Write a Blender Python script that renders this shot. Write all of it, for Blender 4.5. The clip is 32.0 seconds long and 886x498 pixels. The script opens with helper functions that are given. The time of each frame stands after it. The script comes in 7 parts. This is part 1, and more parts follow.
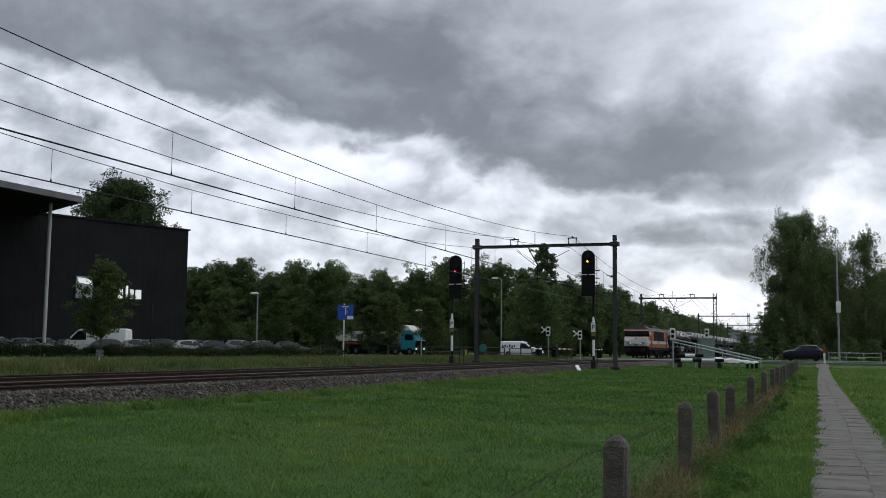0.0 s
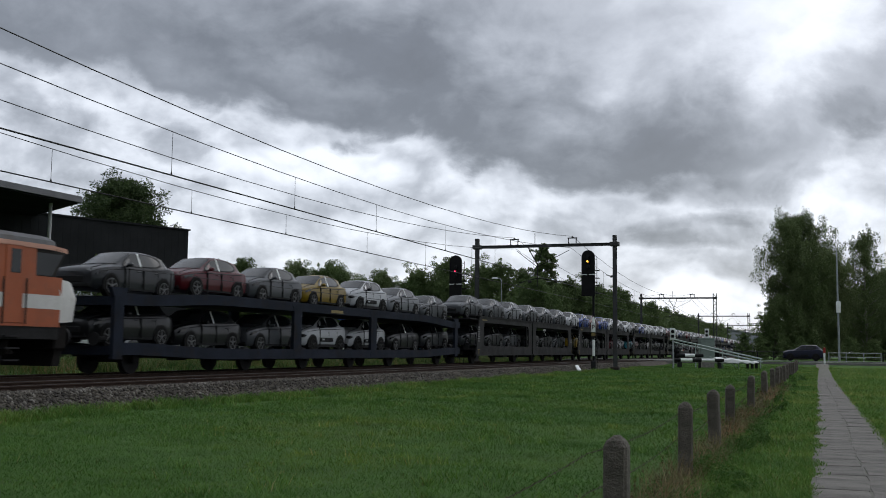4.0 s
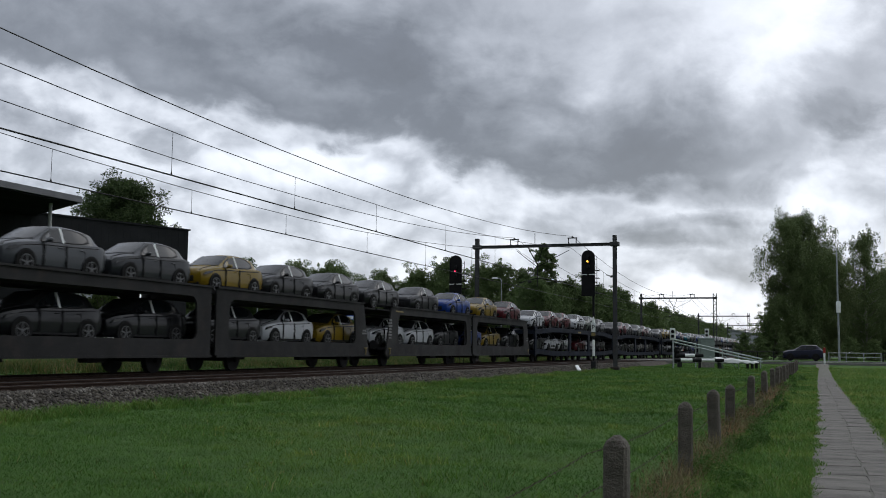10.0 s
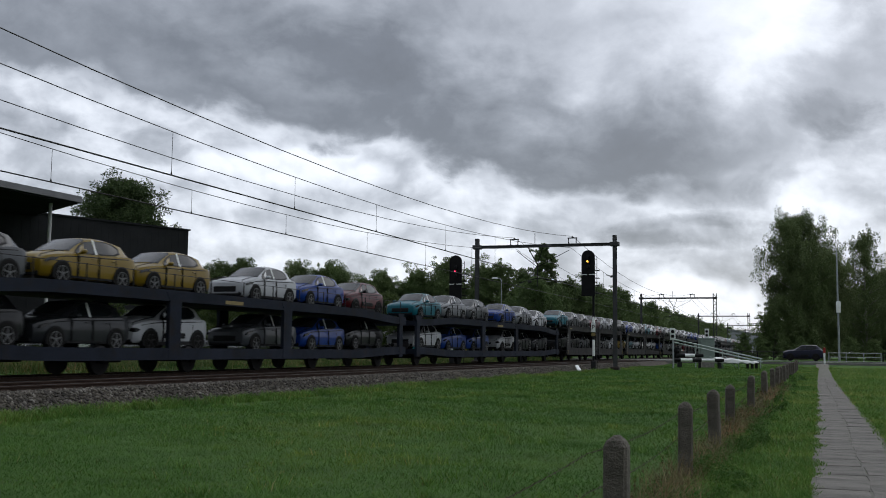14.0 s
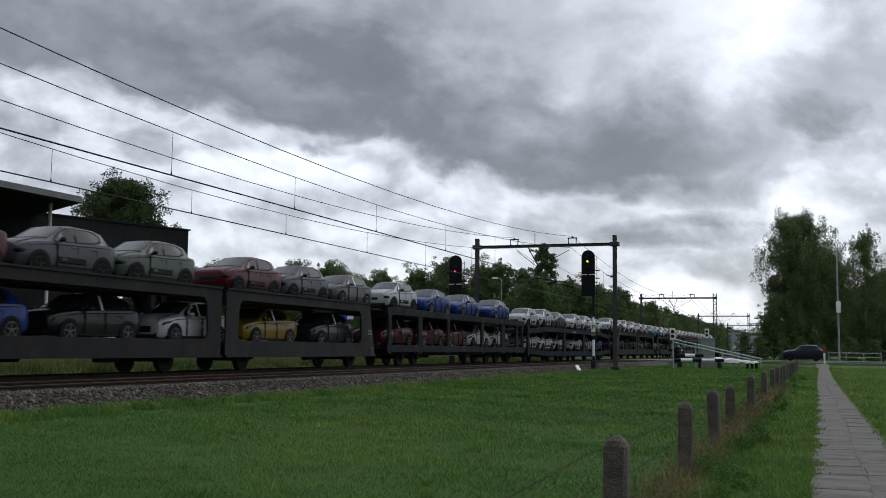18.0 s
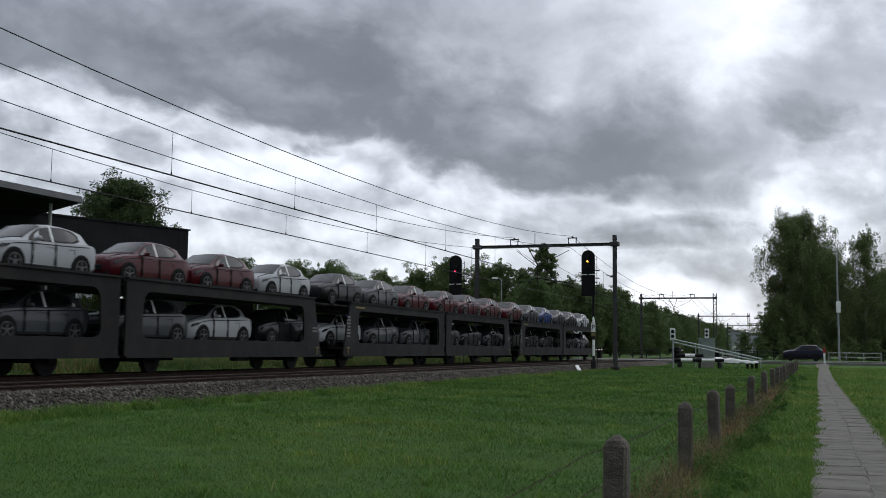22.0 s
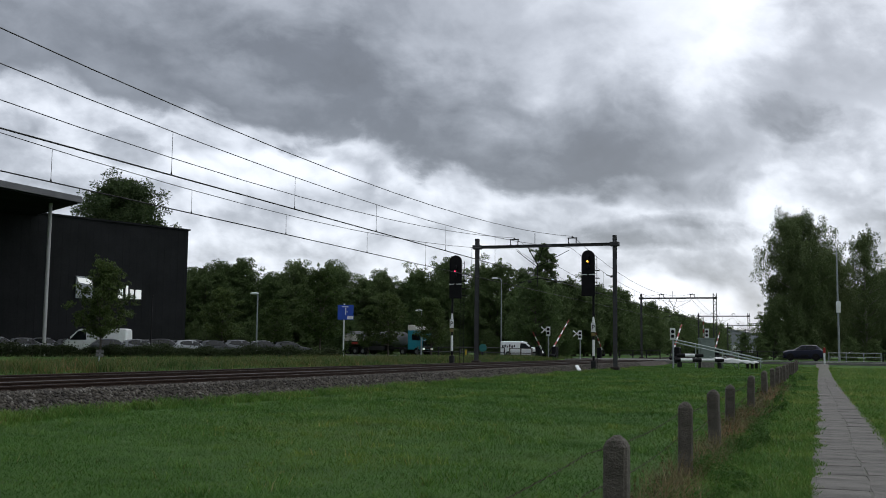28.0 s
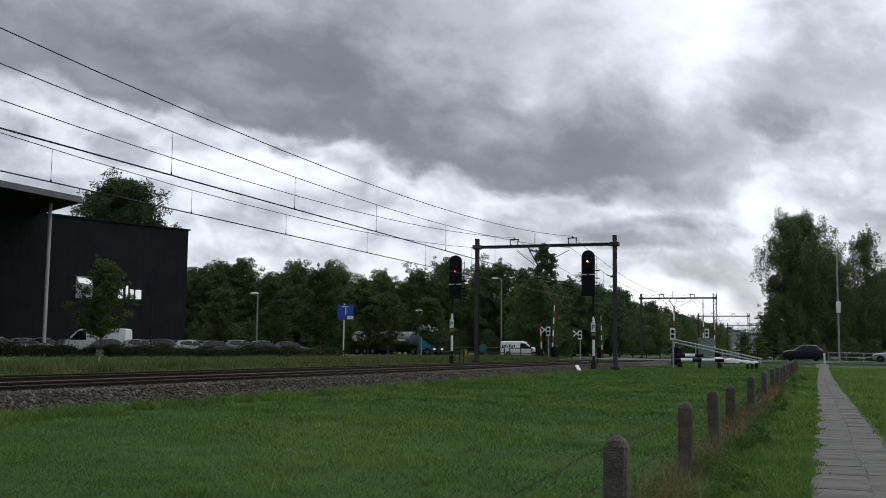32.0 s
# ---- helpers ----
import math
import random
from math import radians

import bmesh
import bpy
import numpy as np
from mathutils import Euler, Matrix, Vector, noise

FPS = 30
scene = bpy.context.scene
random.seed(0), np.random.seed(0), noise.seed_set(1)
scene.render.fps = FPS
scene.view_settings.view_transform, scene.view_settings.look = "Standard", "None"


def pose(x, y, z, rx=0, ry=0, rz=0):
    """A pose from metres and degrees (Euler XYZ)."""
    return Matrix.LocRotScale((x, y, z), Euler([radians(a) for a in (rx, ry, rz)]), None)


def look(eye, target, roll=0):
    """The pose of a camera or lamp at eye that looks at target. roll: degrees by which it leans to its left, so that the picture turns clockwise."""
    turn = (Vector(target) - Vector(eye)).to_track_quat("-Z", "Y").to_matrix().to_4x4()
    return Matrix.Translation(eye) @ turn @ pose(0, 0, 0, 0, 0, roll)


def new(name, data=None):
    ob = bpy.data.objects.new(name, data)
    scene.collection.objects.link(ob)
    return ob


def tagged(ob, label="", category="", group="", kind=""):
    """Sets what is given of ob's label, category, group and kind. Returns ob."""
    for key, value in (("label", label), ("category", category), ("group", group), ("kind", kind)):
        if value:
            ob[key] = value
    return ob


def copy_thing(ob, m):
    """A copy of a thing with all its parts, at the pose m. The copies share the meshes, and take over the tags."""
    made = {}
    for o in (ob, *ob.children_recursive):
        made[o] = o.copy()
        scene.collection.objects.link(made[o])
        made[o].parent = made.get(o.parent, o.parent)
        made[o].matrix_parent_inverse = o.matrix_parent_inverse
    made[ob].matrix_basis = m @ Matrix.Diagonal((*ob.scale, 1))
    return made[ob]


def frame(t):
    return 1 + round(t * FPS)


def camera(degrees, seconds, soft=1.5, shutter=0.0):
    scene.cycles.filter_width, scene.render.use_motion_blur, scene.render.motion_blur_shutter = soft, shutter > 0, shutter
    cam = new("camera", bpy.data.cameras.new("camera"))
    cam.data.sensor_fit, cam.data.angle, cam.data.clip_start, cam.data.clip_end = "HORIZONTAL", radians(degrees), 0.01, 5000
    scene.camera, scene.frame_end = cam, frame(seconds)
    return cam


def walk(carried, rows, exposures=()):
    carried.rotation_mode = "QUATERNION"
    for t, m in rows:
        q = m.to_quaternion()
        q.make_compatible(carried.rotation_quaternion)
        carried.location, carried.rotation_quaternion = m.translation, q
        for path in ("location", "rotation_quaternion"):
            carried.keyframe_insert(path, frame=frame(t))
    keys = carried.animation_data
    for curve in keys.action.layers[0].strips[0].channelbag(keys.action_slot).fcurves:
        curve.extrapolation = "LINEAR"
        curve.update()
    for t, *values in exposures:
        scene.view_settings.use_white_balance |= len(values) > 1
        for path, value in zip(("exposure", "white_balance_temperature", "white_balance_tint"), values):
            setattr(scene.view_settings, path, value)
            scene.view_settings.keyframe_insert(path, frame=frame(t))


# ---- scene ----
CAM_EYE = Vector((0.0, 0.0, 1.35))
YAW, TILT = radians(20.1), radians(5.587)
AIM = Vector((-math.sin(YAW) * math.cos(TILT), math.cos(YAW) * math.cos(TILT), math.sin(TILT)))
cam = camera(46.9, 32.0, soft=0.95, shutter=0.1)
CAM_POSE = look(CAM_EYE, CAM_EYE + AIM * 100, 0.652)
walk(cam, [(0, CAM_POSE), (32, CAM_POSE)], exposures=[(0, 0.0), (32, 0.0)])

# plan: y runs along the railway, x to its east side, z = 0 is the meadow
RAIL_Z = 0.5
FAR_X, NEAR_X = -20.157, -16.157
FAR_SIDE_Z = 0.45
ROAD_Y, ROAD_W = 115.0, 8.0
SPEED, START = 29.26, 122.45

# ---- world and light: overcast sky ----
world = bpy.data.worlds.new("overcast")
scene.world = world
world.use_nodes = True
wn = world.node_tree.nodes
sky = wn.new("ShaderNodeTexSky")
sky.sky_type, sky.sun_disc = "NISHITA", False
sky.sun_elevation, sky.sun_rotation = radians(38), radians(10)
wn["Background"].inputs["Strength"].default_value = 0.06
world.node_tree.links.new(sky.outputs[0], wn["Background"].inputs["Color"])
sun_data = bpy.data.lights.new("sun", "SUN")
sun_data.energy, sun_data.angle, sun_data.color = 0.9, radians(25), (1.0, 0.97, 0.92)
sun = new("sun", sun_data)
sun.matrix_world = look((0, 0, 50), (-0.25, -1.4, 48.9))


# ---- materials ----
def nodes_of(name):
    m = bpy.data.materials.new(name)
    m.use_nodes = True
    return m, m.node_tree.nodes, m.node_tree.links


def ramp(n, l, source, stops):
    r = n.new("ShaderNodeValToRGB")
    while len(r.color_ramp.elements) < len(stops):
        r.color_ramp.elements.new(0.5)
    for e, (p, c) in zip(r.color_ramp.elements, stops):
        e.position = p
        e.color = (*c, 1) if len(c) == 3 else (c[0], c[0], c[0], 1)
    l.new(source, r.inputs["Fac"])
    return r.outputs["Color"]


def noise_tex(n, l, scale, detail=4, rough=0.6, coords="Object", stretch=(1, 1, 1)):
    tc = n.new("ShaderNodeTexCoord")
    mp = n.new("ShaderNodeMapping")
    mp.inputs["Scale"].default_value = stretch
    t = n.new("ShaderNodeTexNoise")
    t.inputs["Scale"].default_value = scale
    t.inputs["Detail"].default_value = detail
    t.inputs["Roughness"].default_value = rough
    l.new(tc.outputs[coords], mp.inputs["Vector"])
    l.new(mp.outputs["Vector"], t.inputs["Vector"])
    return t.outputs["Fac"]


def mix(n, l, mode, fac, a, b):
    m = n.new("ShaderNodeMix")
    m.data_type, m.blend_type = "RGBA", mode
    for sock, v in ((m.inputs["Factor"], fac), (m.inputs["A"], a), (m.inputs["B"], b)):
        if isinstance(v, (int, float)):
            sock.default_value = v if sock.type == "VALUE" else (v, v, v, 1)
        elif isinstance(v, tuple):
            sock.default_value = (*v, 1)
        else:
            l.new(v, sock)
    return m.outputs["Result"]


def surface(name, base, other=None, scale=3.0, fine=40.0, rough=0.6, metal=0.0, bump=0.2, spread=0.15, coords="Object",
            stretch=(1, 1, 1), coat=0.0, transmission=0.0, dirt=None, rand=0.0, spec=0.5):
    """A material with variation at two scales and fine relief."""
    m, n, l = nodes_of(name)
    p = n["Principled BSDF"]
    other = other or tuple(c * 0.65 for c in base)
    big = noise_tex(n, l, scale, 5, 0.65, coords, stretch)
    small = noise_tex(n, l, fine, 3, 0.6, coords, stretch)
    c = mix(n, l, "MIX", ramp(n, l, big, [(0.35, (0,)), (0.68, (1,))]), base, other)
    grain = ramp(n, l, small, [(0.3, (1 - spread,)), (0.7, (1 + spread if spread < 0.3 else 1.0,))])
    c = mix(n, l, "MULTIPLY", 1.0, c, grain)
    if dirt:
        d = noise_tex(n, l, scale * 2.3, 6, 0.7, coords, stretch)
        c = mix(n, l, "MIX", ramp(n, l, d, [(0.52, (0,)), (0.75, (0.85,))]), c, dirt)
    if rand:
        oi = n.new("ShaderNodeObjectInfo")
        c = mix(n, l, "MULTIPLY", 1.0, c, ramp(n, l, oi.outputs["Random"], [(0, (1 - rand,)), (1, (1,))]))
    l.new(c, p.inputs["Base Color"])
    rr = ramp(n, l, big, [(0.3, (max(rough - 0.1, 0.02),)), (0.7, (min(rough + 0.1, 1),))])
    l.new(rr, p.inputs["Roughness"])
    p.inputs["Metallic"].default_value = metal
    p.inputs["Specular IOR Level"].default_value = spec
    p.inputs["Coat Weight"].default_value = coat
    p.inputs["Coat Roughness"].default_value = 0.04
    p.inputs["Transmission Weight"].default_value = transmission
    if bump:
        b = n.new("ShaderNodeBump")
        b.inputs["Strength"].default_value, b.inputs["Distance"].default_value = bump, 0.02
        l.new(small, b.inputs["Height"])
        l.new(b.outputs["Normal"], p.inputs["Normal"])
    return m


def glow(name, colour, strength):
    m, n, l = nodes_of(name)
    p = n["Principled BSDF"]
    p.inputs["Base Color"].default_value = (*colour, 1)
    p.inputs["Emission Color"].default_value = (*colour, 1)
    p.inputs["Emission Strength"].default_value = strength
    return m


def leaf_material(name, a, b, c):
    m, n, l = nodes_of(name)
    p = n["Principled BSDF"]
    geo = n.new("ShaderNodeNewGeometry")
    col = ramp(n, l, geo.outputs["Random Per Island"], [(0, a), (0.5, b), (1, c)])
    big = noise_tex(n, l, 0.35, 3)
    oi = n.new("ShaderNodeObjectInfo")
    col = mix(n, l, "MULTIPLY", 1.0, col, ramp(n, l, big, [(0.3, (0.65,)), (0.7, (1.0,))]))
    col = mix(n, l, "MULTIPLY", 1.0, col, ramp(n, l, oi.outputs["Random"], [(0, (0.7, 0.78, 0.7)), (1, (1.0, 1.0, 1.0))]))
    l.new(col, p.inputs["Base Color"])
    p.inputs["Roughness"].default_value = 0.6
    p.inputs["Specular IOR Level"].default_value = 0.14
    t = n.new("ShaderNodeBsdfTranslucent")
    l.new(col, t.inputs["Color"])
    mx = n.new("ShaderNodeMixShader")
    mx.inputs["Fac"].default_value = 0.36
    l.new(p.outputs[0], mx.inputs[1])
    l.new(t.outputs[0], mx.inputs[2])
    l.new(mx.outputs[0], n["Material Output"].inputs["Surface"])
    return m


M = {}
M["steel_dark"] = surface("dark_steel", (0.022, 0.022, 0.023), (0.015, 0.014, 0.014), 2, 30, 0.65, 0.0, 0.1, spec=0.12)
M["mast"] = surface("grey_mast_paint", (0.042, 0.044, 0.048), (0.03, 0.03, 0.032), 1.5, 25, 0.6, 0.1, 0.15, dirt=(0.04, 0.028, 0.02))
M["galv"] = surface("galvanised", (0.33, 0.35, 0.36), (0.25, 0.27, 0.28), 4, 40, 0.5, 0.6, 0.1)
M["rail"] = surface("rusty_rail", (0.040, 0.025, 0.018), (0.026, 0.017, 0.013), 3, 50, 0.8, 0.0, 0.3, spec=0.12)
M["railhead"] = surface("worn_railhead", (0.040, 0.032, 0.027), (0.026, 0.021, 0.018), 5, 60, 0.6, 0.2, 0.05, spec=0.25)
M["sleeper"] = surface("sleeper", (0.035, 0.028, 0.023), (0.02, 0.017, 0.014), 4, 50, 0.9, 0, 0.5)
M["stone"] = surface("ballast_stone", (0.074, 0.063, 0.05), (0.034, 0.029, 0.025), 1.2, 30, 0.95, 0, 0.4, 0.25, spec=0.15)
M["oily_stone"] = surface("rust_stained_stone", (0.034, 0.024, 0.018), (0.021, 0.016, 0.013), 1.5, 25, 0.95, 0, 0.8, 0.28)
M["concrete"] = surface("old_concrete", (0.24, 0.225, 0.20), (0.13, 0.125, 0.115), 5, 70, 0.95, 0, 0.6, 0.25, dirt=(0.07, 0.08, 0.045))
M["asphalt"] = surface("asphalt", (0.075, 0.075, 0.075), (0.055, 0.055, 0.056), 0.8, 60, 0.9, 0, 0.5, 0.2)
M["pale_asphalt"] = surface("pale_worn_asphalt", (0.16, 0.155, 0.15), (0.11, 0.105, 0.10), 0.7, 60, 0.9, 0, 0.4, 0.2)
M["white"] = surface("white_paint", (0.74, 0.78, 0.76), (0.68, 0.68, 0.66), 3, 30, 0.45, 0, 0.05, 0.06)
M["black"] = surface("black_paint", (0.010, 0.010, 0.011), (0.007, 0.007, 0.0075), 3, 30, 0.6, 0, 0.1, spec=0.12)
M["rubber"] = surface("rubber", (0.010, 0.010, 0.010), (0.016, 0.015, 0.014), 8, 60, 0.85, 0, 0.2, spec=0.06)
M["rim"] = surface("alloy", (0.13, 0.133, 0.136), (0.09, 0.09, 0.09), 8, 50, 0.45, 0.3, 0.05, spec=0.2)
M["dark_rim"] = surface("steel_rim", (0.02, 0.02, 0.02), (0.013, 0.013, 0.013), 8, 50, 0.5, 0.0, 0.05, spec=0.15)
M["plastic"] = surface("black_plastic", (0.014, 0.014, 0.015), (0.010, 0.010, 0.010), 6, 60, 0.6, 0, 0.15, spec=0.1)
M["lamp_glass"] = surface("lamp_glass", (0.5, 0.52, 0.54), (0.35, 0.37, 0.4), 8, 20, 0.15, 0.3, 0.02, coat=0.8)
M["red"] = surface("red_paint", (0.32, 0.02, 0.015), (0.25, 0.018, 0.015), 4, 40, 0.45, 0, 0.05)
M["yellow"] = surface("yellow_paint", (0.62, 0.42, 0.03), (0.5, 0.33, 0.03), 4, 40, 0.5, 0, 0.05)
M["yellow_faded"] = surface("faded_yellow_paint", (0.22, 0.16, 0.04), (0.14, 0.11, 0.04), 6, 40, 0.6, 0, 0.05)
M["blue_sign"] = surface("blue_sign", (0.015, 0.07, 0.42), (0.014, 0.06, 0.36), 2, 20, 0.4, 0, 0.02, 0.05)
M["cabinet"] = surface("grey_green_cabinet", (0.17, 0.215, 0.19), (0.14, 0.18, 0.16), 2, 30, 0.55, 0.1, 0.08, dirt=(0.10, 0.11, 0.09))
M["rail_paint"] = surface("pale_green_rail_paint", (0.30, 0.36, 0.34), (0.24, 0.29, 0.27), 4, 40, 0.5, 0.2, 0.08)
M["cladding"] = surface("black_cladding", (0.015, 0.016, 0.017), (0.012, 0.013, 0.0135), 0.3, 8, 0.9, 0.0, 0.1, spec=0.15)
M["canopy"] = surface("grey_canopy", (0.12, 0.12, 0.125), (0.09, 0.09, 0.095), 0.5, 10, 0.5, 0.2, 0.05)
M["column"] = surface("column_grey", (0.42, 0.42, 0.41), (0.34, 0.34, 0.34), 2, 20, 0.5, 0, 0.05, 0.06)
M["bark"] = surface("bark", (0.09, 0.075, 0.06), (0.05, 0.04, 0.035), 2, 18, 0.95, 0, 0.8, 0.25, stretch=(1, 1, 0.25))
M["birch_bark"] = surface("birch_bark", (0.24, 0.23, 0.21), (0.08, 0.07, 0.06), 1.5, 20, 0.9, 0, 0.5, 0.25)
M["leaf"] = leaf_material("leaves", (0.095, 0.136, 0.056), (0.13, 0.182, 0.07), (0.175, 0.23, 0.09))
M["leaf_birch"] = leaf_material("birch_leaves", (0.14, 0.178, 0.08), (0.185, 0.225, 0.10), (0.235, 0.27, 0.125))
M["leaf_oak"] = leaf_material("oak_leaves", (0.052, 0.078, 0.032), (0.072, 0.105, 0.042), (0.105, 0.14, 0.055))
M["leaf_pale"] = leaf_material("pale_leaves", (0.06, 0.09, 0.028), (0.085, 0.125, 0.036), (0.12, 0.155, 0.05))
M["hedge"] = leaf_material("hedge_leaves", (0.045, 0.058, 0.028), (0.062, 0.08, 0.036), (0.085, 0.10, 0.046))
M["tarp"] = surface("white_sheet", (0.62, 0.63, 0.62), (0.5, 0.51, 0.5), 2, 12, 0.5, 0, 0.4, 0.08)
M["far_wall"] = surface("far_hall_wall", (0.30, 0.32, 0.34), (0.25, 0.27, 0.29), 0.05, 1, 0.6, 0, 0.05, 0.05)
M["wire"] = surface("copper_wire", (0.03, 0.03, 0.03), (0.02, 0.022, 0.02), 3, 30, 0.6, 0.6, 0)
M["red_lamp"] = glow("red_signal", (1.0, 0.03, 0.10), 4.0)
M["amber_lamp"] = glow("amber_signal", (1.0, 0.42, 0.05), 4.0)
M["head_lamp"] = glow("head_lamp", (1.0, 0.95, 0.85), 0.35)
M["lit_sign"] = glow("lit_sign_white", (0.9, 0.92, 0.9), 0.45)


def pane_material(name, tint, rough=0.05):
    m, n, l = nodes_of(name)
    p = n["Principled BSDF"]
    p.inputs["Base Color"].default_value = (*tint, 1)
    p.inputs["Roughness"].default_value = rough
    p.inputs["IOR"].default_value = 1.5
    p.inputs["Specular IOR Level"].default_value = 0.32
    smear = ramp(n, l, noise_tex(n, l, 4, 4), [(0.35, (rough,)), (0.7, (rough + 0.12,))])
    l.new(smear, p.inputs["Roughness"])
    return m


M["pane"] = pane_material("tinted_pane", (0.008, 0.010, 0.011))
M["pane_filmed"] = pane_material("dusty_windscreen", (0.03, 0.032, 0.033), 0.15)


def grass_ground():
    m, n, l = nodes_of("meadow_ground")
    p = n["Principled BSDF"]
    big = noise_tex(n, l, 0.16, 5, 0.6)
    mid = noise_tex(n, l, 1.3, 5, 0.7)
    small = noise_tex(n, l, 14, 4, 0.7)
    c = ramp(n, l, big, [(0.3, (0.062, 0.14, 0.024)), (0.5, (0.08, 0.17, 0.03)), (0.72, (0.12, 0.19, 0.045))])
    c = mix(n, l, "MULTIPLY", 1.0, c, ramp(n, l, mid, [(0.3, (0.6,)), (0.7, (1.0,))]))
    c = mix(n, l, "MULTIPLY", 1.0, c, ramp(n, l, small, [(0.3, (0.55,)), (0.7, (1.0,))]))
    l.new(c, p.inputs["Base Color"])
    p.inputs["Roughness"].default_value = 0.9
    p.inputs["Specular IOR Level"].default_value = 0.15
    b = n.new("ShaderNodeBump")
    b.inputs["Strength"].default_value, b.inputs["Distance"].default_value = 0.9, 0.08
    l.new(mix(n, l, "ADD", 1.0, mid, small), b.inputs["Height"])
    l.new(b.outputs["Normal"], p.inputs["Normal"])
    return m


def blade_material(name, stops):
    m, n, l = nodes_of(name)
    p = n["Principled BSDF"]
    geo = n.new("ShaderNodeNewGeometry")
    c = ramp(n, l, geo.outputs["Random Per Island"], stops)
    c = mix(n, l, "MULTIPLY", 1.0, c, ramp(n, l, noise_tex(n, l, 0.22, 4), [(0.32, (0.60, 0.74, 0.70)), (0.5, (0.95, 0.95, 0.95)), (0.66, (1.5, 1.1, 1.2))]))
    c = mix(n, l, "MULTIPLY", 1.0, c, ramp(n, l, noise_tex(n, l, 1.1, 5, 0.7), [(0.34, (0.58, 0.64, 0.62)), (0.5, (0.92, 0.92, 0.92)), (0.66, (1.25, 1.10, 1.12))]))
    l.new(c, p.inputs["Base Color"])
    p.inputs["Roughness"].default_value = 0.6
    p.inputs["Specular IOR Level"].default_value = 0.25
    t = n.new("ShaderNodeBsdfTranslucent")
    l.new(c, t.inputs["Color"])
    mx = n.new("ShaderNodeMixShader")
    mx.inputs["Fac"].default_value = 0.3
    l.new(p.outputs[0], mx.inputs[1])
    l.new(t.outputs[0], mx.inputs[2])
    l.new(mx.outputs[0], n["Material Output"].inputs["Surface"])
    return m


M["meadow"] = grass_ground()
M["blade"] = blade_material("grass_blades", [(0, (0.054, 0.140, 0.016)), (0.6, (0.068, 0.168, 0.020)), (0.95, (0.094, 0.19, 0.029)), (1, (0.16, 0.165, 0.056))])
M["bank_blade"] = blade_material("bank_grass", [(0, (0.042, 0.092, 0.018)), (0.5, (0.07, 0.135, 0.028)), (0.8, (0.12, 0.15, 0.045)), (1, (0.22, 0.185, 0.08))])
M["straw"] = blade_material("dry_grass", [(0, (0.12, 0.10, 0.045)), (0.5, (0.19, 0.15, 0.075)), (0.9, (0.27, 0.21, 0.11)), (1, (0.13, 0.16, 0.05))])
M["rough_grass"] = blade_material("rough_grass", [(0, (0.07, 0.165, 0.022)), (0.6, (0.11, 0.225, 0.034)), (0.9, (0.16, 0.26, 0.05)), (1, (0.28, 0.25, 0.10))])


# ---- mesh helpers ----
def part(name, bm, material, parent=None, label="", at=None, smooth=False):
    """Links a bmesh as one mesh object under a thing or under a part."""
    me = bpy.data.meshes.new(name)
    bm.to_mesh(me)
    bm.free()
    for mat in (material if isinstance(material, (list, tuple)) else [material]):
        me.materials.append(mat)
    if smooth:
        me.shade_smooth()
        me.set_sharp_from_angle(angle=radians(35))
    ob = new(name, me)
    if parent:
        ob.parent = parent
    if at is not None:
        ob.matrix_basis = at
    if label:
        tagged(ob, label)
    return ob


def again(name, ob, parent, m):
    """Another object on the mesh of ob."""
    o = new(name, ob.data)
    o.parent = parent
    o.matrix_basis = m
    if "label" in ob:
        o["label"] = ob["label"]
    return o


def thing(name, m, label, category, group="", kind=""):
    e = new(name)
    e.empty_display_size = 0.2
    e.matrix_basis = m
    return tagged(e, label, category, group, kind)


def box(bm, c, s, m=None, bevel=0.0, index=0):
    r = bmesh.ops.create_cube(bm, size=1.0)
    t = Matrix.Translation(c) @ Matrix.Diagonal((*s, 1))
    if m is not None:
        t = m @ t
    bmesh.ops.transform(bm, matrix=t, verts=r["verts"])
    if bevel:
        edges = list({e for v in r["verts"] for e in v.link_edges})
        made = bmesh.ops.bevel(bm, geom=edges, offset=bevel, segments=1, affect="EDGES")
        if index:
            for f in set(made["faces"]) | {f for v in made["verts"] for f in v.link_faces}:
                f.material_index = index
    if index:
        for f in {f for v in r["verts"] if v.is_valid for f in v.link_faces}:
            f.material_index = index
    return r["verts"]


def rod(bm, a, b, r, n=8, r2=None, index=0):
    a, b = Vector(a), Vector(b)
    d = b - a
    made = bmesh.ops.create_cone(bm, cap_ends=True, segments=n, radius1=r, radius2=r if r2 is None else r2, depth=d.length)
    t = Matrix.Translation((a + b) / 2) @ d.to_track_quat("Z", "Y").to_matrix().to_4x4()
    bmesh.ops.transform(bm, matrix=t, verts=made["verts"])
    if index:
        for f in {f for v in made["verts"] for f in v.link_faces}:
            f.material_index = index
    return made["verts"]


def prism(bm, pts, x0, x1, axis="x", index=0):
    """A polygon in the plane across the axis, drawn out from x0 to x1."""
    def place(u, v, w):
        return (w, u, v) if axis == "x" else (u, w, v) if axis == "y" else (u, v, w)
    a = [bm.verts.new(place(u, v, x0)) for u, v in pts]
    b = [bm.verts.new(place(u, v, x1)) for u, v in pts]
    k = len(pts)
    fs = [bm.faces.new(a), bm.faces.new(b[::-1])]
    for i in range(k):
        fs.append(bm.faces.new((a[i], b[i], b[(i + 1) % k], a[(i + 1) % k])))
    for f in fs:
        f.material_index = index
    bmesh.ops.recalc_face_normals(bm, faces=fs)


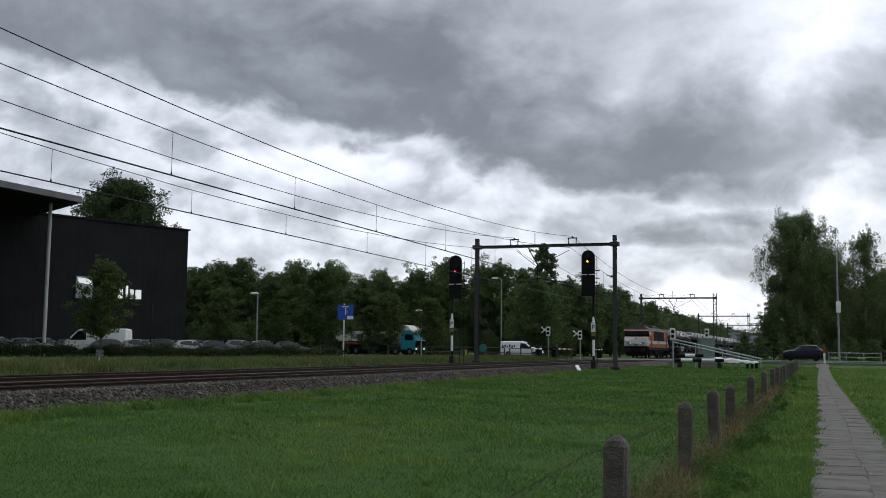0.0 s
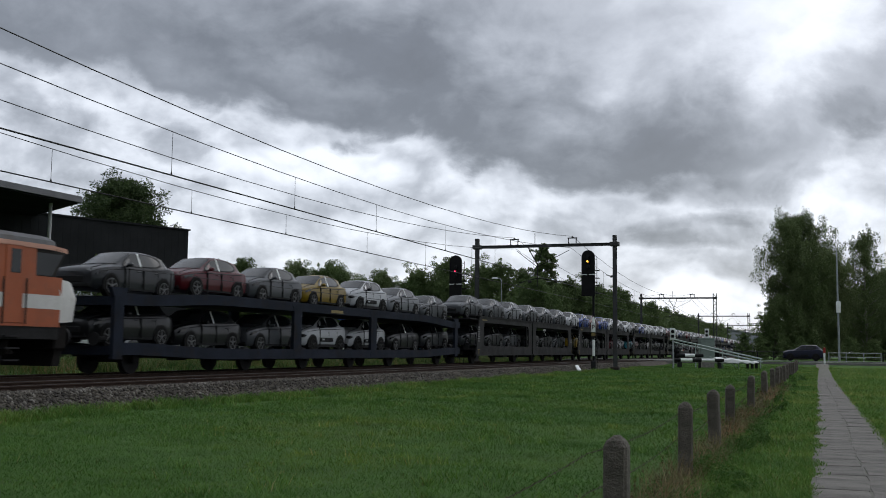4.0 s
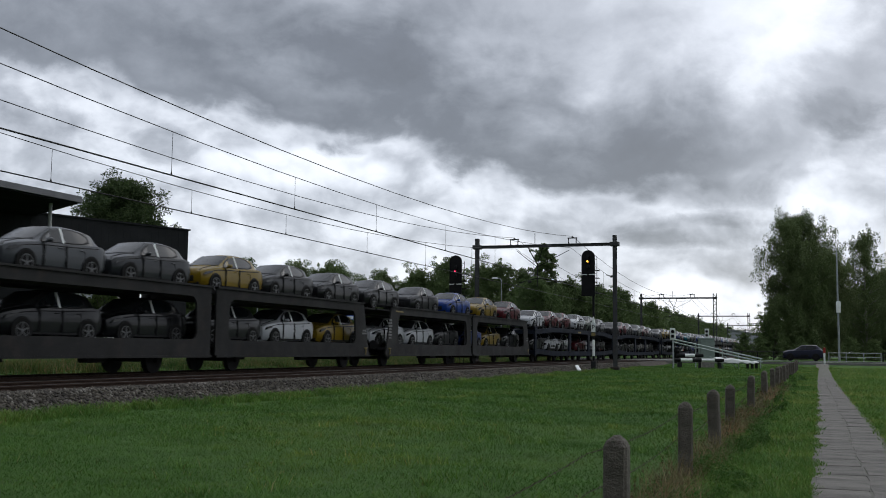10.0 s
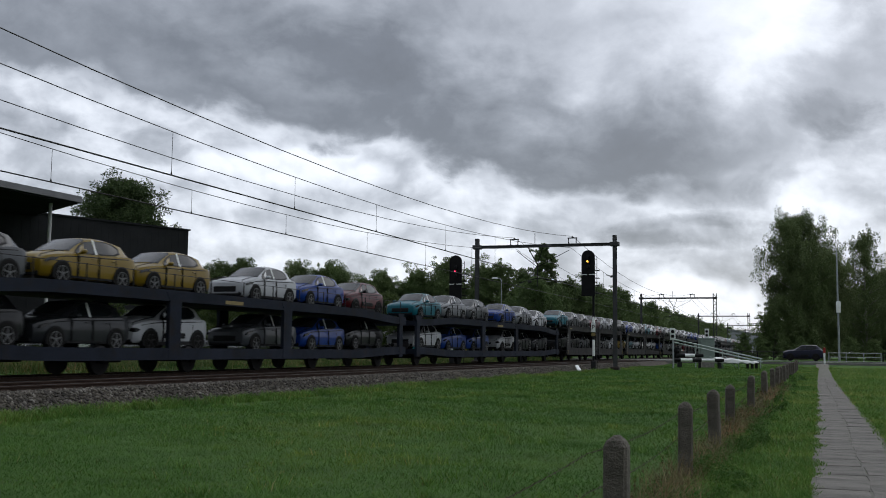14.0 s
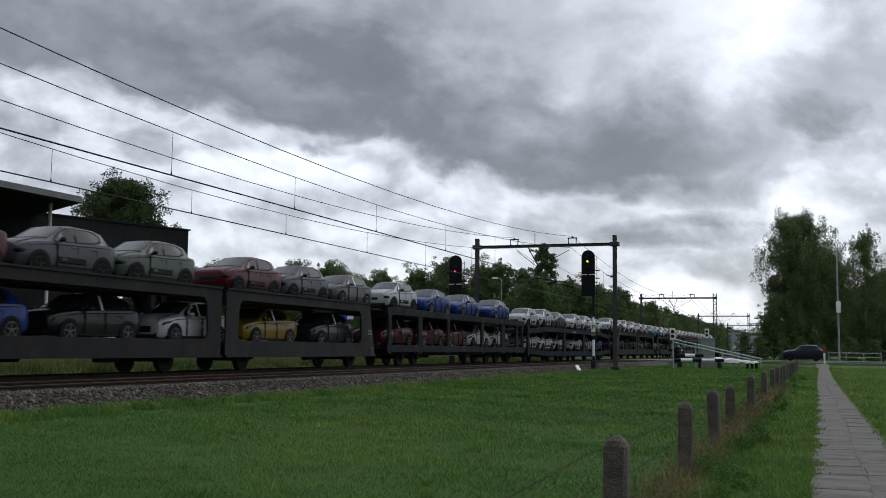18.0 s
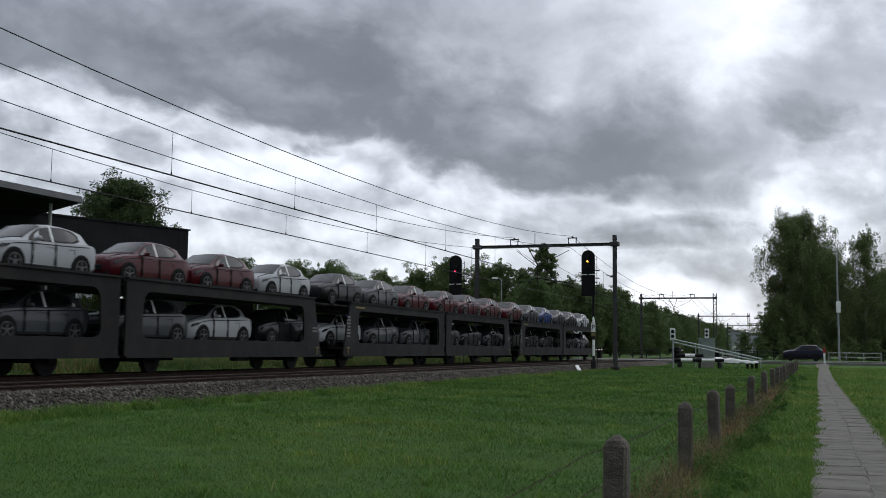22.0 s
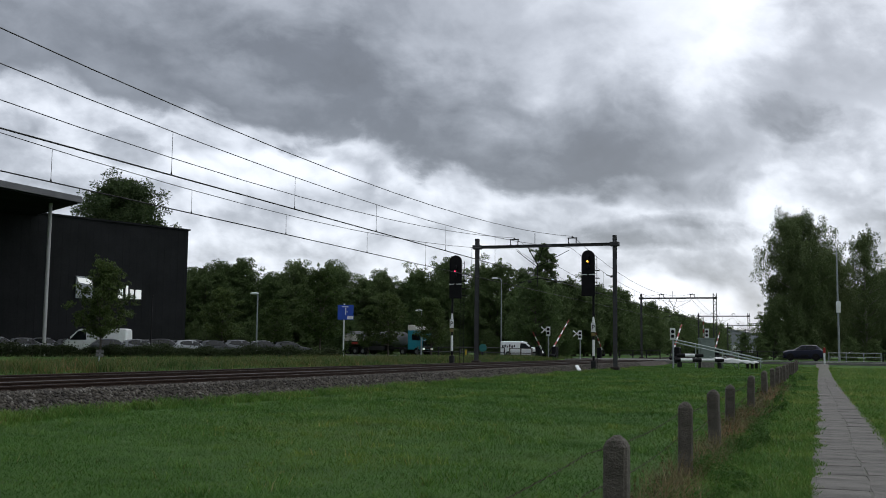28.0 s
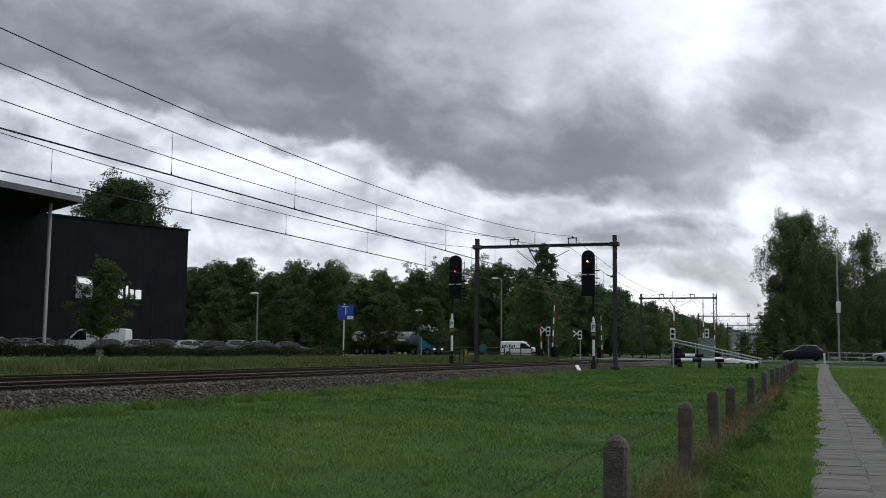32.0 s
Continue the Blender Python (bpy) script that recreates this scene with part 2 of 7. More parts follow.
def loft(bm, rings, closed=True, caps=True, index=0):
    rows = [[bm.verts.new(p) for p in ring] for ring in rings]
    k = len(rows[0])
    fs = []
    for a, b in zip(rows, rows[1:]):
        for i in range(k if closed else k - 1):
            j = (i + 1) % k
            fs.append(bm.faces.new((a[i], a[j], b[j], b[i])))
    if caps and closed:
        fs += [bm.faces.new(rows[0][::-1]), bm.faces.new(rows[-1])]
    for f in fs:
        f.material_index = index
    bmesh.ops.recalc_face_normals(bm, faces=fs)
    return rows


def holed_plate(bm, outer, inner, x0, x1):
    """A plate across x with an opening; outer and inner have equally many points in the y-z plane."""
    k = len(outer)
    rings = [[bm.verts.new((x, *p)) for p in loop] for x in (x0, x1) for loop in (outer, inner)]
    fs = []
    for i in range(k):
        j = (i + 1) % k
        fs.append(bm.faces.new((rings[0][i], rings[0][j], rings[1][j], rings[1][i])))
        fs.append(bm.faces.new((rings[2][i], rings[3][i], rings[3][j], rings[2][j])))
        fs.append(bm.faces.new((rings[0][i], rings[2][i], rings[2][j], rings[0][j])))
        fs.append(bm.faces.new((rings[1][i], rings[1][j], rings[3][j], rings[3][i])))
    bmesh.ops.recalc_face_normals(bm, faces=fs)


def soft_rect(y0, y1, z0, z1, r, n=5, lean=0.0):
    pts = []
    for cy, cz, a0 in ((y1 - r, z1 - r, 0), (y0 + r, z1 - r, 90), (y0 + r, z0 + r, 180), (y1 - r, z0 + r, 270)):
        for i in range(n):
            a = radians(a0 + 90 * i / (n - 1))
            pts.append((cy + r * math.cos(a), cz + r * math.sin(a)))
    mid = (y0 + y1) / 2
    return [(y + lean * (z - z0) * (1 if y > mid else -1), z) for y, z in pts]


def mesh_from_arrays(name, verts, faces, material):
    """One mesh out of many quads or triangles: verts (n, 3), faces (m, 3 or 4)."""
    me = bpy.data.meshes.new(name)
    verts = np.asarray(verts, dtype=np.float32)
    faces = np.asarray(faces, dtype=np.int32)
    k = faces.shape[1]
    me.vertices.add(len(verts))
    me.vertices.foreach_set("co", verts.ravel())
    me.loops.add(faces.size)
    me.loops.foreach_set("vertex_index", faces.ravel())
    me.polygons.add(len(faces))
    me.polygons.foreach_set("loop_start", np.arange(0, faces.size, k, dtype=np.int32))
    me.materials.append(material)
    me.update(calc_edges=True)
    return me


# ---- sky: a cloud ceiling that drifts ----
SKY_H, SKY_R = 500.0, 4300.0


def cloud_material():
    """Clouds by direction: u to the side, w upwards, as seen from the middle of the place."""
    m, n, l = nodes_of("cloud_ceiling")
    n.remove(n["Principled BSDF"])

    def math_node(op, a, b=0.0, clamp=False):
        k = n.new("ShaderNodeMath")
        k.operation, k.use_clamp = op, clamp
        for s, v in zip(k.inputs, (a, b)):
            if isinstance(v, (int, float)):
                s.default_value = v
            else:
                l.new(v, s)
        return k.outputs[0]

    tc = n.new("ShaderNodeTexCoord")
    unit = n.new("ShaderNodeVectorMath")
    unit.operation = "NORMALIZE"
    l.new(tc.outputs["Object"], unit.inputs[0])
    warp = n.new("ShaderNodeTexNoise")
    warp.inputs["Scale"].default_value, warp.inputs["Detail"].default_value = 5.0, 3
    l.new(unit.outputs[0], warp.inputs["Vector"])
    sub = n.new("ShaderNodeVectorMath")
    sub.operation = "SUBTRACT"
    sub.inputs[1].default_value = (0.5, 0.5, 0.5)
    l.new(warp.outputs["Color"], sub.inputs[0])
    sc = n.new("ShaderNodeVectorMath")
    sc.operation = "SCALE"
    sc.inputs["Scale"].default_value = 0.06
    l.new(sub.outputs[0], sc.inputs[0])
    add = n.new("ShaderNodeVectorMath")
    l.new(unit.outputs[0], add.inputs[0])
    l.new(sc.outputs[0], add.inputs[1])

    def tex(scale, detail, rough, stretch):
        mp = n.new("ShaderNodeMapping")
        mp.inputs["Scale"].default_value = stretch
        l.new(add.outputs[0], mp.inputs["Vector"])
        t = n.new("ShaderNodeTexNoise")
        t.inputs["Scale"].default_value, t.inputs["Detail"].default_value, t.inputs["Roughness"].default_value = scale, detail, rough
        l.new(mp.outputs[0], t.inputs["Vector"])
        return t.outputs["Fac"]

    def puffs(scale, stretch):
        mp = n.new("ShaderNodeMapping")
        mp.inputs["Scale"].default_value = stretch
        warp = n.new("ShaderNodeTexNoise")
        warp.inputs["Scale"].default_value, warp.inputs["Detail"].default_value = scale * 0.9, 4
        l.new(add.outputs[0], warp.inputs["Vector"])
        sc = n.new("ShaderNodeVectorMath")
        sc.operation = "SCALE"
        sc.inputs["Scale"].default_value = 1.1 / scale
        l.new(warp.outputs["Color"], sc.inputs[0])
        both = n.new("ShaderNodeVectorMath")
        l.new(add.outputs[0], both.inputs[0])
        l.new(sc.outputs[0], both.inputs[1])
        l.new(both.outputs[0], mp.inputs["Vector"])
        v = n.new("ShaderNodeTexVoronoi")
        v.feature = "SMOOTH_F1"
        v.inputs["Scale"].default_value, v.inputs["Smoothness"].default_value = scale, 0.5
        v.inputs["Detail"].default_value, v.inputs["Roughness"].default_value = 2.0, 0.45
        l.new(mp.outputs[0], v.inputs["Vector"])
        return v.outputs["Distance"]

    sep = n.new("ShaderNodeSeparateXYZ")
    l.new(add.outputs[0], sep.inputs[0])

    # heaped and torn edges
    lumps = math_node("ADD", puffs(10.0, (1, 1, 1.7)), -0.72)
    fleece = math_node("ADD", tex(26.0, 8, 0.62, (1, 1, 1.5)), -0.5)
    broad = math_node("ADD", tex(6.0, 6, 0.5, (1, 1, 1.8)), -0.5)
    ragged = math_node("ADD", math_node("MULTIPLY", lumps, 0.75), math_node("MULTIPLY", fleece, 0.9))

    def oval(u, w, ru, rw, amount, torn=1.0):
        """A cloud or a bright gap: a ragged oval in the sky."""
        du = math_node("MULTIPLY", math_node("ADD", sep.outputs["X"], -u), 1 / ru)
        dw = math_node("MULTIPLY", math_node("ADD", sep.outputs["Z"], -w), 1 / rw)
        r = math_node("ADD", math_node("MULTIPLY", du, du), math_node("MULTIPLY", dw, dw))
        k = math_node("MULTIPLY", math_node("SUBTRACT", 1.12, math_node("ADD", r, math_node("MULTIPLY", ragged, torn))), 1.3, True)
        return math_node("MULTIPLY", k, amount)

    def blend(a, b, f):
        return math_node("ADD", math_node("MULTIPLY", a, math_node("SUBTRACT", 1.0, f)), math_node("MULTIPLY", b, f))

    def step(lo, hi, v):
        k = n.new("ShaderNodeMapRange")
        k.interpolation_type = "SMOOTHSTEP"
        k.inputs["From Min"].default_value, k.inputs["From Max"].default_value = lo, hi
        l.new(v, k.inputs["Value"])
        return k.outputs["Result"]

    # the foot of the great rain bank, its height by the bearing
    across = n.new("ShaderNodeMapRange")
    across.inputs["From Min"].default_value, across.inputs["From Max"].default_value = -0.5, 0.5
    l.new(sep.outputs["X"], across.inputs["Value"])
    foot = n.new("ShaderNodeValToRGB")
    foot.color_ramp.interpolation = "EASE"
    while len(foot.color_ramp.elements) < len(BANK_FOOT):
        foot.color_ramp.elements.new(0.5)
    for e, (u, w) in zip(foot.color_ramp.elements, BANK_FOOT):
        e.position, e.color = u + 0.5, (w, w, w, 1)
    l.new(across.outputs["Result"], foot.inputs["Fac"])
    rise = math_node("SUBTRACT", sep.outputs["Z"], foot.outputs["Color"])
    rise = math_node("ADD", rise, math_node("MULTIPLY", lumps, -0.05))
    rise = math_node("ADD", rise, math_node("MULTIPLY", fleece, 0.05))
    rise = math_node("ADD", rise, math_node("MULTIPLY", broad, 0.05))
    inside = step(-0.008, 0.022, rise)
    # under the bank: bright cloud with heaped heads and grey bases
    low = math_node("ADD", math_node("MULTIPLY", broad, 0.30), 0.865)
    low = math_node("ADD", low, math_node("MULTIPLY", fleece, 0.32))
    low = math_node("ADD", low, math_node("MULTIPLY", lumps, -0.30))
    low = math_node("ADD", low, math_node("MULTIPLY", math_node("ADD", puffs(26.0, (1, 1, 1.8)), -0.72), -0.12))
    # within: darkest over the foot, paler and softer upwards
    thick = math_node("ADD", math_node("MULTIPLY", step(0.01, 0.16, rise), 0.22), 0.44)
    thick = math_node("ADD", thick, math_node("MULTIPLY", step(0.15, 0.40, rise), 0.14))
    thick = math_node("ADD", thick, math_node("MULTIPLY", broad, 0.25))
    thick = math_node("ADD", thick, math_node("MULTIPLY", fleece, 0.15))
    thick = math_node("ADD", thick, math_node("MULTIPLY", lumps, -0.10))
    thick = math_node("ADD", thick, math_node("MULTIPLY", step(-0.05, -0.32, sep.outputs["X"]), 0.07))
    # thinner and lit from behind on the sun's side
    thin = math_node("MULTIPLY", step(-0.10, 0.24, sep.outputs["X"]), step(0.025, 0.13, rise))
    thick = math_node("ADD", thick, math_node("MULTIPLY", thin, 0.11))
    thick = math_node("ADD", thick, math_node("MULTIPLY", step(0.20, 0.38, sep.outputs["X"]), 0.30))
    value = blend(low, thick, inside)
    # the hidden sun stands ahead: the sky is duller behind
    back = math_node("MULTIPLY", sep.outputs["Y"], -1.0, True)
    value = math_node("ADD", value, math_node("MULTIPLY", back, -0.32))
    for b in CLOUD_OVALS:
        value = math_node("ADD", value, oval(*b))
    col = ramp(n, l, value, [(0.26, (0.135, 0.145, 0.163)), (0.45, (0.18, 0.196, 0.227)), (0.60, (0.30, 0.325, 0.372)), (0.75, (0.50, 0.535, 0.603)), (0.88, (0.755, 0.80, 0.885)), (1.0, (0.94, 0.985, 1.065))])
    em = n.new("ShaderNodeEmission")
    # an overcast sky is brightest overhead
    high = math_node("MULTIPLY", math_node("ADD", sep.outputs["Z"], -0.37), 2.0, True)
    l.new(math_node("ADD", math_node("MULTIPLY", high, 0.25 * SKY_GLOW), SKY_GLOW), em.inputs["Strength"])
    l.new(col, em.inputs["Color"])
    tr = n.new("ShaderNodeBsdfTransparent")
    tr.inputs["Color"].default_value = (0.15, 0.15, 0.15, 1)
    a = n.new("ShaderNodeAddShader")
    l.new(em.outputs[0], a.inputs[0])
    l.new(tr.outputs[0], a.inputs[1])
    l.new(a.outputs[0], n["Material Output"].inputs["Surface"])
    return m


SKY_GLOW = 1.0
BANK_FOOT = [
    (-0.5, 0.275), (-0.393, 0.248), (-0.304, 0.242), (-0.196, 0.221), (-0.09, 0.203), (-0.024, 0.209), (0.036, 0.172), (0.172, 0.148),
    (0.294, 0.141), (0.336, 0.152), (0.375, 0.202), (0.425, 0.211)]
CLOUD_OVALS = [
    (0.274, 0.152, 0.071, 0.016, -0.1), (0.25, 0.117, 0.093, 0.016, -0.17), (0.289, 0.129, 0.044, 0.009, -0.08), (0.209, 0.112, 0.038, 0.009, -0.08), (0.385, 0.218, 0.044, 0.025, -0.16),
    (-0.356, 0.206, 0.071, 0.016, -0.12), (-0.243, 0.189, 0.033, 0.019, -0.14), (-0.283, 0.152, 0.109, 0.012, -0.08), (-0.101, 0.174, 0.104, 0.02, 0.1), (-0.046, 0.125, 0.109, 0.014, 0.06),
    (0.254, 0.044, 0.082, 0.033, 0.14), (0.359, 0.132, 0.049, 0.049, 0.03), (-0.155, 0.118, 0.066, 0.014, -0.07), (0.097, 0.119, 0.066, 0.012, -0.06), (-0.046, 0.285, 0.12, 0.033, -0.05)]


def build_sky():
    rs = np.concatenate([np.linspace(0, 1, 25)[1:] * SKY_R, [SKY_R]])
    seg = 96
    verts, faces = [(0, 0, SKY_H)], []
    for k, r in enumerate(rs):
        z = SKY_H * (1 - (r / SKY_R) ** 2) if k < len(rs) - 1 else -60.0
        for i in range(seg):
            a = 2 * math.pi * i / seg
            verts.append((r * math.cos(a), r * math.sin(a), z))
    for i in range(seg):
        faces.append((0, 1 + i, 1 + (i + 1) % seg, 0))
    me_faces = []
    for k in range(len(rs) - 1):
        for i in range(seg):
            a, b = 1 + k * seg + i, 1 + k * seg + (i + 1) % seg
            me_faces.append((a, a + seg, b + seg, b))
    me = bpy.data.meshes.new("cloud_ceiling")
    me.from_pydata(verts, [], [f[:3] for f in faces] + me_faces)
    me.materials.append(cloud_material())
    me.shade_smooth()
    ob = new("sky_backdrop", me)
    return tagged(ob, "overcast sky of grey rain clouds with bright gaps", "sky", kind="structure")


# ---- ground ----
def smooth(a, b, t):
    t = min(max((t - a) / (b - a), 0.0), 1.0)
    return t * t * (3 - 2 * t)


def ground_z(x, y):
    far = smooth(-22.8, -24.5, x)
    z = FAR_SIDE_Z * far
    bank = smooth(98, 109, y)
    z = z + (0.45 - z) * bank
    under = smooth(-12.9, -14.2, x) * (1 - far)
    z = z * (1 - under) + 0.1 * under
    if y > 100 and under:
        z = 0.1
    if x > -13 and y < 100:
        z += (0.035 * math.sin(x * 0.9 + 1.3) * math.sin(y * 0.5) + 0.03 * math.sin(y * 1.7 + x)) * smooth(-0.3, -1.2, x)
    return z


def build_ground():
    xs = np.unique(np.concatenate([np.linspace(-2800, -100, 26), np.linspace(-100, -26, 30), np.linspace(-26, 14, 81), np.linspace(14, 100, 24), np.linspace(100, 2800, 26)]))
    ys = np.unique(np.concatenate([np.linspace(-2800, -60, 22), np.linspace(-60, 6, 20), np.linspace(6, 60, 100), np.linspace(60, 130, 71), np.linspace(130, 400, 30), np.linspace(400, 3400, 24)]))
    verts = [(x, y, ground_z(x, y)) for y in ys for x in xs]
    k = len(xs)
    j, i = np.meshgrid(np.arange(len(ys) - 1), np.arange(k - 1), indexing="ij")
    a = (j * k + i).ravel()
    me = mesh_from_arrays("ground", verts, np.stack([a, a + 1, a + k + 1, a + k], 1), M["meadow"])
    me.shade_smooth()
    return tagged(new("ground", me), "green mown meadow with slightly uneven turf", "ground", kind="structure")


def strip(name, xs_ys, width, z_of, material, label, category, parent=None, thick=0.12):
    """A road or path: a slab along a line of points, laid on the ground."""
    bm = bmesh.new()
    rows = []
    for i, (x, y) in enumerate(xs_ys):
        a = Vector(xs_ys[max(i - 1, 0)])
        b = Vector(xs_ys[min(i + 1, len(xs_ys) - 1)])
        d = (b - a).normalized()
        nrm = Vector((-d.y, d.x))
        z = z_of(x, y)
        l, r = Vector((x, y)) + nrm * width / 2, Vector((x, y)) - nrm * width / 2
        rows.append([(l.x, l.y, z - thick), (l.x, l.y, z), (r.x, r.y, z), (r.x, r.y, z - thick)])
    loft(bm, rows)
    return tagged(part(name, bm, material, parent), label, category, kind="structure")


# ---- railway ----
TRACK_Y0, TRACK_Y1 = -70.0, 900.0


def build_railway():
    bm = bmesh.new()
    t = RAIL_Z - 0.17
    prism(bm, [(-24.0, 0.3), (-23.0, t - 0.02), (-22.2, t + 0.05), (-14.3, t + 0.05), (-13.75, 0.1), (-13.5, -0.1), (-24.0, -0.1)], TRACK_Y0, TRACK_Y1, "y")
    tagged(part("ballast_bed", bm, M["stone"]), "grey-brown crushed stone ballast bed", "ballast", kind="structure")
    bm = bmesh.new()
    box(bm, (-18.4, (TRACK_Y0 + TRACK_Y1) / 2, t + 0.04), (6.7, TRACK_Y1 - TRACK_Y0, 0.05))
    tagged(part("track_bed", bm, M["oily_stone"]), "dark rust-stained ballast between the rails", "ballast", kind="structure")
    for name, cx in (("railway_track_far", FAR_X), ("railway_track_near", NEAR_X)):
        track = thing(name, pose(cx, 0, RAIL_Z), "rusty steel railway track on dark sleepers", "railway track", "railway tracks", "structure")
        prof = [(-0.075, -0.172), (0.075, -0.172), (0.07, -0.155), (0.012, -0.14), (0.012, -0.045), (0.036, -0.035), (0.036, -0.004), (0.03, 0.0), (-0.03, 0.0), (-0.036, -0.004), (-0.036, -0.035), (-0.012, -0.045), (-0.012, -0.14), (-0.07, -0.155)]
        for side in (-0.7535, 0.7535):
            b2 = bmesh.new()
            prism(b2, [(x + side, z) for x, z in prof], TRACK_Y0, TRACK_Y1, "y")
            b2.faces.ensure_lookup_table()
            for f in b2.faces:
                if f.normal.z > 0.5 and f.calc_center_median().z > -0.01:
                    f.material_index = 1
            part("rail", b2, [M["rail"], M["railhead"]], track)
        ys = np.arange(-30, 300, 0.6)
        base = np.array([(sx * 1.3, sy * 0.13, -0.172 + (sz - 1) * 0.06) for sx in (-1, 1) for sy in (-1, 1) for sz in (-1, 1)])
        quad = np.array([(0, 1, 3, 2), (4, 6, 7, 5), (0, 4, 5, 1), (2, 3, 7, 6), (1, 5, 7, 3), (0, 2, 6, 4)])
        verts = np.concatenate([base + (0, y, 0.005) for y in ys])
        faces = np.concatenate([quad + 8 * i for i in range(len(ys))])
        o = new("sleepers", mesh_from_arrays("sleepers", verts, faces, M["sleeper"]))
        o.parent = track
        tagged(o, kind="stuff")
    # stones that can be told apart on the near shoulder
    rng = np.random.default_rng(3)
    count = 26000
    y = 12.0 + 75.0 * rng.random(count) ** 1.6
    u = rng.random(count)
    x = np.where(rng.random(count) < 0.66, -14.45 + 0.95 * u, -15.12 + 0.8 * u)
    top = t + 0.05
    z = np.where(x > -14.3, top + (0.1 - top) * (x + 14.3) / 0.55, top)
    z = np.maximum(z, 0.03)
    size = rng.uniform(0.022, 0.058, count)
    octa = np.array([(1, 0, 0), (-1, 0, 0), (0, 1, 0), (0, -1, 0), (0, 0, 1), (0, 0, -1)], float)
    tri = np.array([(0, 2, 4), (2, 1, 4), (1, 3, 4), (3, 0, 4), (2, 0, 5), (1, 2, 5), (3, 1, 5), (0, 3, 5)])
    jit = octa[None] * rng.uniform(0.6, 1.4, (count, 6, 1)) + rng.normal(0, 0.18, (count, 6, 3))
    ang = rng.uniform(0, 6.28, count)
    ca, sa = np.cos(ang)[:, None], np.sin(ang)[:, None]
    jx, jy = jit[:, :, 0] * ca - jit[:, :, 1] * sa, jit[:, :, 0] * sa + jit[:, :, 1] * ca
    verts = np.stack([jx, jy, jit[:, :, 2] * 0.75], 2) * size[:, None, None] + np.stack([x, y, z + size * 0.3], 1)[:, None, :]
    faces = (tri[None] + 6 * np.arange(count)[:, None, None]).reshape(-1, 3)
    tagged(new("ballast_stones", mesh_from_arrays("ballast_stones", verts.reshape(-1, 3), faces, STONE_LOOSE)), "loose angular grey ballast stones", "ballast", kind="stuff")


def loose_stone():
    m, n, l = nodes_of("loose_stone")
    p = n["Principled BSDF"]
    geo = n.new("ShaderNodeNewGeometry")
    c = ramp(n, l, geo.outputs["Random Per Island"], [(0, (0.024, 0.020, 0.015)), (0.5, (0.07, 0.060, 0.046)), (0.88, (0.118, 0.104, 0.081)), (1, (0.21, 0.195, 0.172))])
    c = mix(n, l, "MULTIPLY", 1.0, c, ramp(n, l, noise_tex(n, l, 0.8, 4), [(0.3, (0.6,)), (0.7, (1.0,))]))
    l.new(c, p.inputs["Base Color"])
    p.inputs["Roughness"].default_value = 0.95
    return m


STONE_LOOSE = loose_stone()
PORTAL_Y0, PORTAL_STEP = 70.3, 74.0
MAST_L, MAST_R, BAR_Z = -23.07, -13.04, 8.73
HANGER_X = -18.75


def h_beam(bm, a, b, w, d, t=0.025):
    """An upright H-section."""
    h = b - a
    box(bm, (0, 0, a + h / 2), (t, d - 2 * t, h))
    for s in (-1, 1):
        box(bm, (0, s * (d / 2 - t / 2), a + h / 2), (w, t, h))


def lattice(bm, a, b, w):
    for sx in (-1, 1):
        for sy in (-1, 1):
            box(bm, (sx * w / 2, sy * w / 2, (a + b) / 2), (0.07, 0.07, b - a))
    z, k = a, 0
    while z < b - w:
        for sx in (-1, 1):
            s = 1 if k % 2 else -1
            rod(bm, (sx * w / 2, -s * w / 2, z), (sx * w / 2, s * w / 2, z + w), 0.025, 4)
            rod(bm, (-s * w / 2, sx * w / 2, z), (s * w / 2, sx * w / 2, z + w), 0.025, 4)
        z += w
        k += 1


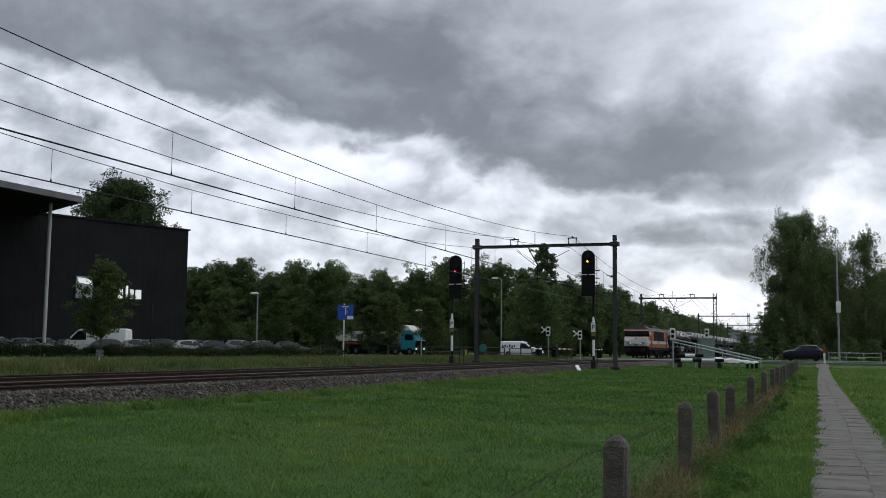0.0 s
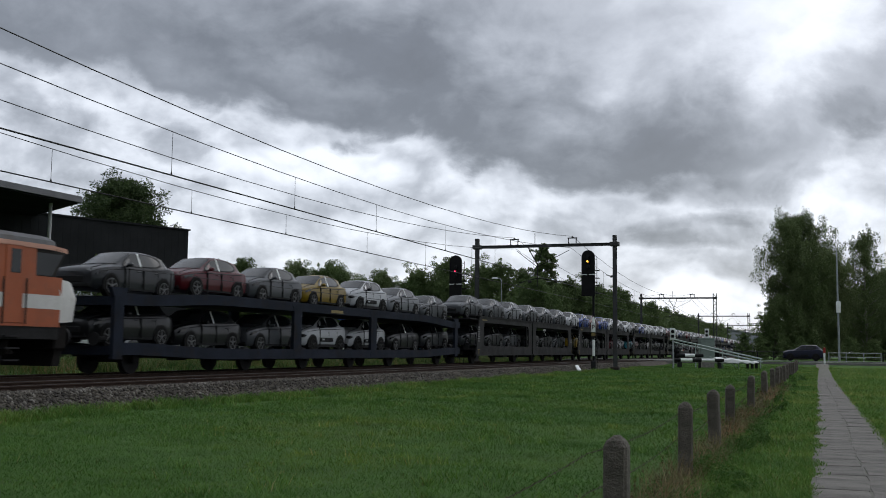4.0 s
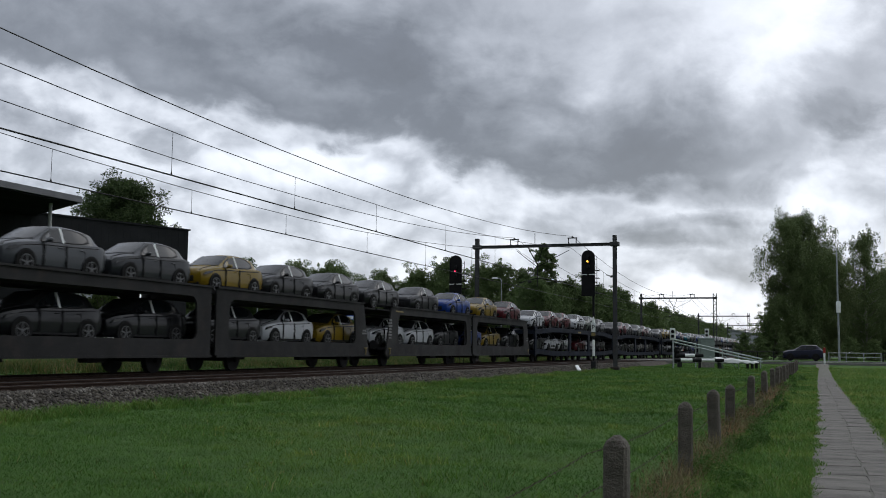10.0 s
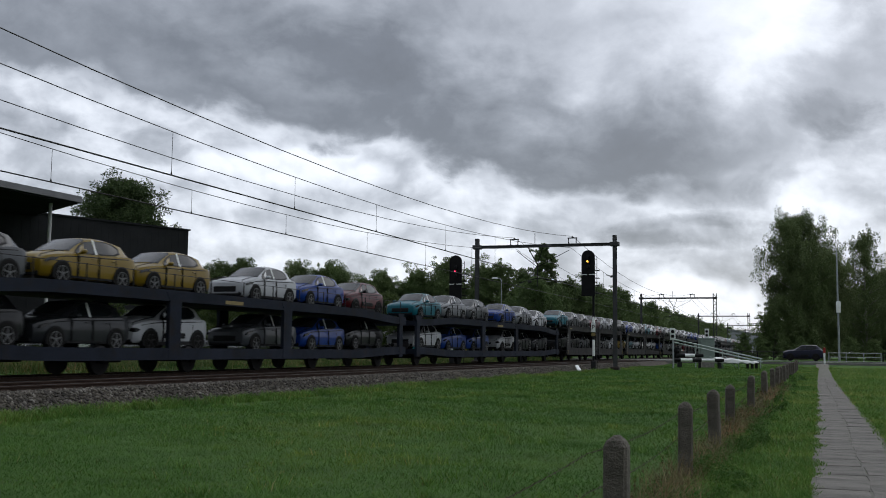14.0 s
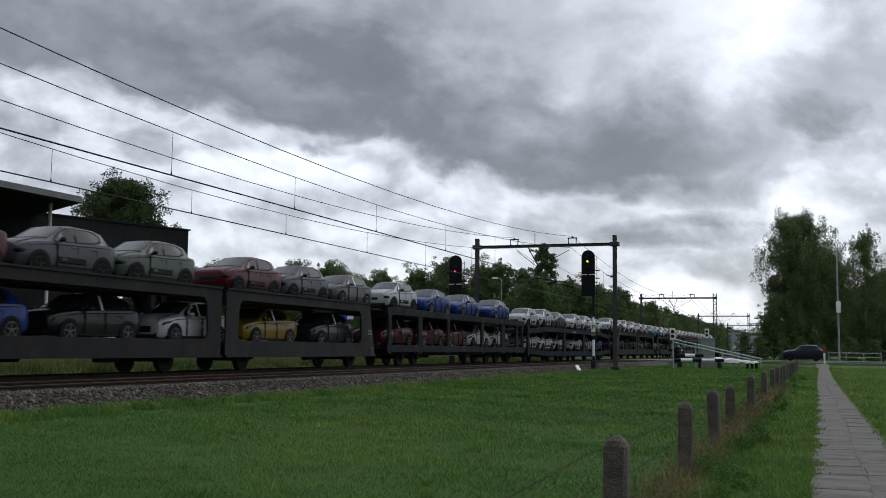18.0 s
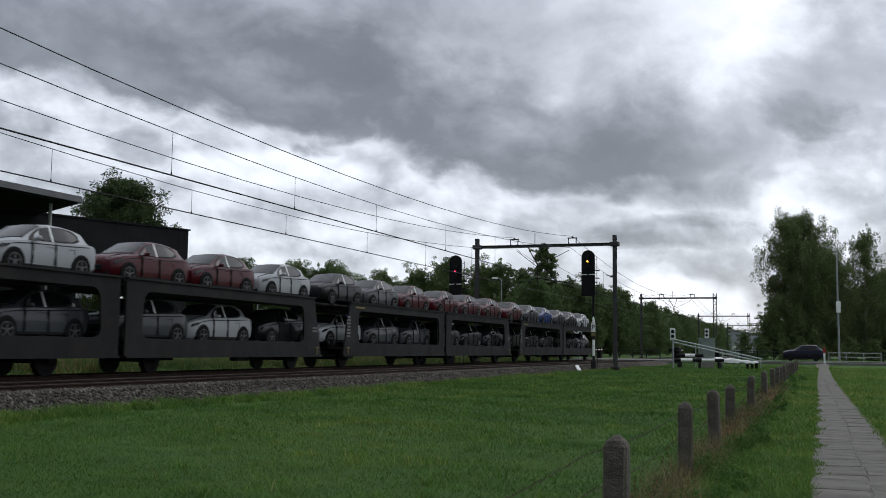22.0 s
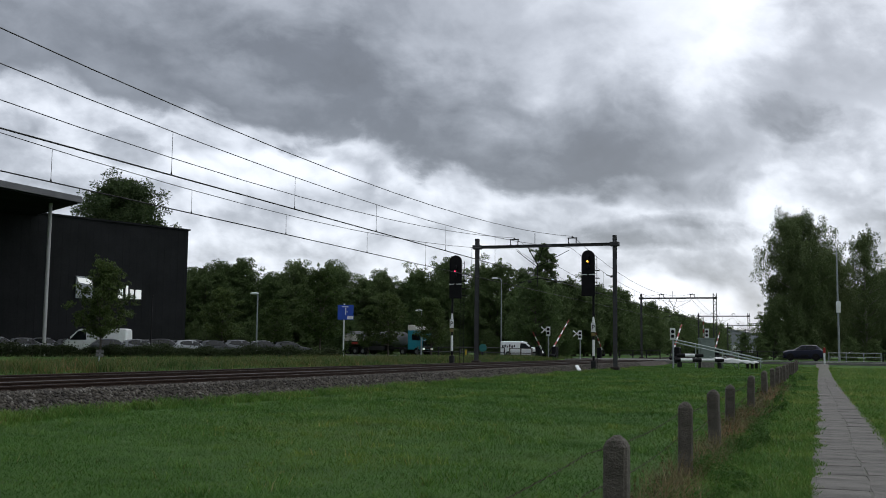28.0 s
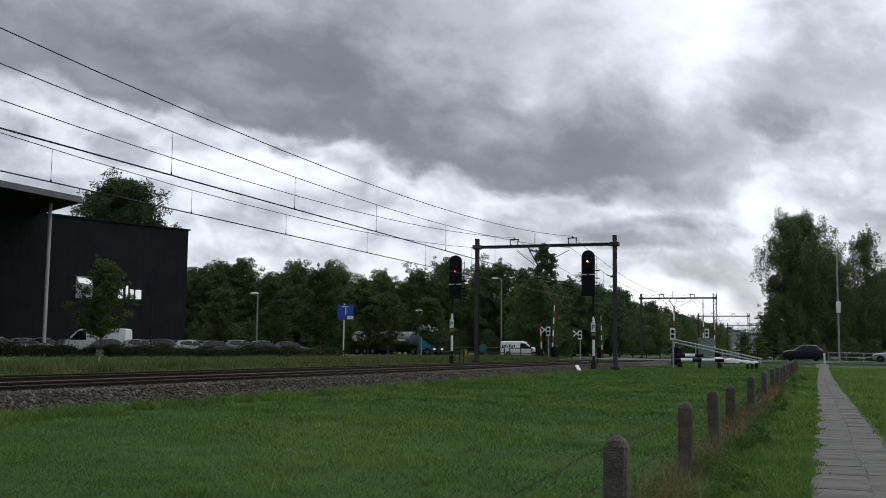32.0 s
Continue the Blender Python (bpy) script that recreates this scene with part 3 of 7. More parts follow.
def build_portal(y, first):
    p = thing("catenary_portal", pose(0, y, 0), "dark grey steel catenary portal spanning two tracks", "catenary portal", "catenary portals along the line")
    for x, solid in ((MAST_L, True), (MAST_R, first)):
        base = 0.3 if x == MAST_L else 0.02
        bm = bmesh.new()
        if solid:
            h_beam(bm, base - 0.4, BAR_Z + 0.62, 0.26, 0.28)
        else:
            lattice(bm, base - 0.4, BAR_Z + 0.62, 0.42)
        part("mast", bm, M["mast"], p, at=pose(x, 0, 0))
        bm = bmesh.new()
        box(bm, (0, 0, base + 0.05), (0.6, 0.6, 0.4), bevel=0.05)
        part("footing", bm, M["oily_stone"], p, at=pose(x, 0, 0))
        bm = bmesh.new()
        box(bm, (0, 0, 0), (0.62, 0.46, 0.3), bevel=0.03)
        part("clamp", bm, M["mast"], p, at=pose(x, 0, BAR_Z))
    bm = bmesh.new()
    for s in (-0.09, 0.09):
        box(bm, ((MAST_L + MAST_R) / 2, 0, BAR_Z + s), (MAST_R - MAST_L + 0.5, 0.2, 0.03))
    box(bm, ((MAST_L + MAST_R) / 2, 0, BAR_Z), (MAST_R - MAST_L + 0.5, 0.05, 0.16))
    part("cross_beam", bm, M["mast"], p)
    for x in (-20.28, -16.03):
        bm = bmesh.new()
        for s in (-0.26, 0.26):
            rod(bm, (s, 0, 0.1), (s * 1.1, 0, 0.5), 0.035, 6)
        rod(bm, (-0.34, 0, 0.5), (0.34, 0, 0.5), 0.04, 6)
        rod(bm, (0, 0, 0.5), (0, 0, 0.62), 0.05, 6)
        part("feeder_bracket", bm, M["steel_dark"], p, at=pose(x, 0, BAR_Z))
    bm = bmesh.new()
    rod(bm, (-0.5, 0, -0.1), (0.18, 0, -1.35), 0.035, 6)
    rod(bm, (0.6, 0, -0.1), (0.18, 0, -1.35), 0.025, 6)
    rod(bm, (0.18, 0, -1.2), (0.18, 0, -2.9), 0.035, 6)
    rod(bm, (0.0, 0, 0.1), (0.0, 0, 0.95), 0.022, 6)
    part("hanger", bm, M["steel_dark"], p, at=pose(HANGER_X, 0, BAR_Z))
    for x, s in ((FAR_X, -1), (NEAR_X, 1)):
        bm = bmesh.new()
        rod(bm, (HANGER_X + 0.18, 0, -2.3), (x - s * 0.25, 0, -2.62), 0.026, 6)
        rod(bm, (x - s * 0.6, 0, -2.57), (x, 0, -2.82), 0.016, 5)
        part("cantilever", bm, M["steel_dark"], p, at=pose(0, 0, BAR_Z))
        bm = bmesh.new()
        rod(bm, (HANGER_X + 0.18, 0, -1.5), (x - s * 0.1, 0, -0.35), 0.022, 6)
        part("stay", bm, M["steel_dark"], p, at=pose(0, 0, BAR_Z))
        bm = bmesh.new()
        for i in range(4):
            rod(bm, (x - s * (0.9 + i * 0.07), 0, -2.56 - 0.0), (x - s * (0.94 + i * 0.07), 0, -2.56), 0.07, 8)
        part("insulator", bm, M["steel_dark"], p, at=pose(0, 0, BAR_Z))
    if first:
        bm = bmesh.new()
        rod(bm, (0, -0.2, 0), (0, -2.6, -0.05), 0.03, 6)
        rod(bm, (0, -0.9, -0.06), (0, -0.5, 0.02), 0.07, 8)
        part("side_bracket", bm, M["steel_dark"], p, at=pose(MAST_R - 0.1, 0, 6.45))
    return p


def wire_run(name, pts, r, n=5):
    bm = bmesh.new()
    ring = []
    for i, q in enumerate(pts):
        q = Vector(q)
        d = (Vector(pts[min(i + 1, len(pts) - 1)]) - Vector(pts[max(i - 1, 0)])).normalized()
        side = d.cross(Vector((0, 0, 1))).normalized()
        up = side.cross(d)
        ring.append([q + side * r * math.cos(2 * math.pi * k / n) + up * r * math.sin(2 * math.pi * k / n) for k in range(n)])
    loft(bm, ring)
    return bm


def build_wires():
    y_first = PORTAL_Y0 - PORTAL_STEP
    spans = range(0, 9)
    for label, x, mid_z in (("far track", FAR_X, 6.69), ("near track", NEAR_X, 6.95)):
        line = thing("overhead_line", pose(x, 0, 0), "dark overhead contact wires under a sagging cable, " + label, "overhead wire", "overhead lines")
        for s in (-0.03, 0.03):
            part("contact_wire", wire_run("contact_wire", [(s, y_first, 5.9), (s, y_first + 9 * PORTAL_STEP, 5.9)], 0.013), M["wire"], line)
        pts, drops = [], []
        for k in spans:
            y0 = y_first + k * PORTAL_STEP
            for i in range(16):
                f = i / 16
                pts.append((0, y0 + f * PORTAL_STEP, mid_z + (8.55 - mid_z) * (2 * f - 1) ** 2))
            if k < 6:
                for d in (11.8, 19.3, 26.6, 33.5, 40.2, 48.2, 56.0, 64.0):
                    f = d / PORTAL_STEP
                    drops.append((y0 + d, mid_z + (8.55 - mid_z) * (2 * f - 1) ** 2))
        part("messenger_cable", wire_run("messenger_cable", pts, 0.013), M["wire"], line)
        for y, z in drops:
            bm = bmesh.new()
            rod(bm, (0, y, 5.9), (0, y, z), 0.007, 5)
            rod(bm, (0, y, 5.9), (0, y, 6.0), 0.035, 5, 0.012)
            part("dropper", bm, M["wire"], line)
    for x in (-20.28, -16.03):
        pts = []
        for k in spans:
            y0 = y_first + k * PORTAL_STEP
            for i in range(16):
                f = i / 16
                pts.append((x, y0 + f * PORTAL_STEP, 7.62 + 1.73 * (2 * f - 1) ** 2))
        ob = part("feeder_cable", wire_run("feeder_cable", pts, 0.015), M["wire"])
        tagged(ob, "dark feeder cable strung over the portals", "cable", "feeder cables")
    for k in range(-1, 8):
        build_portal(PORTAL_Y0 + k * PORTAL_STEP, k <= 0)


def path_z(x, y):
    return 0.05 + 0.42 * smooth(92, 110, y)


def build_roads():
    pts = [(x, ROAD_Y) for x in (-260, -120, -60, -25, -23, -13, -10, 0, 30, 120, 260)]
    strip("road", pts, ROAD_W, lambda x, y: 0.50, M["asphalt"], "grey asphalt road over the level crossing", "road", thick=0.3)
    strip("cycle_path", [(x, 105.0) for x in (-60, -23, -13, 0, 60)], 2.6, lambda x, y: 0.47, M["pale_asphalt"], "pale asphalt cycle path beside the road", "cycle path", thick=0.3)
    strip("service_road", [(-36.0, 20), (-37.5, 60), (-38.0, 90), (-39, 111)], 6.0, lambda x, y: FAR_SIDE_Z + 0.02, M["asphalt"], "grey asphalt service road", "road")
    bm = bmesh.new()
    for x0, x1 in ((-22.3, -20.98), (-20.84, -19.47), (-19.33, -16.98), (-16.84, -15.47), (-15.33, -14.0)):
        k = 0
        while k < 9:
            y0 = ROAD_Y - 10.6 + k * 1.8
            box(bm, ((x0 + x1) / 2, y0 + 0.88, RAIL_Z - 0.1), (x1 - x0, 1.76, 0.19), bevel=0.015)
            k += 1
    tagged(part("crossing_deck", bm, M["concrete"]), "grey concrete slabs of the level crossing", "crossing deck", kind="structure")


# ---- train ----
# cars: front at y = 0 towards -y, z = 0 at the wheels' foot
def car_half(w, z0, zw, zb, wb, wt, zr):
    """Half a cross-section, from the floor's middle round the flank, the glass band and the roof."""
    return [(0.0, z0), (w * 0.86, z0), (w * 0.965, z0 + 0.09), (w, zw), (w * 0.975, zb - 0.09), (w * 0.945, zb - 0.015), (wb, zb), (wt, zr - 0.055), (wt * 0.82, zr - 0.012), (0.0, zr + 0.012)]


def car_rings(shape):
    rings = []
    for y, *rest in shape:
        half = car_half(*rest)
        rings.append([(x, y, z) for x, z in half] + [(-x, y, z) for x, z in half[-2:0:-1]])
    return rings


# (y, half width, z floor, z waist, z belt, half width at the glass foot, half width at the glass top, z roof)
HATCH = [(0.0, 0.60, 0.34, 0.46, 0.62, 0.52, 0.46, 0.69), (0.05, 0.74, 0.24, 0.5, 0.70, 0.64, 0.58, 0.765), (0.2, 0.83, 0.2, 0.53, 0.775, 0.71, 0.62, 0.835), (0.5, 0.862, 0.2, 0.56, 0.84, 0.74, 0.64, 0.895),
         (0.9, 0.87, 0.2, 0.58, 0.885, 0.755, 0.66, 0.945), (1.18, 0.872, 0.2, 0.58, 0.912, 0.77, 0.66, 0.985), (1.5, 0.874, 0.2, 0.58, 0.925, 0.772, 0.635, 1.18), (1.92, 0.875, 0.2, 0.58, 0.935, 0.772, 0.60, 1.40), (2.3, 0.875, 0.2, 0.58, 0.945, 0.77, 0.59, 1.445),
         (2.8, 0.875, 0.2, 0.59, 0.962, 0.765, 0.585, 1.435), (3.25, 0.873, 0.2, 0.6, 0.985, 0.76, 0.58, 1.39), (3.52, 0.868, 0.2, 0.61, 1.005, 0.75, 0.58, 1.345), (3.78, 0.852, 0.22, 0.62, 0.99, 0.70, 0.60, 1.12), (3.94, 0.82, 0.25, 0.62, 0.94, 0.68, 0.6, 1.0), (4.03, 0.74, 0.32, 0.6, 0.86, 0.6, 0.54, 0.90)]
CROSS = [(y * 0.985, w, z0 + 0.05, zw + 0.06, zb + 0.07, wb, wt, zr + (0.07 if zr > 1 else 0.10) + (0.03 if y > 2.9 and zr > 1.1 else 0)) for y, w, z0, zw, zb, wb, wt, zr in HATCH]


def on_car(shape, y, k0, k1, u):
    """The point on the flank between the cross-section's corners k0 and k1, at the length y."""
    for a, b in zip(shape, shape[1:]):
        if a[0] <= y <= b[0]:
            f = (y - a[0]) / (b[0] - a[0])
            ha, hb = car_half(*a[1:]), car_half(*b[1:])
            p = [ha[k][i] + (hb[k][i] - ha[k][i]) * f for k in (k0, k1) for i in (0, 1)]
            return Vector((p[0] + (p[2] - p[0]) * u, y, p[1] + (p[3] - p[1]) * u))


def car_pane(shape, s, rows, k0=6, k1=7, lift=0.008):
    """A pane that lies on the flank's glass band; rows of (y, lower edge, upper edge) as parts of the band."""
    bm = bmesh.new()
    cols = []
    for y, u0, u1 in rows:
        col = []
        for f in (0.0, 0.5, 1.0):
            p = on_car(shape, y, k0, k1, u0 + (u1 - u0) * f)
            col.append([bm.verts.new((s * (p.x + o), p.y, p.z + o * 0.4)) for o in (lift, -0.02)])
        cols.append(col)
    for a, b in zip(cols, cols[1:]):
        for q in range(2):
            bm.faces.new((a[q][0], b[q][0], b[q + 1][0], a[q + 1][0]))
    for col in (cols[0], cols[-1]):
        for q in range(2):
            bm.faces.new((col[q][0], col[q + 1][0], col[q + 1][1], col[q][1]))
    for a, b in zip(cols, cols[1:]):
        for q in (0, 2):
            bm.faces.new((a[q][0], b[q][0], b[q][1], a[q][1]))
    bmesh.ops.recalc_face_normals(bm, faces=bm.faces)
    return bm


def car_screen(shape, ys, inset=0.96, lift=0.01):
    """Windscreen or rear window: a strip over the top of the cross-sections."""
    bm = bmesh.new()
    rows = []
    for y in ys:
        a, b = on_car(shape, y, 7, 8, 0.0), on_car(shape, y, 8, 9, 0.0)
        top = on_car(shape, y, 8, 9, 1.0)
        rows.append([bm.verts.new((x, y, z + lift)) for x, z in ((-a.x * inset, a.z), (-b.x, b.z), (0, top.z), (b.x, b.z), (a.x * inset, a.z))])
    for a, b in zip(rows, rows[1:]):
        for q in range(4):
            bm.faces.new((a[q], a[q + 1], b[q + 1], b[q]))
    bmesh.ops.recalc_face_normals(bm, faces=bm.faces)
    bmesh.ops.solidify(bm, geom=bm.faces[:], thickness=0.012)
    return bm


def solid_panel(pts, off, deep):
    """A thin pane with depth."""
    bm = bmesh.new()
    n = (Vector(pts[1]) - Vector(pts[0])).cross(Vector(pts[2]) - Vector(pts[0])).normalized()
    if n.dot(Vector(off)) < 0:
        n = -n
    a = [bm.verts.new(Vector(p) + n * 0.012) for p in pts]
    b = [bm.verts.new(Vector(p) - n * deep) for p in pts]
    fs = [bm.faces.new(a), bm.faces.new(b[::-1])]
    k = len(pts)
    for i in range(k):
        fs.append(bm.faces.new((a[i], b[i], b[(i + 1) % k], a[(i + 1) % k])))
    bmesh.ops.recalc_face_normals(bm, faces=fs)
    return bm


CAR_PARTS = {}


def car_prototypes():
    for kind, shape in (("hatchback", HATCH), ("crossover", CROSS)):
        lift = 0.0 if kind == "hatchback" else 0.07
        cross = kind == "crossover"
        d = {}
        bm = bmesh.new()
        loft(bm, car_rings(shape))
        # dark wheel housings stand out a little from the flank
        for y in (0.74, 3.28):
            for s in (-1, 1):
                r = 0.405 if cross else 0.375
                ring = [[(s * x, y + q * math.cos(a), 0.31 + q * math.sin(a)) for a in np.linspace(-0.35, math.pi + 0.35, 15)] for x, q in ((0.70, r), (0.885, r), (0.885, 0.02))]
                loft(bm, ring, index=1)
        for s in (-1, 1):
            trim = car_pane(shape, s, [(1.30, 0.04, 0.30), (1.6, 0.02, 0.93), (1.88, 0.0, 0.99), (2.7, 0.0, 0.99), (3.1, 0.03, 0.97), (3.34, 0.2, 0.72)], lift=0.004)
            held = bpy.data.meshes.new("trim")
            trim.to_mesh(held)
            trim.free()
            seen = len(bm.faces)
            bm.from_mesh(held)
            bpy.data.meshes.remove(held)
            bm.faces.ensure_lookup_table()
            for f in bm.faces[seen:]:
                f.material_index = 1
            if cross:
                box(bm, (s * 0.877, 2.0, 0.50), (0.034, 1.12, 0.17), bevel=0.014, index=1)
                box(bm, (s * 0.89, 1.66, 0.51), (0.02, 0.2, 0.07), bevel=0.006)
            box(bm, (s * 0.85, 2.0, 0.25), (0.06, 1.7, 0.11 if cross else 0.06), index=1)
            # door handles and seams
            for y in (2.02, 2.9):
                box(bm, (s * 0.874, y, 0.80 + lift), (0.03, 0.19, 0.028), bevel=0.008)
            for y in (1.42, 2.21, 3.0):
                box(bm, (s * 0.868, y, 0.58 + lift), (0.012, 0.012, 0.5), index=1)
        box(bm, (0, 0.085, 0.30), (1.34, 0.14, 0.14), bevel=0.03, index=1)
        if cross:
            for z, w in ((0.67, 0.70), (0.47, 0.70)):
                box(bm, (0, 0.025, z), (w, 0.06, 0.05), bevel=0.02)
        d["body"] = bm
        # dark protective tape along the flank, over the doors and the bonnet
        bm = bmesh.new()
        for s in (-1, 1):
            pts = [Vector((s * (on_car(shape, y, 4, 5, 0.3).x + 0.004), y, on_car(shape, y, 4, 5, 0.3).z - 0.02)) for y in (0.35, 0.9, 1.5, 2.3, 3.0, 3.6)]
            for a, b in zip(pts, pts[1:]):
                rod(bm, a, b, 0.017, 4)
            for y in ((1.36, 2.27) if not cross else (1.38,)):
                rod(bm, (s * 0.876, y, 0.26), (s * 0.862, y, 0.86 + lift), 0.027, 4)
                rod(bm, (s * 0.862, y, 0.86 + lift), (s * 0.80, y, 0.925 + lift), 0.02, 4)
            rod(bm, (s * 0.66, 0.12, 0.80 + lift), (s * 0.70, 0.62, 0.925 + lift), 0.013, 4)
            rod(bm, (s * 0.60, 0.02, 0.36 + lift), (s * 0.66, 0.12, 0.80 + lift), 0.014, 4)
            rod(bm, (s * 0.70, 0.62, 0.925 + lift), (s * 0.64, 1.2, 1.0 + lift), 0.013, 4)
        d["transport_tape"] = bm
        z = lift
        for s, tag in ((-1, "l"), (1, "r")):
            d["side_window_front_" + tag] = car_pane(shape, s, [(1.42, 0.10, 0.42), (1.62, 0.08, 0.84), (1.88, 0.06, 0.90), (2.18, 0.06, 0.92)])
            d["side_window_rear_" + tag] = car_pane(shape, s, [(2.29, 0.07, 0.92), (2.7, 0.08, 0.92), (3.0, 0.10, 0.88), (3.26, 0.30, 0.62)])
            d["pillar_film_" + tag] = car_pane(shape, s, [(2.2, 0.02, 0.97), (2.27, 0.02, 0.97)], lift=0.011)
            bm = bmesh.new()
            box(bm, (s * 0.94, 1.50, 0.98 + z), (0.19, 0.13, 0.12), bevel=0.04)
            rod(bm, (s * 0.77, 1.52, 0.93 + z), (s * 0.90, 1.51, 0.95 + z), 0.03, 6)
            d["mirror_" + tag] = bm
            bm = bmesh.new()
            if cross:
                box(bm, (s * 0.71, 0.15, 0.645), (0.24, 0.30, 0.13), bevel=0.04)
            else:
                prism(bm, [(0.12, 0.60), (0.5, 0.68), (0.62, 0.76), (0.2, 0.70)], s * 0.60, s * 0.862)
            d["headlight_" + tag] = bm
            bm = bmesh.new()
            box(bm, (s * 0.68, 3.9, 0.86 + z), (0.26, 0.2, 0.13), bevel=0.03)
            d["tail_light_" + tag] = bm
        last = 0.985 if cross else 1.0
        d["windscreen"] = car_screen(shape, [1.22 * last, 1.5 * last, 1.7, 1.90 * last])
        d["rear_window"] = car_screen(shape, [3.54 * last, 3.65, 3.77 * last], 0.9)
        bm = bmesh.new()
        if cross:
            box(bm, (0, 0.02, 0.57), (0.64, 0.05, 0.15), bevel=0.02)
            box(bm, (0, 0.03, 0.735), (1.16, 0.06, 0.022), bevel=0.008)
        else:
            box(bm, (0, 0.03, 0.47), (0.96, 0.1, 0.22), bevel=0.03)
        d["grille"] = bm
        bm = bmesh.new()
        rod(bm, (-0.1, 0, 0), (0.1, 0, 0), 0.325, 20)
        for k in range(5):
            box(bm, (0.108, 0, 0.12), (0.02, 0.036, 0.2), Matrix.Rotation(2 * math.pi * k / 5, 4, "X"), index=1)
        for k in range(16):
            box(bm, (0.106, 0, 0.215), (0.02, 0.088, 0.018), Matrix.Rotation(2 * math.pi * k / 16, 4, "X"), index=1)
        rod(bm, (0.09, 0, 0), (0.12, 0, 0), 0.05, 10, index=1)
        d["wheel"] = bm
        CAR_PARTS[kind] = d
    # turn all into shared meshes
    for kind, d in CAR_PARTS.items():
        for key, bm in list(d.items()):
            me = bpy.data.meshes.new(key)
            bm.to_mesh(me)
            bm.free()
            if key == "body" or "window" in key or key == "windscreen":
                me.shade_smooth()
                me.set_sharp_from_angle(angle=radians(32))
            d[key] = me


PAINTS = {}


def paint(name):
    if name not in PAINTS:
        c = {"white": (0.33, 0.342, 0.354), "silver": (0.15, 0.158, 0.167), "grey": (0.05, 0.054, 0.059), "dark": (0.018, 0.02, 0.0225), "black": (0.008, 0.0085, 0.0095),
             "red": (0.06, 0.0045, 0.0085), "blue": (0.0035, 0.026, 0.15), "teal": (0.005, 0.09, 0.12), "yellow": (0.15, 0.098, 0.006), "navy": (0.012, 0.014, 0.028), "green": (0.06, 0.075, 0.06)}[name]
        PAINTS[name] = surface("paint_" + name, c, tuple(v * 0.92 for v in c), 1.5, 60, 0.4, 0.0, 0.004, 0.04, spec=0.12, coat=0.3)
    return PAINTS[name]


CAR_MESH = {}
WORDS = {"white": "white", "silver": "silver", "grey": "mid grey", "dark": "dark grey", "black": "black", "red": "dark red", "blue": "bright blue", "teal": "teal", "yellow": "golden yellow", "navy": "dark blue", "green": "dark grey-green"}


def car_mesh(kind, key, mats, tag):
    k = (kind, key, tag)
    if k not in CAR_MESH:
        me = CAR_PARTS[kind][key].copy()
        me.name = key.rstrip("_lr") if key.endswith(("_l", "_r")) else key
        for m in mats:
            me.materials.append(m)
        CAR_MESH[k] = me
    return CAR_MESH[k]


CAR_PROTO = {}


def new_car(kind, colour, m, lower):
    """A factory-new car on the train; built once for each kind and colour, then copied."""
    if (kind, colour) in CAR_PROTO:
        c = copy_thing(CAR_PROTO[(kind, colour)], m)
    else:
        c = thing("car", m, "", "car", "new cars on the train")
        put = lambda name, key, mats, tag, at=None: _car_part(c, name, kind, key, mats, tag, at)
        put("body", "body", [paint(colour), M["plastic"]], colour)
        put("windscreen", "windscreen", [M["pane_filmed"]], "")
        put("rear_window", "rear_window", [M["pane"]], "")
        for tag in "lr":
            put("side_window", "side_window_front_" + tag, [M["pane"]], "")
            put("side_window", "side_window_rear_" + tag, [M["pane"]], "")
            put("mirror", "mirror_" + tag, [paint(colour) if kind == "hatchback" else M["plastic"]], colour)
            put("headlight", "headlight_" + tag, [M["pane"] if kind == "hatchback" else M["plastic"]], "")
        if kind == "hatchback":
            for tag in "lr":
                put("pillar_film", "pillar_film_" + tag, [M["white"]], "")
        for s in (-1, 1):
            for y in (0.74, 3.28):
                put("wheel", "wheel", [M["rubber"], M["rim"] if kind == "hatchback" else M["dark_rim"]], "", pose(s * 0.79, y, 0.31, 0, 0, 0 if s > 0 else 180))
        put("grille", "grille", [M["plastic"]], "")
        tagged(put("transport_tape", "transport_tape", [M["plastic"]], ""), kind="stuff")
        CAR_PROTO[(kind, colour)] = c
    deck = "lower" if lower else "upper"
    return tagged(c, "new %s %s car strapped on the %s deck" % (WORDS[colour], "hatchback" if kind == "hatchback" else "crossover", deck))


def _car_part(c, name, kind, key, mats, tag, at):
    o = new(name, car_mesh(kind, key, mats, tag))
    o.parent = c
    if at is not None:
        o.matrix_basis = at
    return o


MOVING = []
HALF_W = 1.45


def axle(bm, y, z=0.42, r=0.42):
    for s in (-1, 1):
        rod(bm, (s * 0.70, y, z), (s * 0.83, y, z), r, 18)
        rod(bm, (s * 0.67, y, z), (s * 0.70, y, z), r + 0.03, 18)
    rod(bm, (-0.7, y, z), (0.7, y, z), 0.08, 8)


def wheelset(parent, y, proto=[]):
    if not proto:
        bm = bmesh.new()
        axle(bm, 0)
        for s in (-1, 1):
            box(bm, (s * 0.97, 0, 0.45), (0.12, 0.3, 0.26), bevel=0.03)
            prism(bm, [(-0.62, 0.72), (0.62, 0.72), (0.45, 0.58), (-0.45, 0.58)], s * 0.93, s * 1.02)
        proto.append(part("wheelset", bm, M["steel_dark"], parent, at=pose(0, y, 0)))
        return proto[0]
    return again("wheelset", proto[0], parent, pose(0, y, 0))


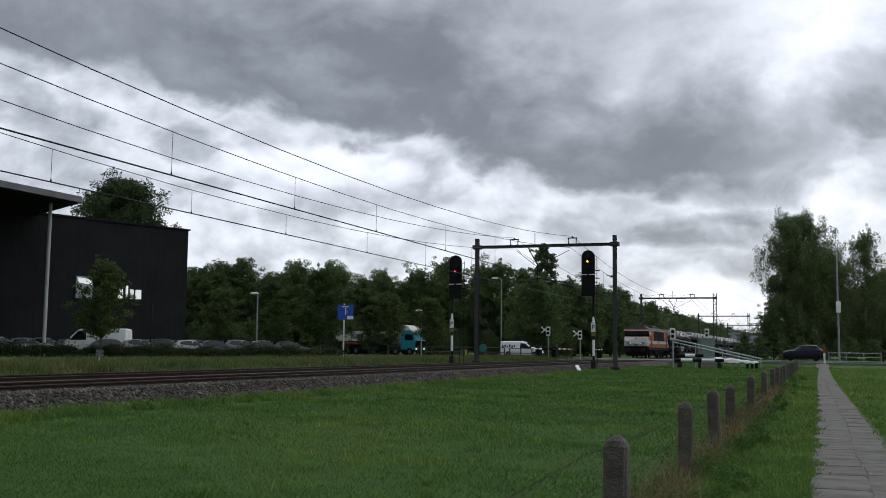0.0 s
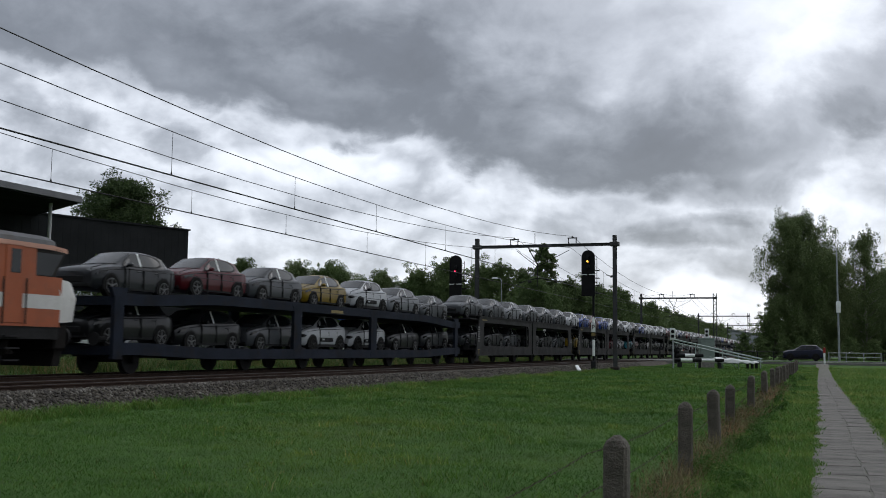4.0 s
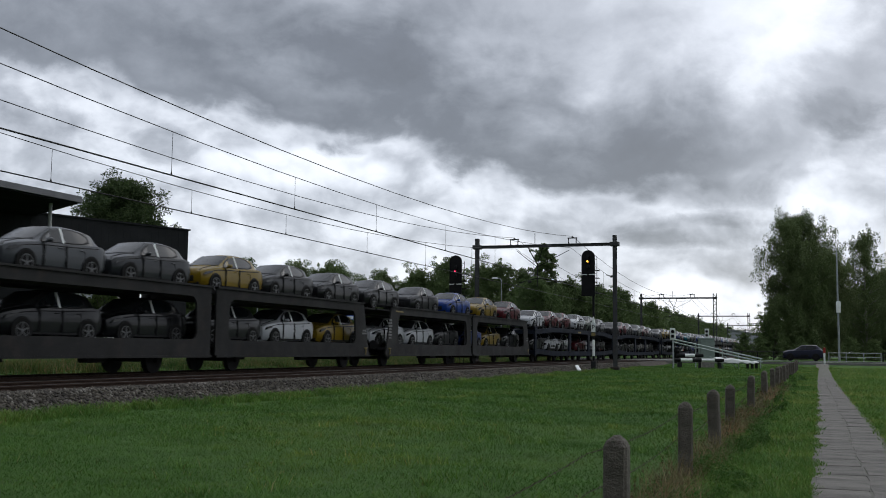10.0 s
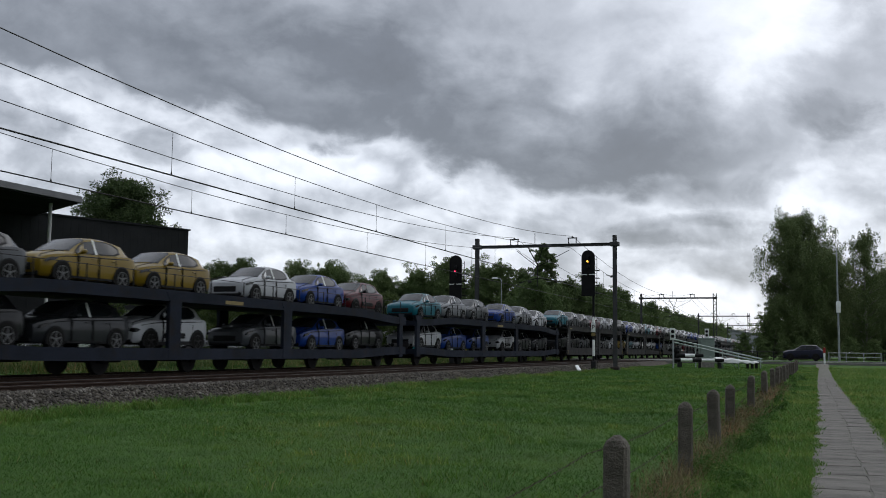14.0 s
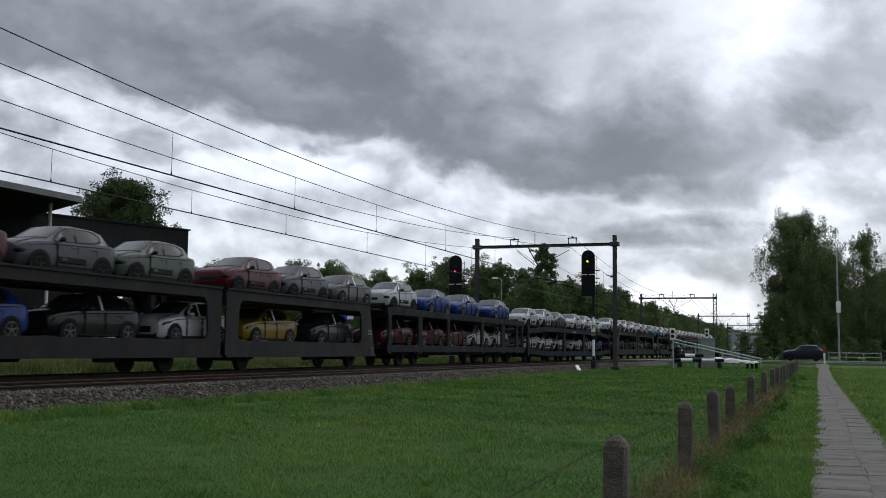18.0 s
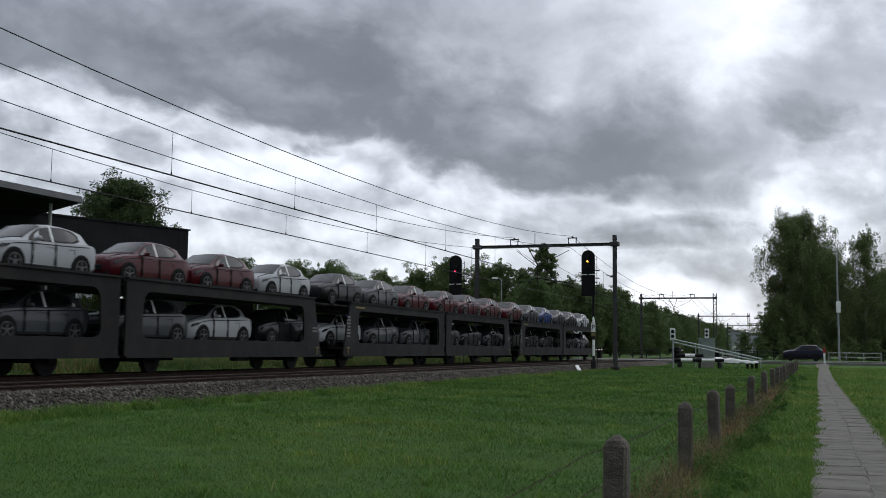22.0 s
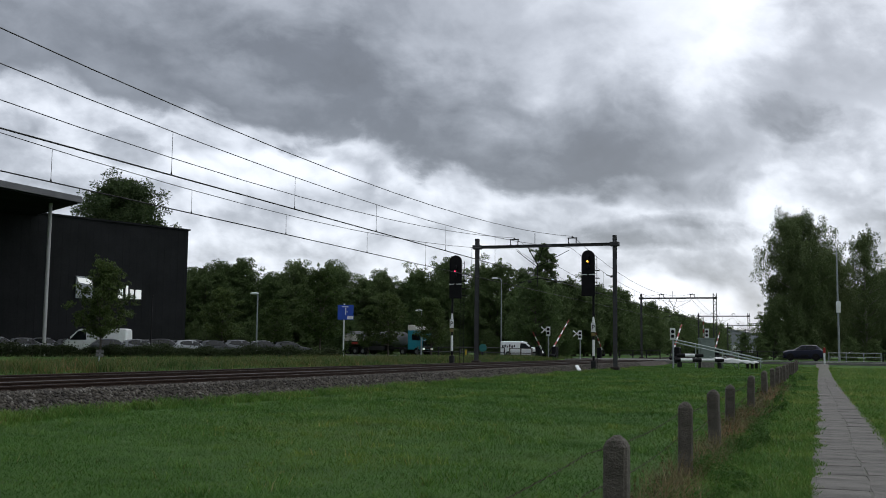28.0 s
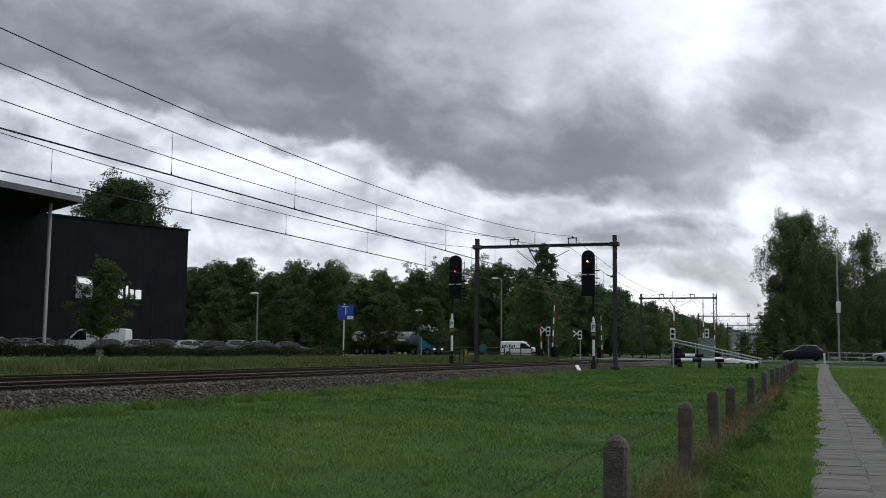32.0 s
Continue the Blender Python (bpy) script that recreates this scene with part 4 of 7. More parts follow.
def wagon_half_a(parent, y0, y1, flip, body):
    """One half of an articulated transporter: two tall side plates with a wide opening, two decks."""
    a, b = y0, y1
    for s in (-1, 1):
        bm = bmesh.new()
        inner = soft_rect(y0 + (1.55 if not flip else 0.75), y1 - (0.75 if not flip else 1.55), 1.06, 2.45, 0.3, 5, -0.08)
        # outer outline with as many points as the opening
        k = len(inner) // 4
        if not flip:
            cs = [(y1, 2.82), (y0 + 0.78, 2.76), (y0 + 0.12, 0.5), (y1, 0.5)]
        else:
            cs = [(y1 - 0.78, 2.76), (y0, 2.82), (y0, 0.5), (y1 - 0.12, 0.5)]
        outer = []
        for q in range(4):
            for i in range(k):
                c = Vector(cs[q])
                nxt, prv = Vector(cs[(q + 1) % 4]), Vector(cs[q - 1])
                f = (i - (k - 1) / 2) / k
                outer.append(tuple(c.lerp(nxt if f > 0 else prv, abs(f) * 0.5)) if f else tuple(c))
        holed_plate(bm, outer, inner, s * (HALF_W - 0.07), s * HALF_W)
        # flanges
        lo, hi = (y0 + 0.12, y1) if not flip else (y0, y1 - 0.12)
        box(bm, (s * (HALF_W - 0.01), (lo + hi) / 2, 0.52), (0.16, hi - lo, 0.07))
        lo, hi = (y0 + 0.75, y1) if not flip else (y0, y1 - 0.75)
        box(bm, (s * (HALF_W - 0.01), (lo + hi) / 2, 2.80), (0.15, hi - lo, 0.06))
        part("side_frame", bm, body, parent)
    bm = bmesh.new()
    box(bm, (0, (a + b) / 2, 0.84), (2 * HALF_W - 0.2, b - a - 0.3, 0.1))
    part("lower_deck", bm, M["wagon_deck"], parent)
    bm = bmesh.new()
    e0, e1 = (a - 0.7, b) if not flip else (a, b + 0.7)
    box(bm, (0, (e0 + e1) / 2, 2.62), (2 * HALF_W - 0.2, e1 - e0, 0.07))
    part("upper_deck", bm, M["wagon_deck"], parent)


def bars_panel(parent, y, z, w, h, rows, mat, label):
    """Unreadable stencilled markings as plain bars."""
    bm = bmesh.new()
    for i in range(rows):
        zz = z + h / 2 - (i + 0.5) * h / rows
        box(bm, (HALF_W + 0.004, y, zz), (0.008, w * (0.7 + 0.3 * ((i * 7) % 3) / 2), h / rows * 0.6))
    part("marking", bm, mat, parent, label)


def underframe(parent, y0, y1):
    bm = bmesh.new()
    box(bm, (0, (y0 + y1) / 2, 0.62), (1.1, y1 - y0, 0.22), bevel=0.04)
    for s in (-1, 1):
        rod(bm, (s * 0.8, y0 + 0.8, 0.6), (s * 0.8, y1 - 0.8, 0.6), 0.06, 6)
        box(bm, (s * 0.9, (y0 + y1) / 2 + s, 0.5), (0.3, 0.9, 0.3), bevel=0.04)
    part("underframe", bm, M["steel_dark"], parent)


def buffers(parent, y, d):
    for s in (-1, 1):
        bm = bmesh.new()
        rod(bm, (s * 0.875, y, 1.02), (s * 0.875, y + d * 0.45, 1.02), 0.09, 10)
        rod(bm, (s * 0.875, y + d * 0.45, 1.02), (s * 0.875, y + d * 0.5, 1.02), 0.2, 12)
        part("buffer", bm, M["steel_dark"], parent)
    bm = bmesh.new()
    rod(bm, (0, y, 0.98), (0, y + d * 0.5, 0.95), 0.06, 8)
    part("coupling", bm, M["steel_dark"], parent)


def wagon_a():
    w = thing("car_transporter_wagon", pose(0, 0, 0), "dark grey steel double-deck car transporter wagon with wide side openings", "railway wagon", "car transporter wagons")
    wagon_half_a(w, 0.0, 12.55, False, M["wagon_a"])
    wagon_half_a(w, 12.85, 25.4, True, M["wagon_a"])
    for y in (1.4, 10.4, 15.0, 24.0):
        wheelset(w, y)
    underframe(w, 0.4, 12.4)
    underframe(w, 13.0, 25.0)
    bm = bmesh.new()
    box(bm, (0, 12.7, 0.7), (0.5, 0.9, 0.3), bevel=0.05)
    for s in (-1, 1):
        box(bm, (s * 1.0, 12.7, 1.6), (0.06, 0.28, 1.9))
    part("articulation", bm, M["steel_dark"], w)
    buffers(w, 0.5, -1)
    buffers(w, 24.9, 1)
    bars_panel(w, 0.62, 1.75, 0.42, 0.95, 7, M["stencil"], "pale stencilled lines of markings")
    bars_panel(w, 24.7, 1.55, 0.5, 0.25, 2, M["stencil"], "pale stencilled lines of markings")
    bars_panel(w, 1.75, 2.6, 1.3, 0.12, 1, M["yellow_faded"], "faded yellow lettering band")
    for y in (0.55, 24.85):
        bm = bmesh.new()
        rod(bm, (HALF_W + 0.03, y, 0.55), (HALF_W + 0.03, y, 0.85), 0.02, 6)
        rod(bm, (HALF_W + 0.03, y - 0.14, 0.85), (HALF_W + 0.03, y + 0.14, 0.85), 0.02, 6)
        part("brake_handle", bm, M["yellow_faded"], w)
    return w


def wagon_b(body):
    """A long transporter with few posts and dipped decks."""
    w = thing("car_transporter_wagon", pose(0, 0, 0), "dark blue-grey double-deck car transporter wagon with dipped decks and stub posts", "railway wagon", "car transporter wagons")
    L = 29.9

    def dip(y):
        return 0.28 * (smooth(0.5, 6.0, y) * smooth(L - 0.5, L - 6.0, y))

    ys = np.linspace(0.0, L, 25)
    for z, name, h in ((2.40, "upper_deck", 0.24), (0.72, "lower_deck", 0.26)):
        bm = bmesh.new()
        sign = 1 if name == "upper_deck" else -0.7
        rows = []
        for y in ys:
            zz = z + sign * (dip(y) - 0.2) * 0.8
            rows.append([(-HALF_W, y, zz - h), (HALF_W, y, zz - h), (HALF_W, y, zz + 0.1), (HALF_W - 0.09, y, zz + 0.1), (HALF_W - 0.09, y, zz), (-HALF_W + 0.09, y, zz), (-HALF_W + 0.09, y, zz + 0.1), (-HALF_W, y, zz + 0.1)])
        loft(bm, rows)
        part(name, bm, body, w)
    for y0, wd in ((0.15, 0.42), (10.9, 0.62), (18.1, 0.62), (29.3, 0.42)):
        for s in (-1, 1):
            bm = bmesh.new()
            prism(bm, [(y0 - wd / 2 - 0.18, 2.5), (y0 - wd / 2, 2.2), (y0 - wd / 2, 0.45), (y0 + wd / 2, 0.45), (y0 + wd / 2, 2.2), (y0 + wd / 2 + 0.18, 2.5)], s * (HALF_W - 0.12), s * (HALF_W + 0.01))
            part("post", bm, body, w)
    for y in np.linspace(0.6, L - 0.6, 15):
        for s in (-1, 1):
            bm = bmesh.new()
            rod(bm, (s * (HALF_W - 0.04), y, 2.4), (s * (HALF_W - 0.04), y, 3.08), 0.022, 5)
            part("stanchion", bm, M["steel_dark"], w)
    for s in (-1, 1):
        bm = bmesh.new()
        for a, b in zip(np.linspace(0.6, L - 0.6, 15), np.linspace(0.6, L - 0.6, 15)[1:]):
            rod(bm, (s * (HALF_W - 0.04), a, 3.06), (s * (HALF_W - 0.04), b, 3.06), 0.01, 4)
        part("rope", bm, M["steel_dark"], w)
    for y in (1.6, 8.2, 12.6, 17.0, 21.4, 28.0):
        wheelset(w, y)
    underframe(w, 0.6, 14.3)
    underframe(w, 15.0, L - 0.6)
    buffers(w, 0.3, -1)
    buffers(w, L - 0.3, 1)
    bars_panel(w, 14.3, 2.33, 1.6, 0.2, 1, M["yellow_faded"], "faded yellow lettering band")
    bars_panel(w, 0.1, 1.4, 0.3, 0.7, 6, M["stencil"], "pale stencilled lines of markings")
    return w


def wagon_c():
    w = thing("car_transporter_wagon", pose(0, 0, 0), "dark slate-grey flat-decked car transporter wagon with slender posts", "railway wagon", "car transporter wagons")
    L = 23.6
    for z, h, name in ((2.62, 0.34, "upper_deck"), (0.86, 0.34, "lower_deck")):
        bm = bmesh.new()
        box(bm, (0, L / 2, z), (2 * HALF_W - 0.2, L - 0.4, 0.06))
        part(name, bm, M["wagon_c"], w)
        for s in (-1, 1):
            bm = bmesh.new()
            box(bm, (s * (HALF_W - 0.03), L / 2, z - 0.02), (0.08, L, h), bevel=0.012)
            part("edge_beam", bm, M["wagon_c"], w)
    for y0, wd in ((0.3, 0.35), (4.2, 0.5), (8.4, 0.4), (14.4, 0.4), (18.7, 0.75), (21.9, 0.4), (23.2, 0.3)):
        for s in (-1, 1):
            bm = bmesh.new()
            prism(bm, [(y0 - wd / 2 - 0.12, 2.5), (y0 - wd / 2, 2.3), (y0 - wd / 2, 0.6), (y0 + wd / 2, 0.6), (y0 + wd / 2, 2.3), (y0 + wd / 2 + 0.12, 2.5)], s * (HALF_W - 0.1), s * (HALF_W + 0.006))
            part("post", bm, M["wagon_c"], w)
    for y in (3.0, 5.0, 17.2, 19.2):
        wheelset(w, y)
    wheelset(w, 21.9)
    underframe(w, 1, L - 1)
    buffers(w, 0.3, -1)
    buffers(w, L - 0.3, 1)
    bars_panel(w, 21.0, 2.62, 0.35, 0.2, 1, M["yellow"], "small yellow plate")
    return w


M["wagon_a"] = surface("wagon_grey", (0.0185, 0.0182, 0.018), (0.0125, 0.0122, 0.012), 0.7, 25, 0.6, 0.0, 0.12, 0.18, spec=0.16, dirt=(0.032, 0.026, 0.022), rand=0.25)
M["wagon_b"] = surface("wagon_blue_grey", (0.016, 0.021, 0.034), (0.012, 0.015, 0.021), 0.7, 25, 0.7, 0.0, 0.12, 0.12, spec=0.08, dirt=(0.02, 0.016, 0.013), rand=0.25)
M["wagon_c"] = surface("wagon_slate", (0.017, 0.02, 0.024), (0.013, 0.0145, 0.017), 0.7, 25, 0.7, 0.0, 0.12, 0.12, spec=0.08, dirt=(0.055, 0.042, 0.035))
M["wagon_deck"] = surface("wagon_deck", (0.022, 0.022, 0.023), (0.014, 0.0135, 0.0135), 1, 30, 0.8, 0.0, 0.2, spec=0.1)
M["stencil"] = surface("stencil_paint", (0.17, 0.17, 0.165), (0.07, 0.07, 0.07), 8, 60, 0.6, 0, 0.05)

# wagons: kind, where it starts behind the locomotive's front corner, colours of the upper and the lower row
# colours: w white, s silver, g grey, d dark grey, k black, r red, b blue, t teal, y yellow, n navy, o green-grey; capitals are crossovers
WAGONS = [
    ("B", 18.7, "drgyWsg", "kkgWWkd"), ("A", 51.4, "ggsggg", "dkgdkg"), ("A", 78.5, "wbrbws", "ykkkrw"), ("A", 105.6, "wkbwww", "tRkwkS"), ("A", 132.6, "WrbWbd", "GGkwkW"),
    ("A", 159.6, "rwwgr", "wwrwr"), ("A", 186.6, "ggdykk", "ykkkwy"), ("A", 213.6, "kkbyr", "wwkbyk"), ("B", 240.5, "wrrWOG", "kWWrWk"), ("B", 272.0, "krkgrd", "kkkdkk"),
    ("B", 303.3, "gyywbR", "kdWgbk"), ("B", 334.7, "tsgbsw", "wbbWkd"), ("A", 367.0, "tgkrss", "kkgkgw"), ("A", 394.1, "kbwkTW", "yTWWWW"), ("A", 421.3, "RGORGg", "bkwyd"),
    ("C", 448.0, "Wbbb", "rrrww"), ("B", 472.6, "WWgWWW", "WWWWsb"), ("A", 505.8, "WgWWrr", "kkkgkk"), ("A", 533.0, "ttwrrw", "kTggwk"), ("A", 560.2, "kgrrrr", "wggkkd"), ("A", 587.3, "rdbddw", "kkddds")]
# where the noses of the cars stand along a wagon
NOSES = {("A", 6): (-0.5, 3.9, 8.2, 12.9, 17.05, 21.45), ("A", 5): (0.85, 5.75, 10.78, 15.7, 20.5), ("B", 6): (1.15, 5.55, 9.8, 16.0, 20.3, 24.7),
         ("B", 7): (-0.3, 4.0, 8.3, 12.6, 17.0, 21.4, 25.7), ("C", 4): (1.4, 6.6, 11.87, 18.3), ("C", 5): (1.0, 5.33, 9.5, 13.75, 17.9)}
OWN_NOSES = {(213.6, False): (-0.8, 4.7, 10.2, 15.63, 21.05), (213.6, True): (-0.1, 4.06, 8.18, 12.38, 16.58, 20.9),
             (421.3, False): (-0.4, 3.87, 7.95, 13.74, 17.9, 22.1), (421.3, True): (0.42, 5.1, 9.96, 15.15, 20.3)}
# how far a wagon's whole load stands from those places
SHIFTS = {132.6: 0.4, 272.0: -0.33, 472.6: 0.35, 560.2: -0.1, 587.3: -0.15}
CODE = {"w": "white", "s": "silver", "g": "grey", "d": "dark", "k": "black", "r": "red", "b": "blue", "t": "teal", "y": "yellow", "n": "navy", "o": "green"}


def build_train():
    car_prototypes()
    loco = build_locomotive()
    MOVING.append((loco, 0.0, 0.0, 0.0))
    proto = {}
    rng = random.Random(5)
    for kind, start, up, low in WAGONS:
        if kind in proto:
            w = copy_thing(proto[kind], pose(0, 0, 0))
        else:
            w = proto[kind] = {"A": wagon_a, "B": lambda: wagon_b(M["wagon_b"]), "C": wagon_c}[kind]()
        MOVING.append((w, start, 0.0, 0.0))
        for lower, row in ((False, up), (True, low)):
            noses = OWN_NOSES.get((start, lower), NOSES[(kind, len(row))])
            for i, ch in enumerate(row):
                y = noses[i] + SHIFTS.get(start, 0.0) + rng.uniform(-0.06, 0.06)
                if kind == "A":
                    z = 0.895 if lower else 2.66
                elif kind == "B":
                    q = min(max(y + 2.0, 0.1), 29.8)
                    dp = 0.28 * (smooth(0.5, 6.0, q) * smooth(29.4, 23.9, q))
                    z = (0.72 - 0.56 * (dp - 0.2)) if lower else (2.40 + 0.8 * (dp - 0.2))
                else:
                    z = 0.9 if lower else 2.66
                c = new_car("crossover" if ch.isupper() else "hatchback", CODE[ch.lower()], pose(0, 0, 0), lower)
                MOVING.append((c, start + y, rng.uniform(-0.06, 0.06), z))


def build_locomotive():
    """Electric locomotive: front corner at y = 0, tail end at y = 16.47."""
    e = thing("locomotive", pose(0, 0, 0), "orange electric locomotive with white stripe, white nose and grey roof", "locomotive")
    L = 16.47
    w = 1.45

    def ring(y, hw, z0, z1, tuck=0.0):
        return [(-hw, y, z0), (hw, y, z0), (hw, y, z1), (-hw, y, z1)]

    # body bands along the flank, slightly proud of one another
    def band(name, z0, z1, mat, out=0.0, y0=0.05, y1=L - 0.05, label=""):
        bm = bmesh.new()
        box(bm, (0, (y0 + y1) / 2, (z0 + z1) / 2), (2 * (w + out), y1 - y0, z1 - z0))
        return part(name, bm, mat, e, label)

    band("lower_flank", 1.30, 1.76, M["loco_orange"], label="orange lower flank")
    band("stripe", 1.76, 2.12, M["loco_white"], 0.004, label="white stripe along the flank")
    band("upper_flank", 2.12, 3.32, M["loco_orange"], 0.0, 1.0, L - 1.0, "orange upper flank")
    band("gutter", 3.30, 3.42, M["loco_pink"], 0.02, 0.35, L - 0.35, "pale salmon gutter strip")
    band("solebar", 0.98, 1.30, M["loco_grey"], -0.03, label="dark grey solebar")
    # noses at both ends
    for end in (0, 1):
        f = (lambda y: y) if not end else (lambda y: L - y)
        bm = bmesh.new()
        rows = []
        for y, hw, z0, z1 in ((0.06, 1.45, 1.42, 2.56), (-0.35, 1.40, 1.44, 2.54), (-0.62, 1.30, 1.46, 2.5)):
            rows.append([(-hw, f(y), z0), (hw, f(y), z0), (hw, f(y - (0.12 if y < 0 else 0)), (z0 + z1) / 2 + 0.1), (hw * 0.985, f(y + 0.1), z1), (-hw * 0.985, f(y + 0.1), z1), (-hw, f(y - (0.12 if y < 0 else 0)), (z0 + z1) / 2 + 0.1)])
        loft(bm, rows)
        part("nose", bm, M["loco_white"], e, "white sloped nose")
        # cab with inclined windscreen
        bm = bmesh.new()
        prism(bm, [(f(0.0), 2.12), (f(1.02), 2.12), (f(1.02), 2.6), (f(0.0), 2.6)], -1.44, 1.44)
        part("cab", bm, M["loco_orange"], e)
        bm = bmesh.new()
        prism(bm, [(f(0.3), 2.58), (f(1.02), 2.58), (f(1.02), 3.34), (f(0.12), 3.34), (f(-0.1), 3.25)], -1.43, 1.43)
        part("cab_window_band", bm, M["loco_grille"], e, "dark band of the cab windows")
        bm = bmesh.new()
        prism(bm, [(f(-0.2), 3.26), (f(0.5), 3.3), (f(0.5), 3.42), (f(-0.12), 3.38)], -1.43, 1.43)
        part("visor", bm, M["loco_pink"], e, "pale salmon visor over the windscreen")
        bm = bmesh.new()
        for s in (-1, 1):
            prism(bm, [(f(0.26), 2.6), (f(0.32), 2.6), (f(-0.07), 3.2), (f(-0.13), 3.2)], s * 0.06, s * 1.38)
        part("windscreen", bm, M["pane"], e)
        for s in (-1, 1):
            bm = bmesh.new()
            prism(bm, [(f(0.42), 2.62), (f(1.0), 2.62), (f(1.0), 3.2), (f(0.02), 3.2)], s * 1.43, s * 1.452)
            part("cab_window", bm, M["pane"], e)
            bm = bmesh.new()
            box(bm, (s * (w + 0.005), f(1.75), 2.35), (0.03, 0.62, 1.95), bevel=0.01)
            part("cab_door", bm, M["loco_orange"], e)
            bm = bmesh.new()
            box(bm, (s * (w + 0.014), f(1.72), 2.92), (0.03, 0.36, 0.62), bevel=0.02)
            part("door_window", bm, M["pane"], e)
            for dy in (1.36, 2.14):
                bm = bmesh.new()
                rod(bm, (s * (w + 0.06), f(dy), 1.35), (s * (w + 0.06), f(dy), 2.5), 0.02, 6)
                part("handrail", bm, M["black"], e)
            bm = bmesh.new()
            for k in range(3):
                box(bm, (s * (w - 0.05), f(1.75), 0.45 + k * 0.3), (0.2, 0.5, 0.04))
            part("cab_steps", bm, M["steel_dark"], e)
            for k, x in enumerate((0.62, 0.9)):
                bm = bmesh.new()
                rod(bm, (s * x, f(-0.55), 1.78), (s * x, f(-0.80), 1.78), 0.14, 14)
                part("lamp_ring", bm, M["black"], e)
                bm = bmesh.new()
                rod(bm, (s * x, f(-0.78), 1.78), (s * x, f(-0.815), 1.78), 0.085, 14)
                part("headlamp", bm, M["head_lamp"] if (not end and k == 0) else M["lamp_glass"], e)
            bm = bmesh.new()
            rod(bm, (s * 0.875, f(-0.2), 1.05), (s * 0.875, f(-0.72), 1.05), 0.11, 10)
            rod(bm, (s * 0.875, f(-0.70), 1.05), (s * 0.875, f(-0.78), 1.05), 0.27, 16)
            part("buffer", bm, M["steel_dark"], e)
        bm = bmesh.new()
        rod(bm, (0, f(-0.3), 2.38), (0, f(-0.70), 2.38), 0.13, 14)
        part("top_lamp", bm, M["lamp_glass"], e)
        bm = bmesh.new()
        box(bm, (0, f(-0.67), 1.62), (0.5, 0.06, 0.16))
        part("number_plate", bm, M["stencil"], e)
        bm = bmesh.new()
        box(bm, (0, f(-0.15), 1.05), (2.7, 0.5, 0.72), bevel=0.06)
        prism(bm, [(f(-0.4), 0.7), (f(-0.1), 0.7), (f(0.0), 0.28), (f(-0.3), 0.28)], -1.2, 1.2)
        rod(bm, (0, f(-0.3), 1.0), (0, f(-0.85), 0.9), 0.07, 8)
        part("buffer_beam", bm, M["loco_under"], e, "black buffer beam and snow plough")
    # side grille
    for s in (-1, 1):
        bm = bmesh.new()
        box(bm, (s * (w + 0.008), 8.35, 2.70), (0.03, 8.6, 1.16))
        for i in range(14):
            z = 2.18 + i * 0.08
            box(bm, (s * (w + 0.026), 8.35, z), (0.02, 8.5, 0.03))
        for i in range(7):
            box(bm, (s * (w + 0.022), 4.3 + i * 1.35, 2.70), (0.025, 0.05, 1.16))
        part("side_grille", bm, M["loco_grille"], e, "dark brown ventilation grille")
        bm = bmesh.new()
        for i in range(12):
            box(bm, (s * (w + 0.012), 7.0 + i * 0.16, 2.0), (0.006, 0.1, 0.07))
        part("number", bm, M["black"], e)
    # roof
    bm = bmesh.new()
    rows = []
    for y, k in ((0.15, 0.93), (0.6, 1.0), (L - 0.6, 1.0), (L - 0.15, 0.93)):
        rows.append([(-1.42 * k, y, 3.40), (-1.36 * k, y, 3.55), (-1.1 * k, y, 3.62 + 0.06 * k), (1.1 * k, y, 3.62 + 0.06 * k), (1.36 * k, y, 3.55), (1.42 * k, y, 3.40)])
    loft(bm, rows)
    part("roof", bm, M["loco_roof"], e)
    for y0, y1, h, hw in ((1.6, 3.9, 0.3, 0.75), (6.0, 9.2, 0.36, 1.1), (9.3, 12.8, 0.26, 1.05)):
        bm = bmesh.new()
        prism(bm, [(-hw, 3.6), (hw, 3.6), (hw * 0.8, 3.66 + h), (-hw * 0.8, 3.66 + h)], y0, y1, "y")
        for i in range(int((y1 - y0) / 0.5)):
            box(bm, (hw * 0.92, y0 + 0.3 + i * 0.5, 3.66 + h * 0.5), (0.06, 0.34, h * 0.6))
        part("roof_equipment", bm, M["loco_roof"], e)
    for y in (5.0, 5.5, 14.6):
        bm = bmesh.new()
        for x in (-0.5, 0.5):
            for i in range(4):
                rod(bm, (x, y, 3.66 + i * 0.09), (x, y, 3.71 + i * 0.09), 0.12, 10)
        box(bm, (0, y, 4.02), (1.2, 0.1, 0.06))
        part("insulator", bm, M["loco_roof"], e)
    # raised front pantograph, folded rear one
    contact = 5.9 - RAIL_Z - 0.03
    for y, up in ((3.1, True), (13.4, False)):
        p = bmesh.new()
        rod(p, (-0.6, y - 0.6, 3.95), (0.6, y - 0.6, 3.95), 0.04, 6)
        rod(p, (-0.6, y + 0.6, 3.95), (0.6, y + 0.6, 3.95), 0.04, 6)
        for s in (-1, 1):
            rod(p, (s * 0.55, y - 0.6, 3.95), (s * 0.55, y + 0.6, 3.95), 0.035, 6)
            rod(p, (s * 0.5, y - 0.55, 3.6), (s * 0.5, y - 0.55, 3.95), 0.06, 8)
        top = contact if up else 4.12
        knee = (0, y + 1.1, 4.55) if up else (0, y + 1.5, 4.1)
        rod(p, (0, y - 0.4, 3.98), knee, 0.06, 8)
        rod(p, (0.1, y - 0.1, 3.98), (0.1, knee[1] + 0.08, knee[2] - 0.08), 0.03, 6)
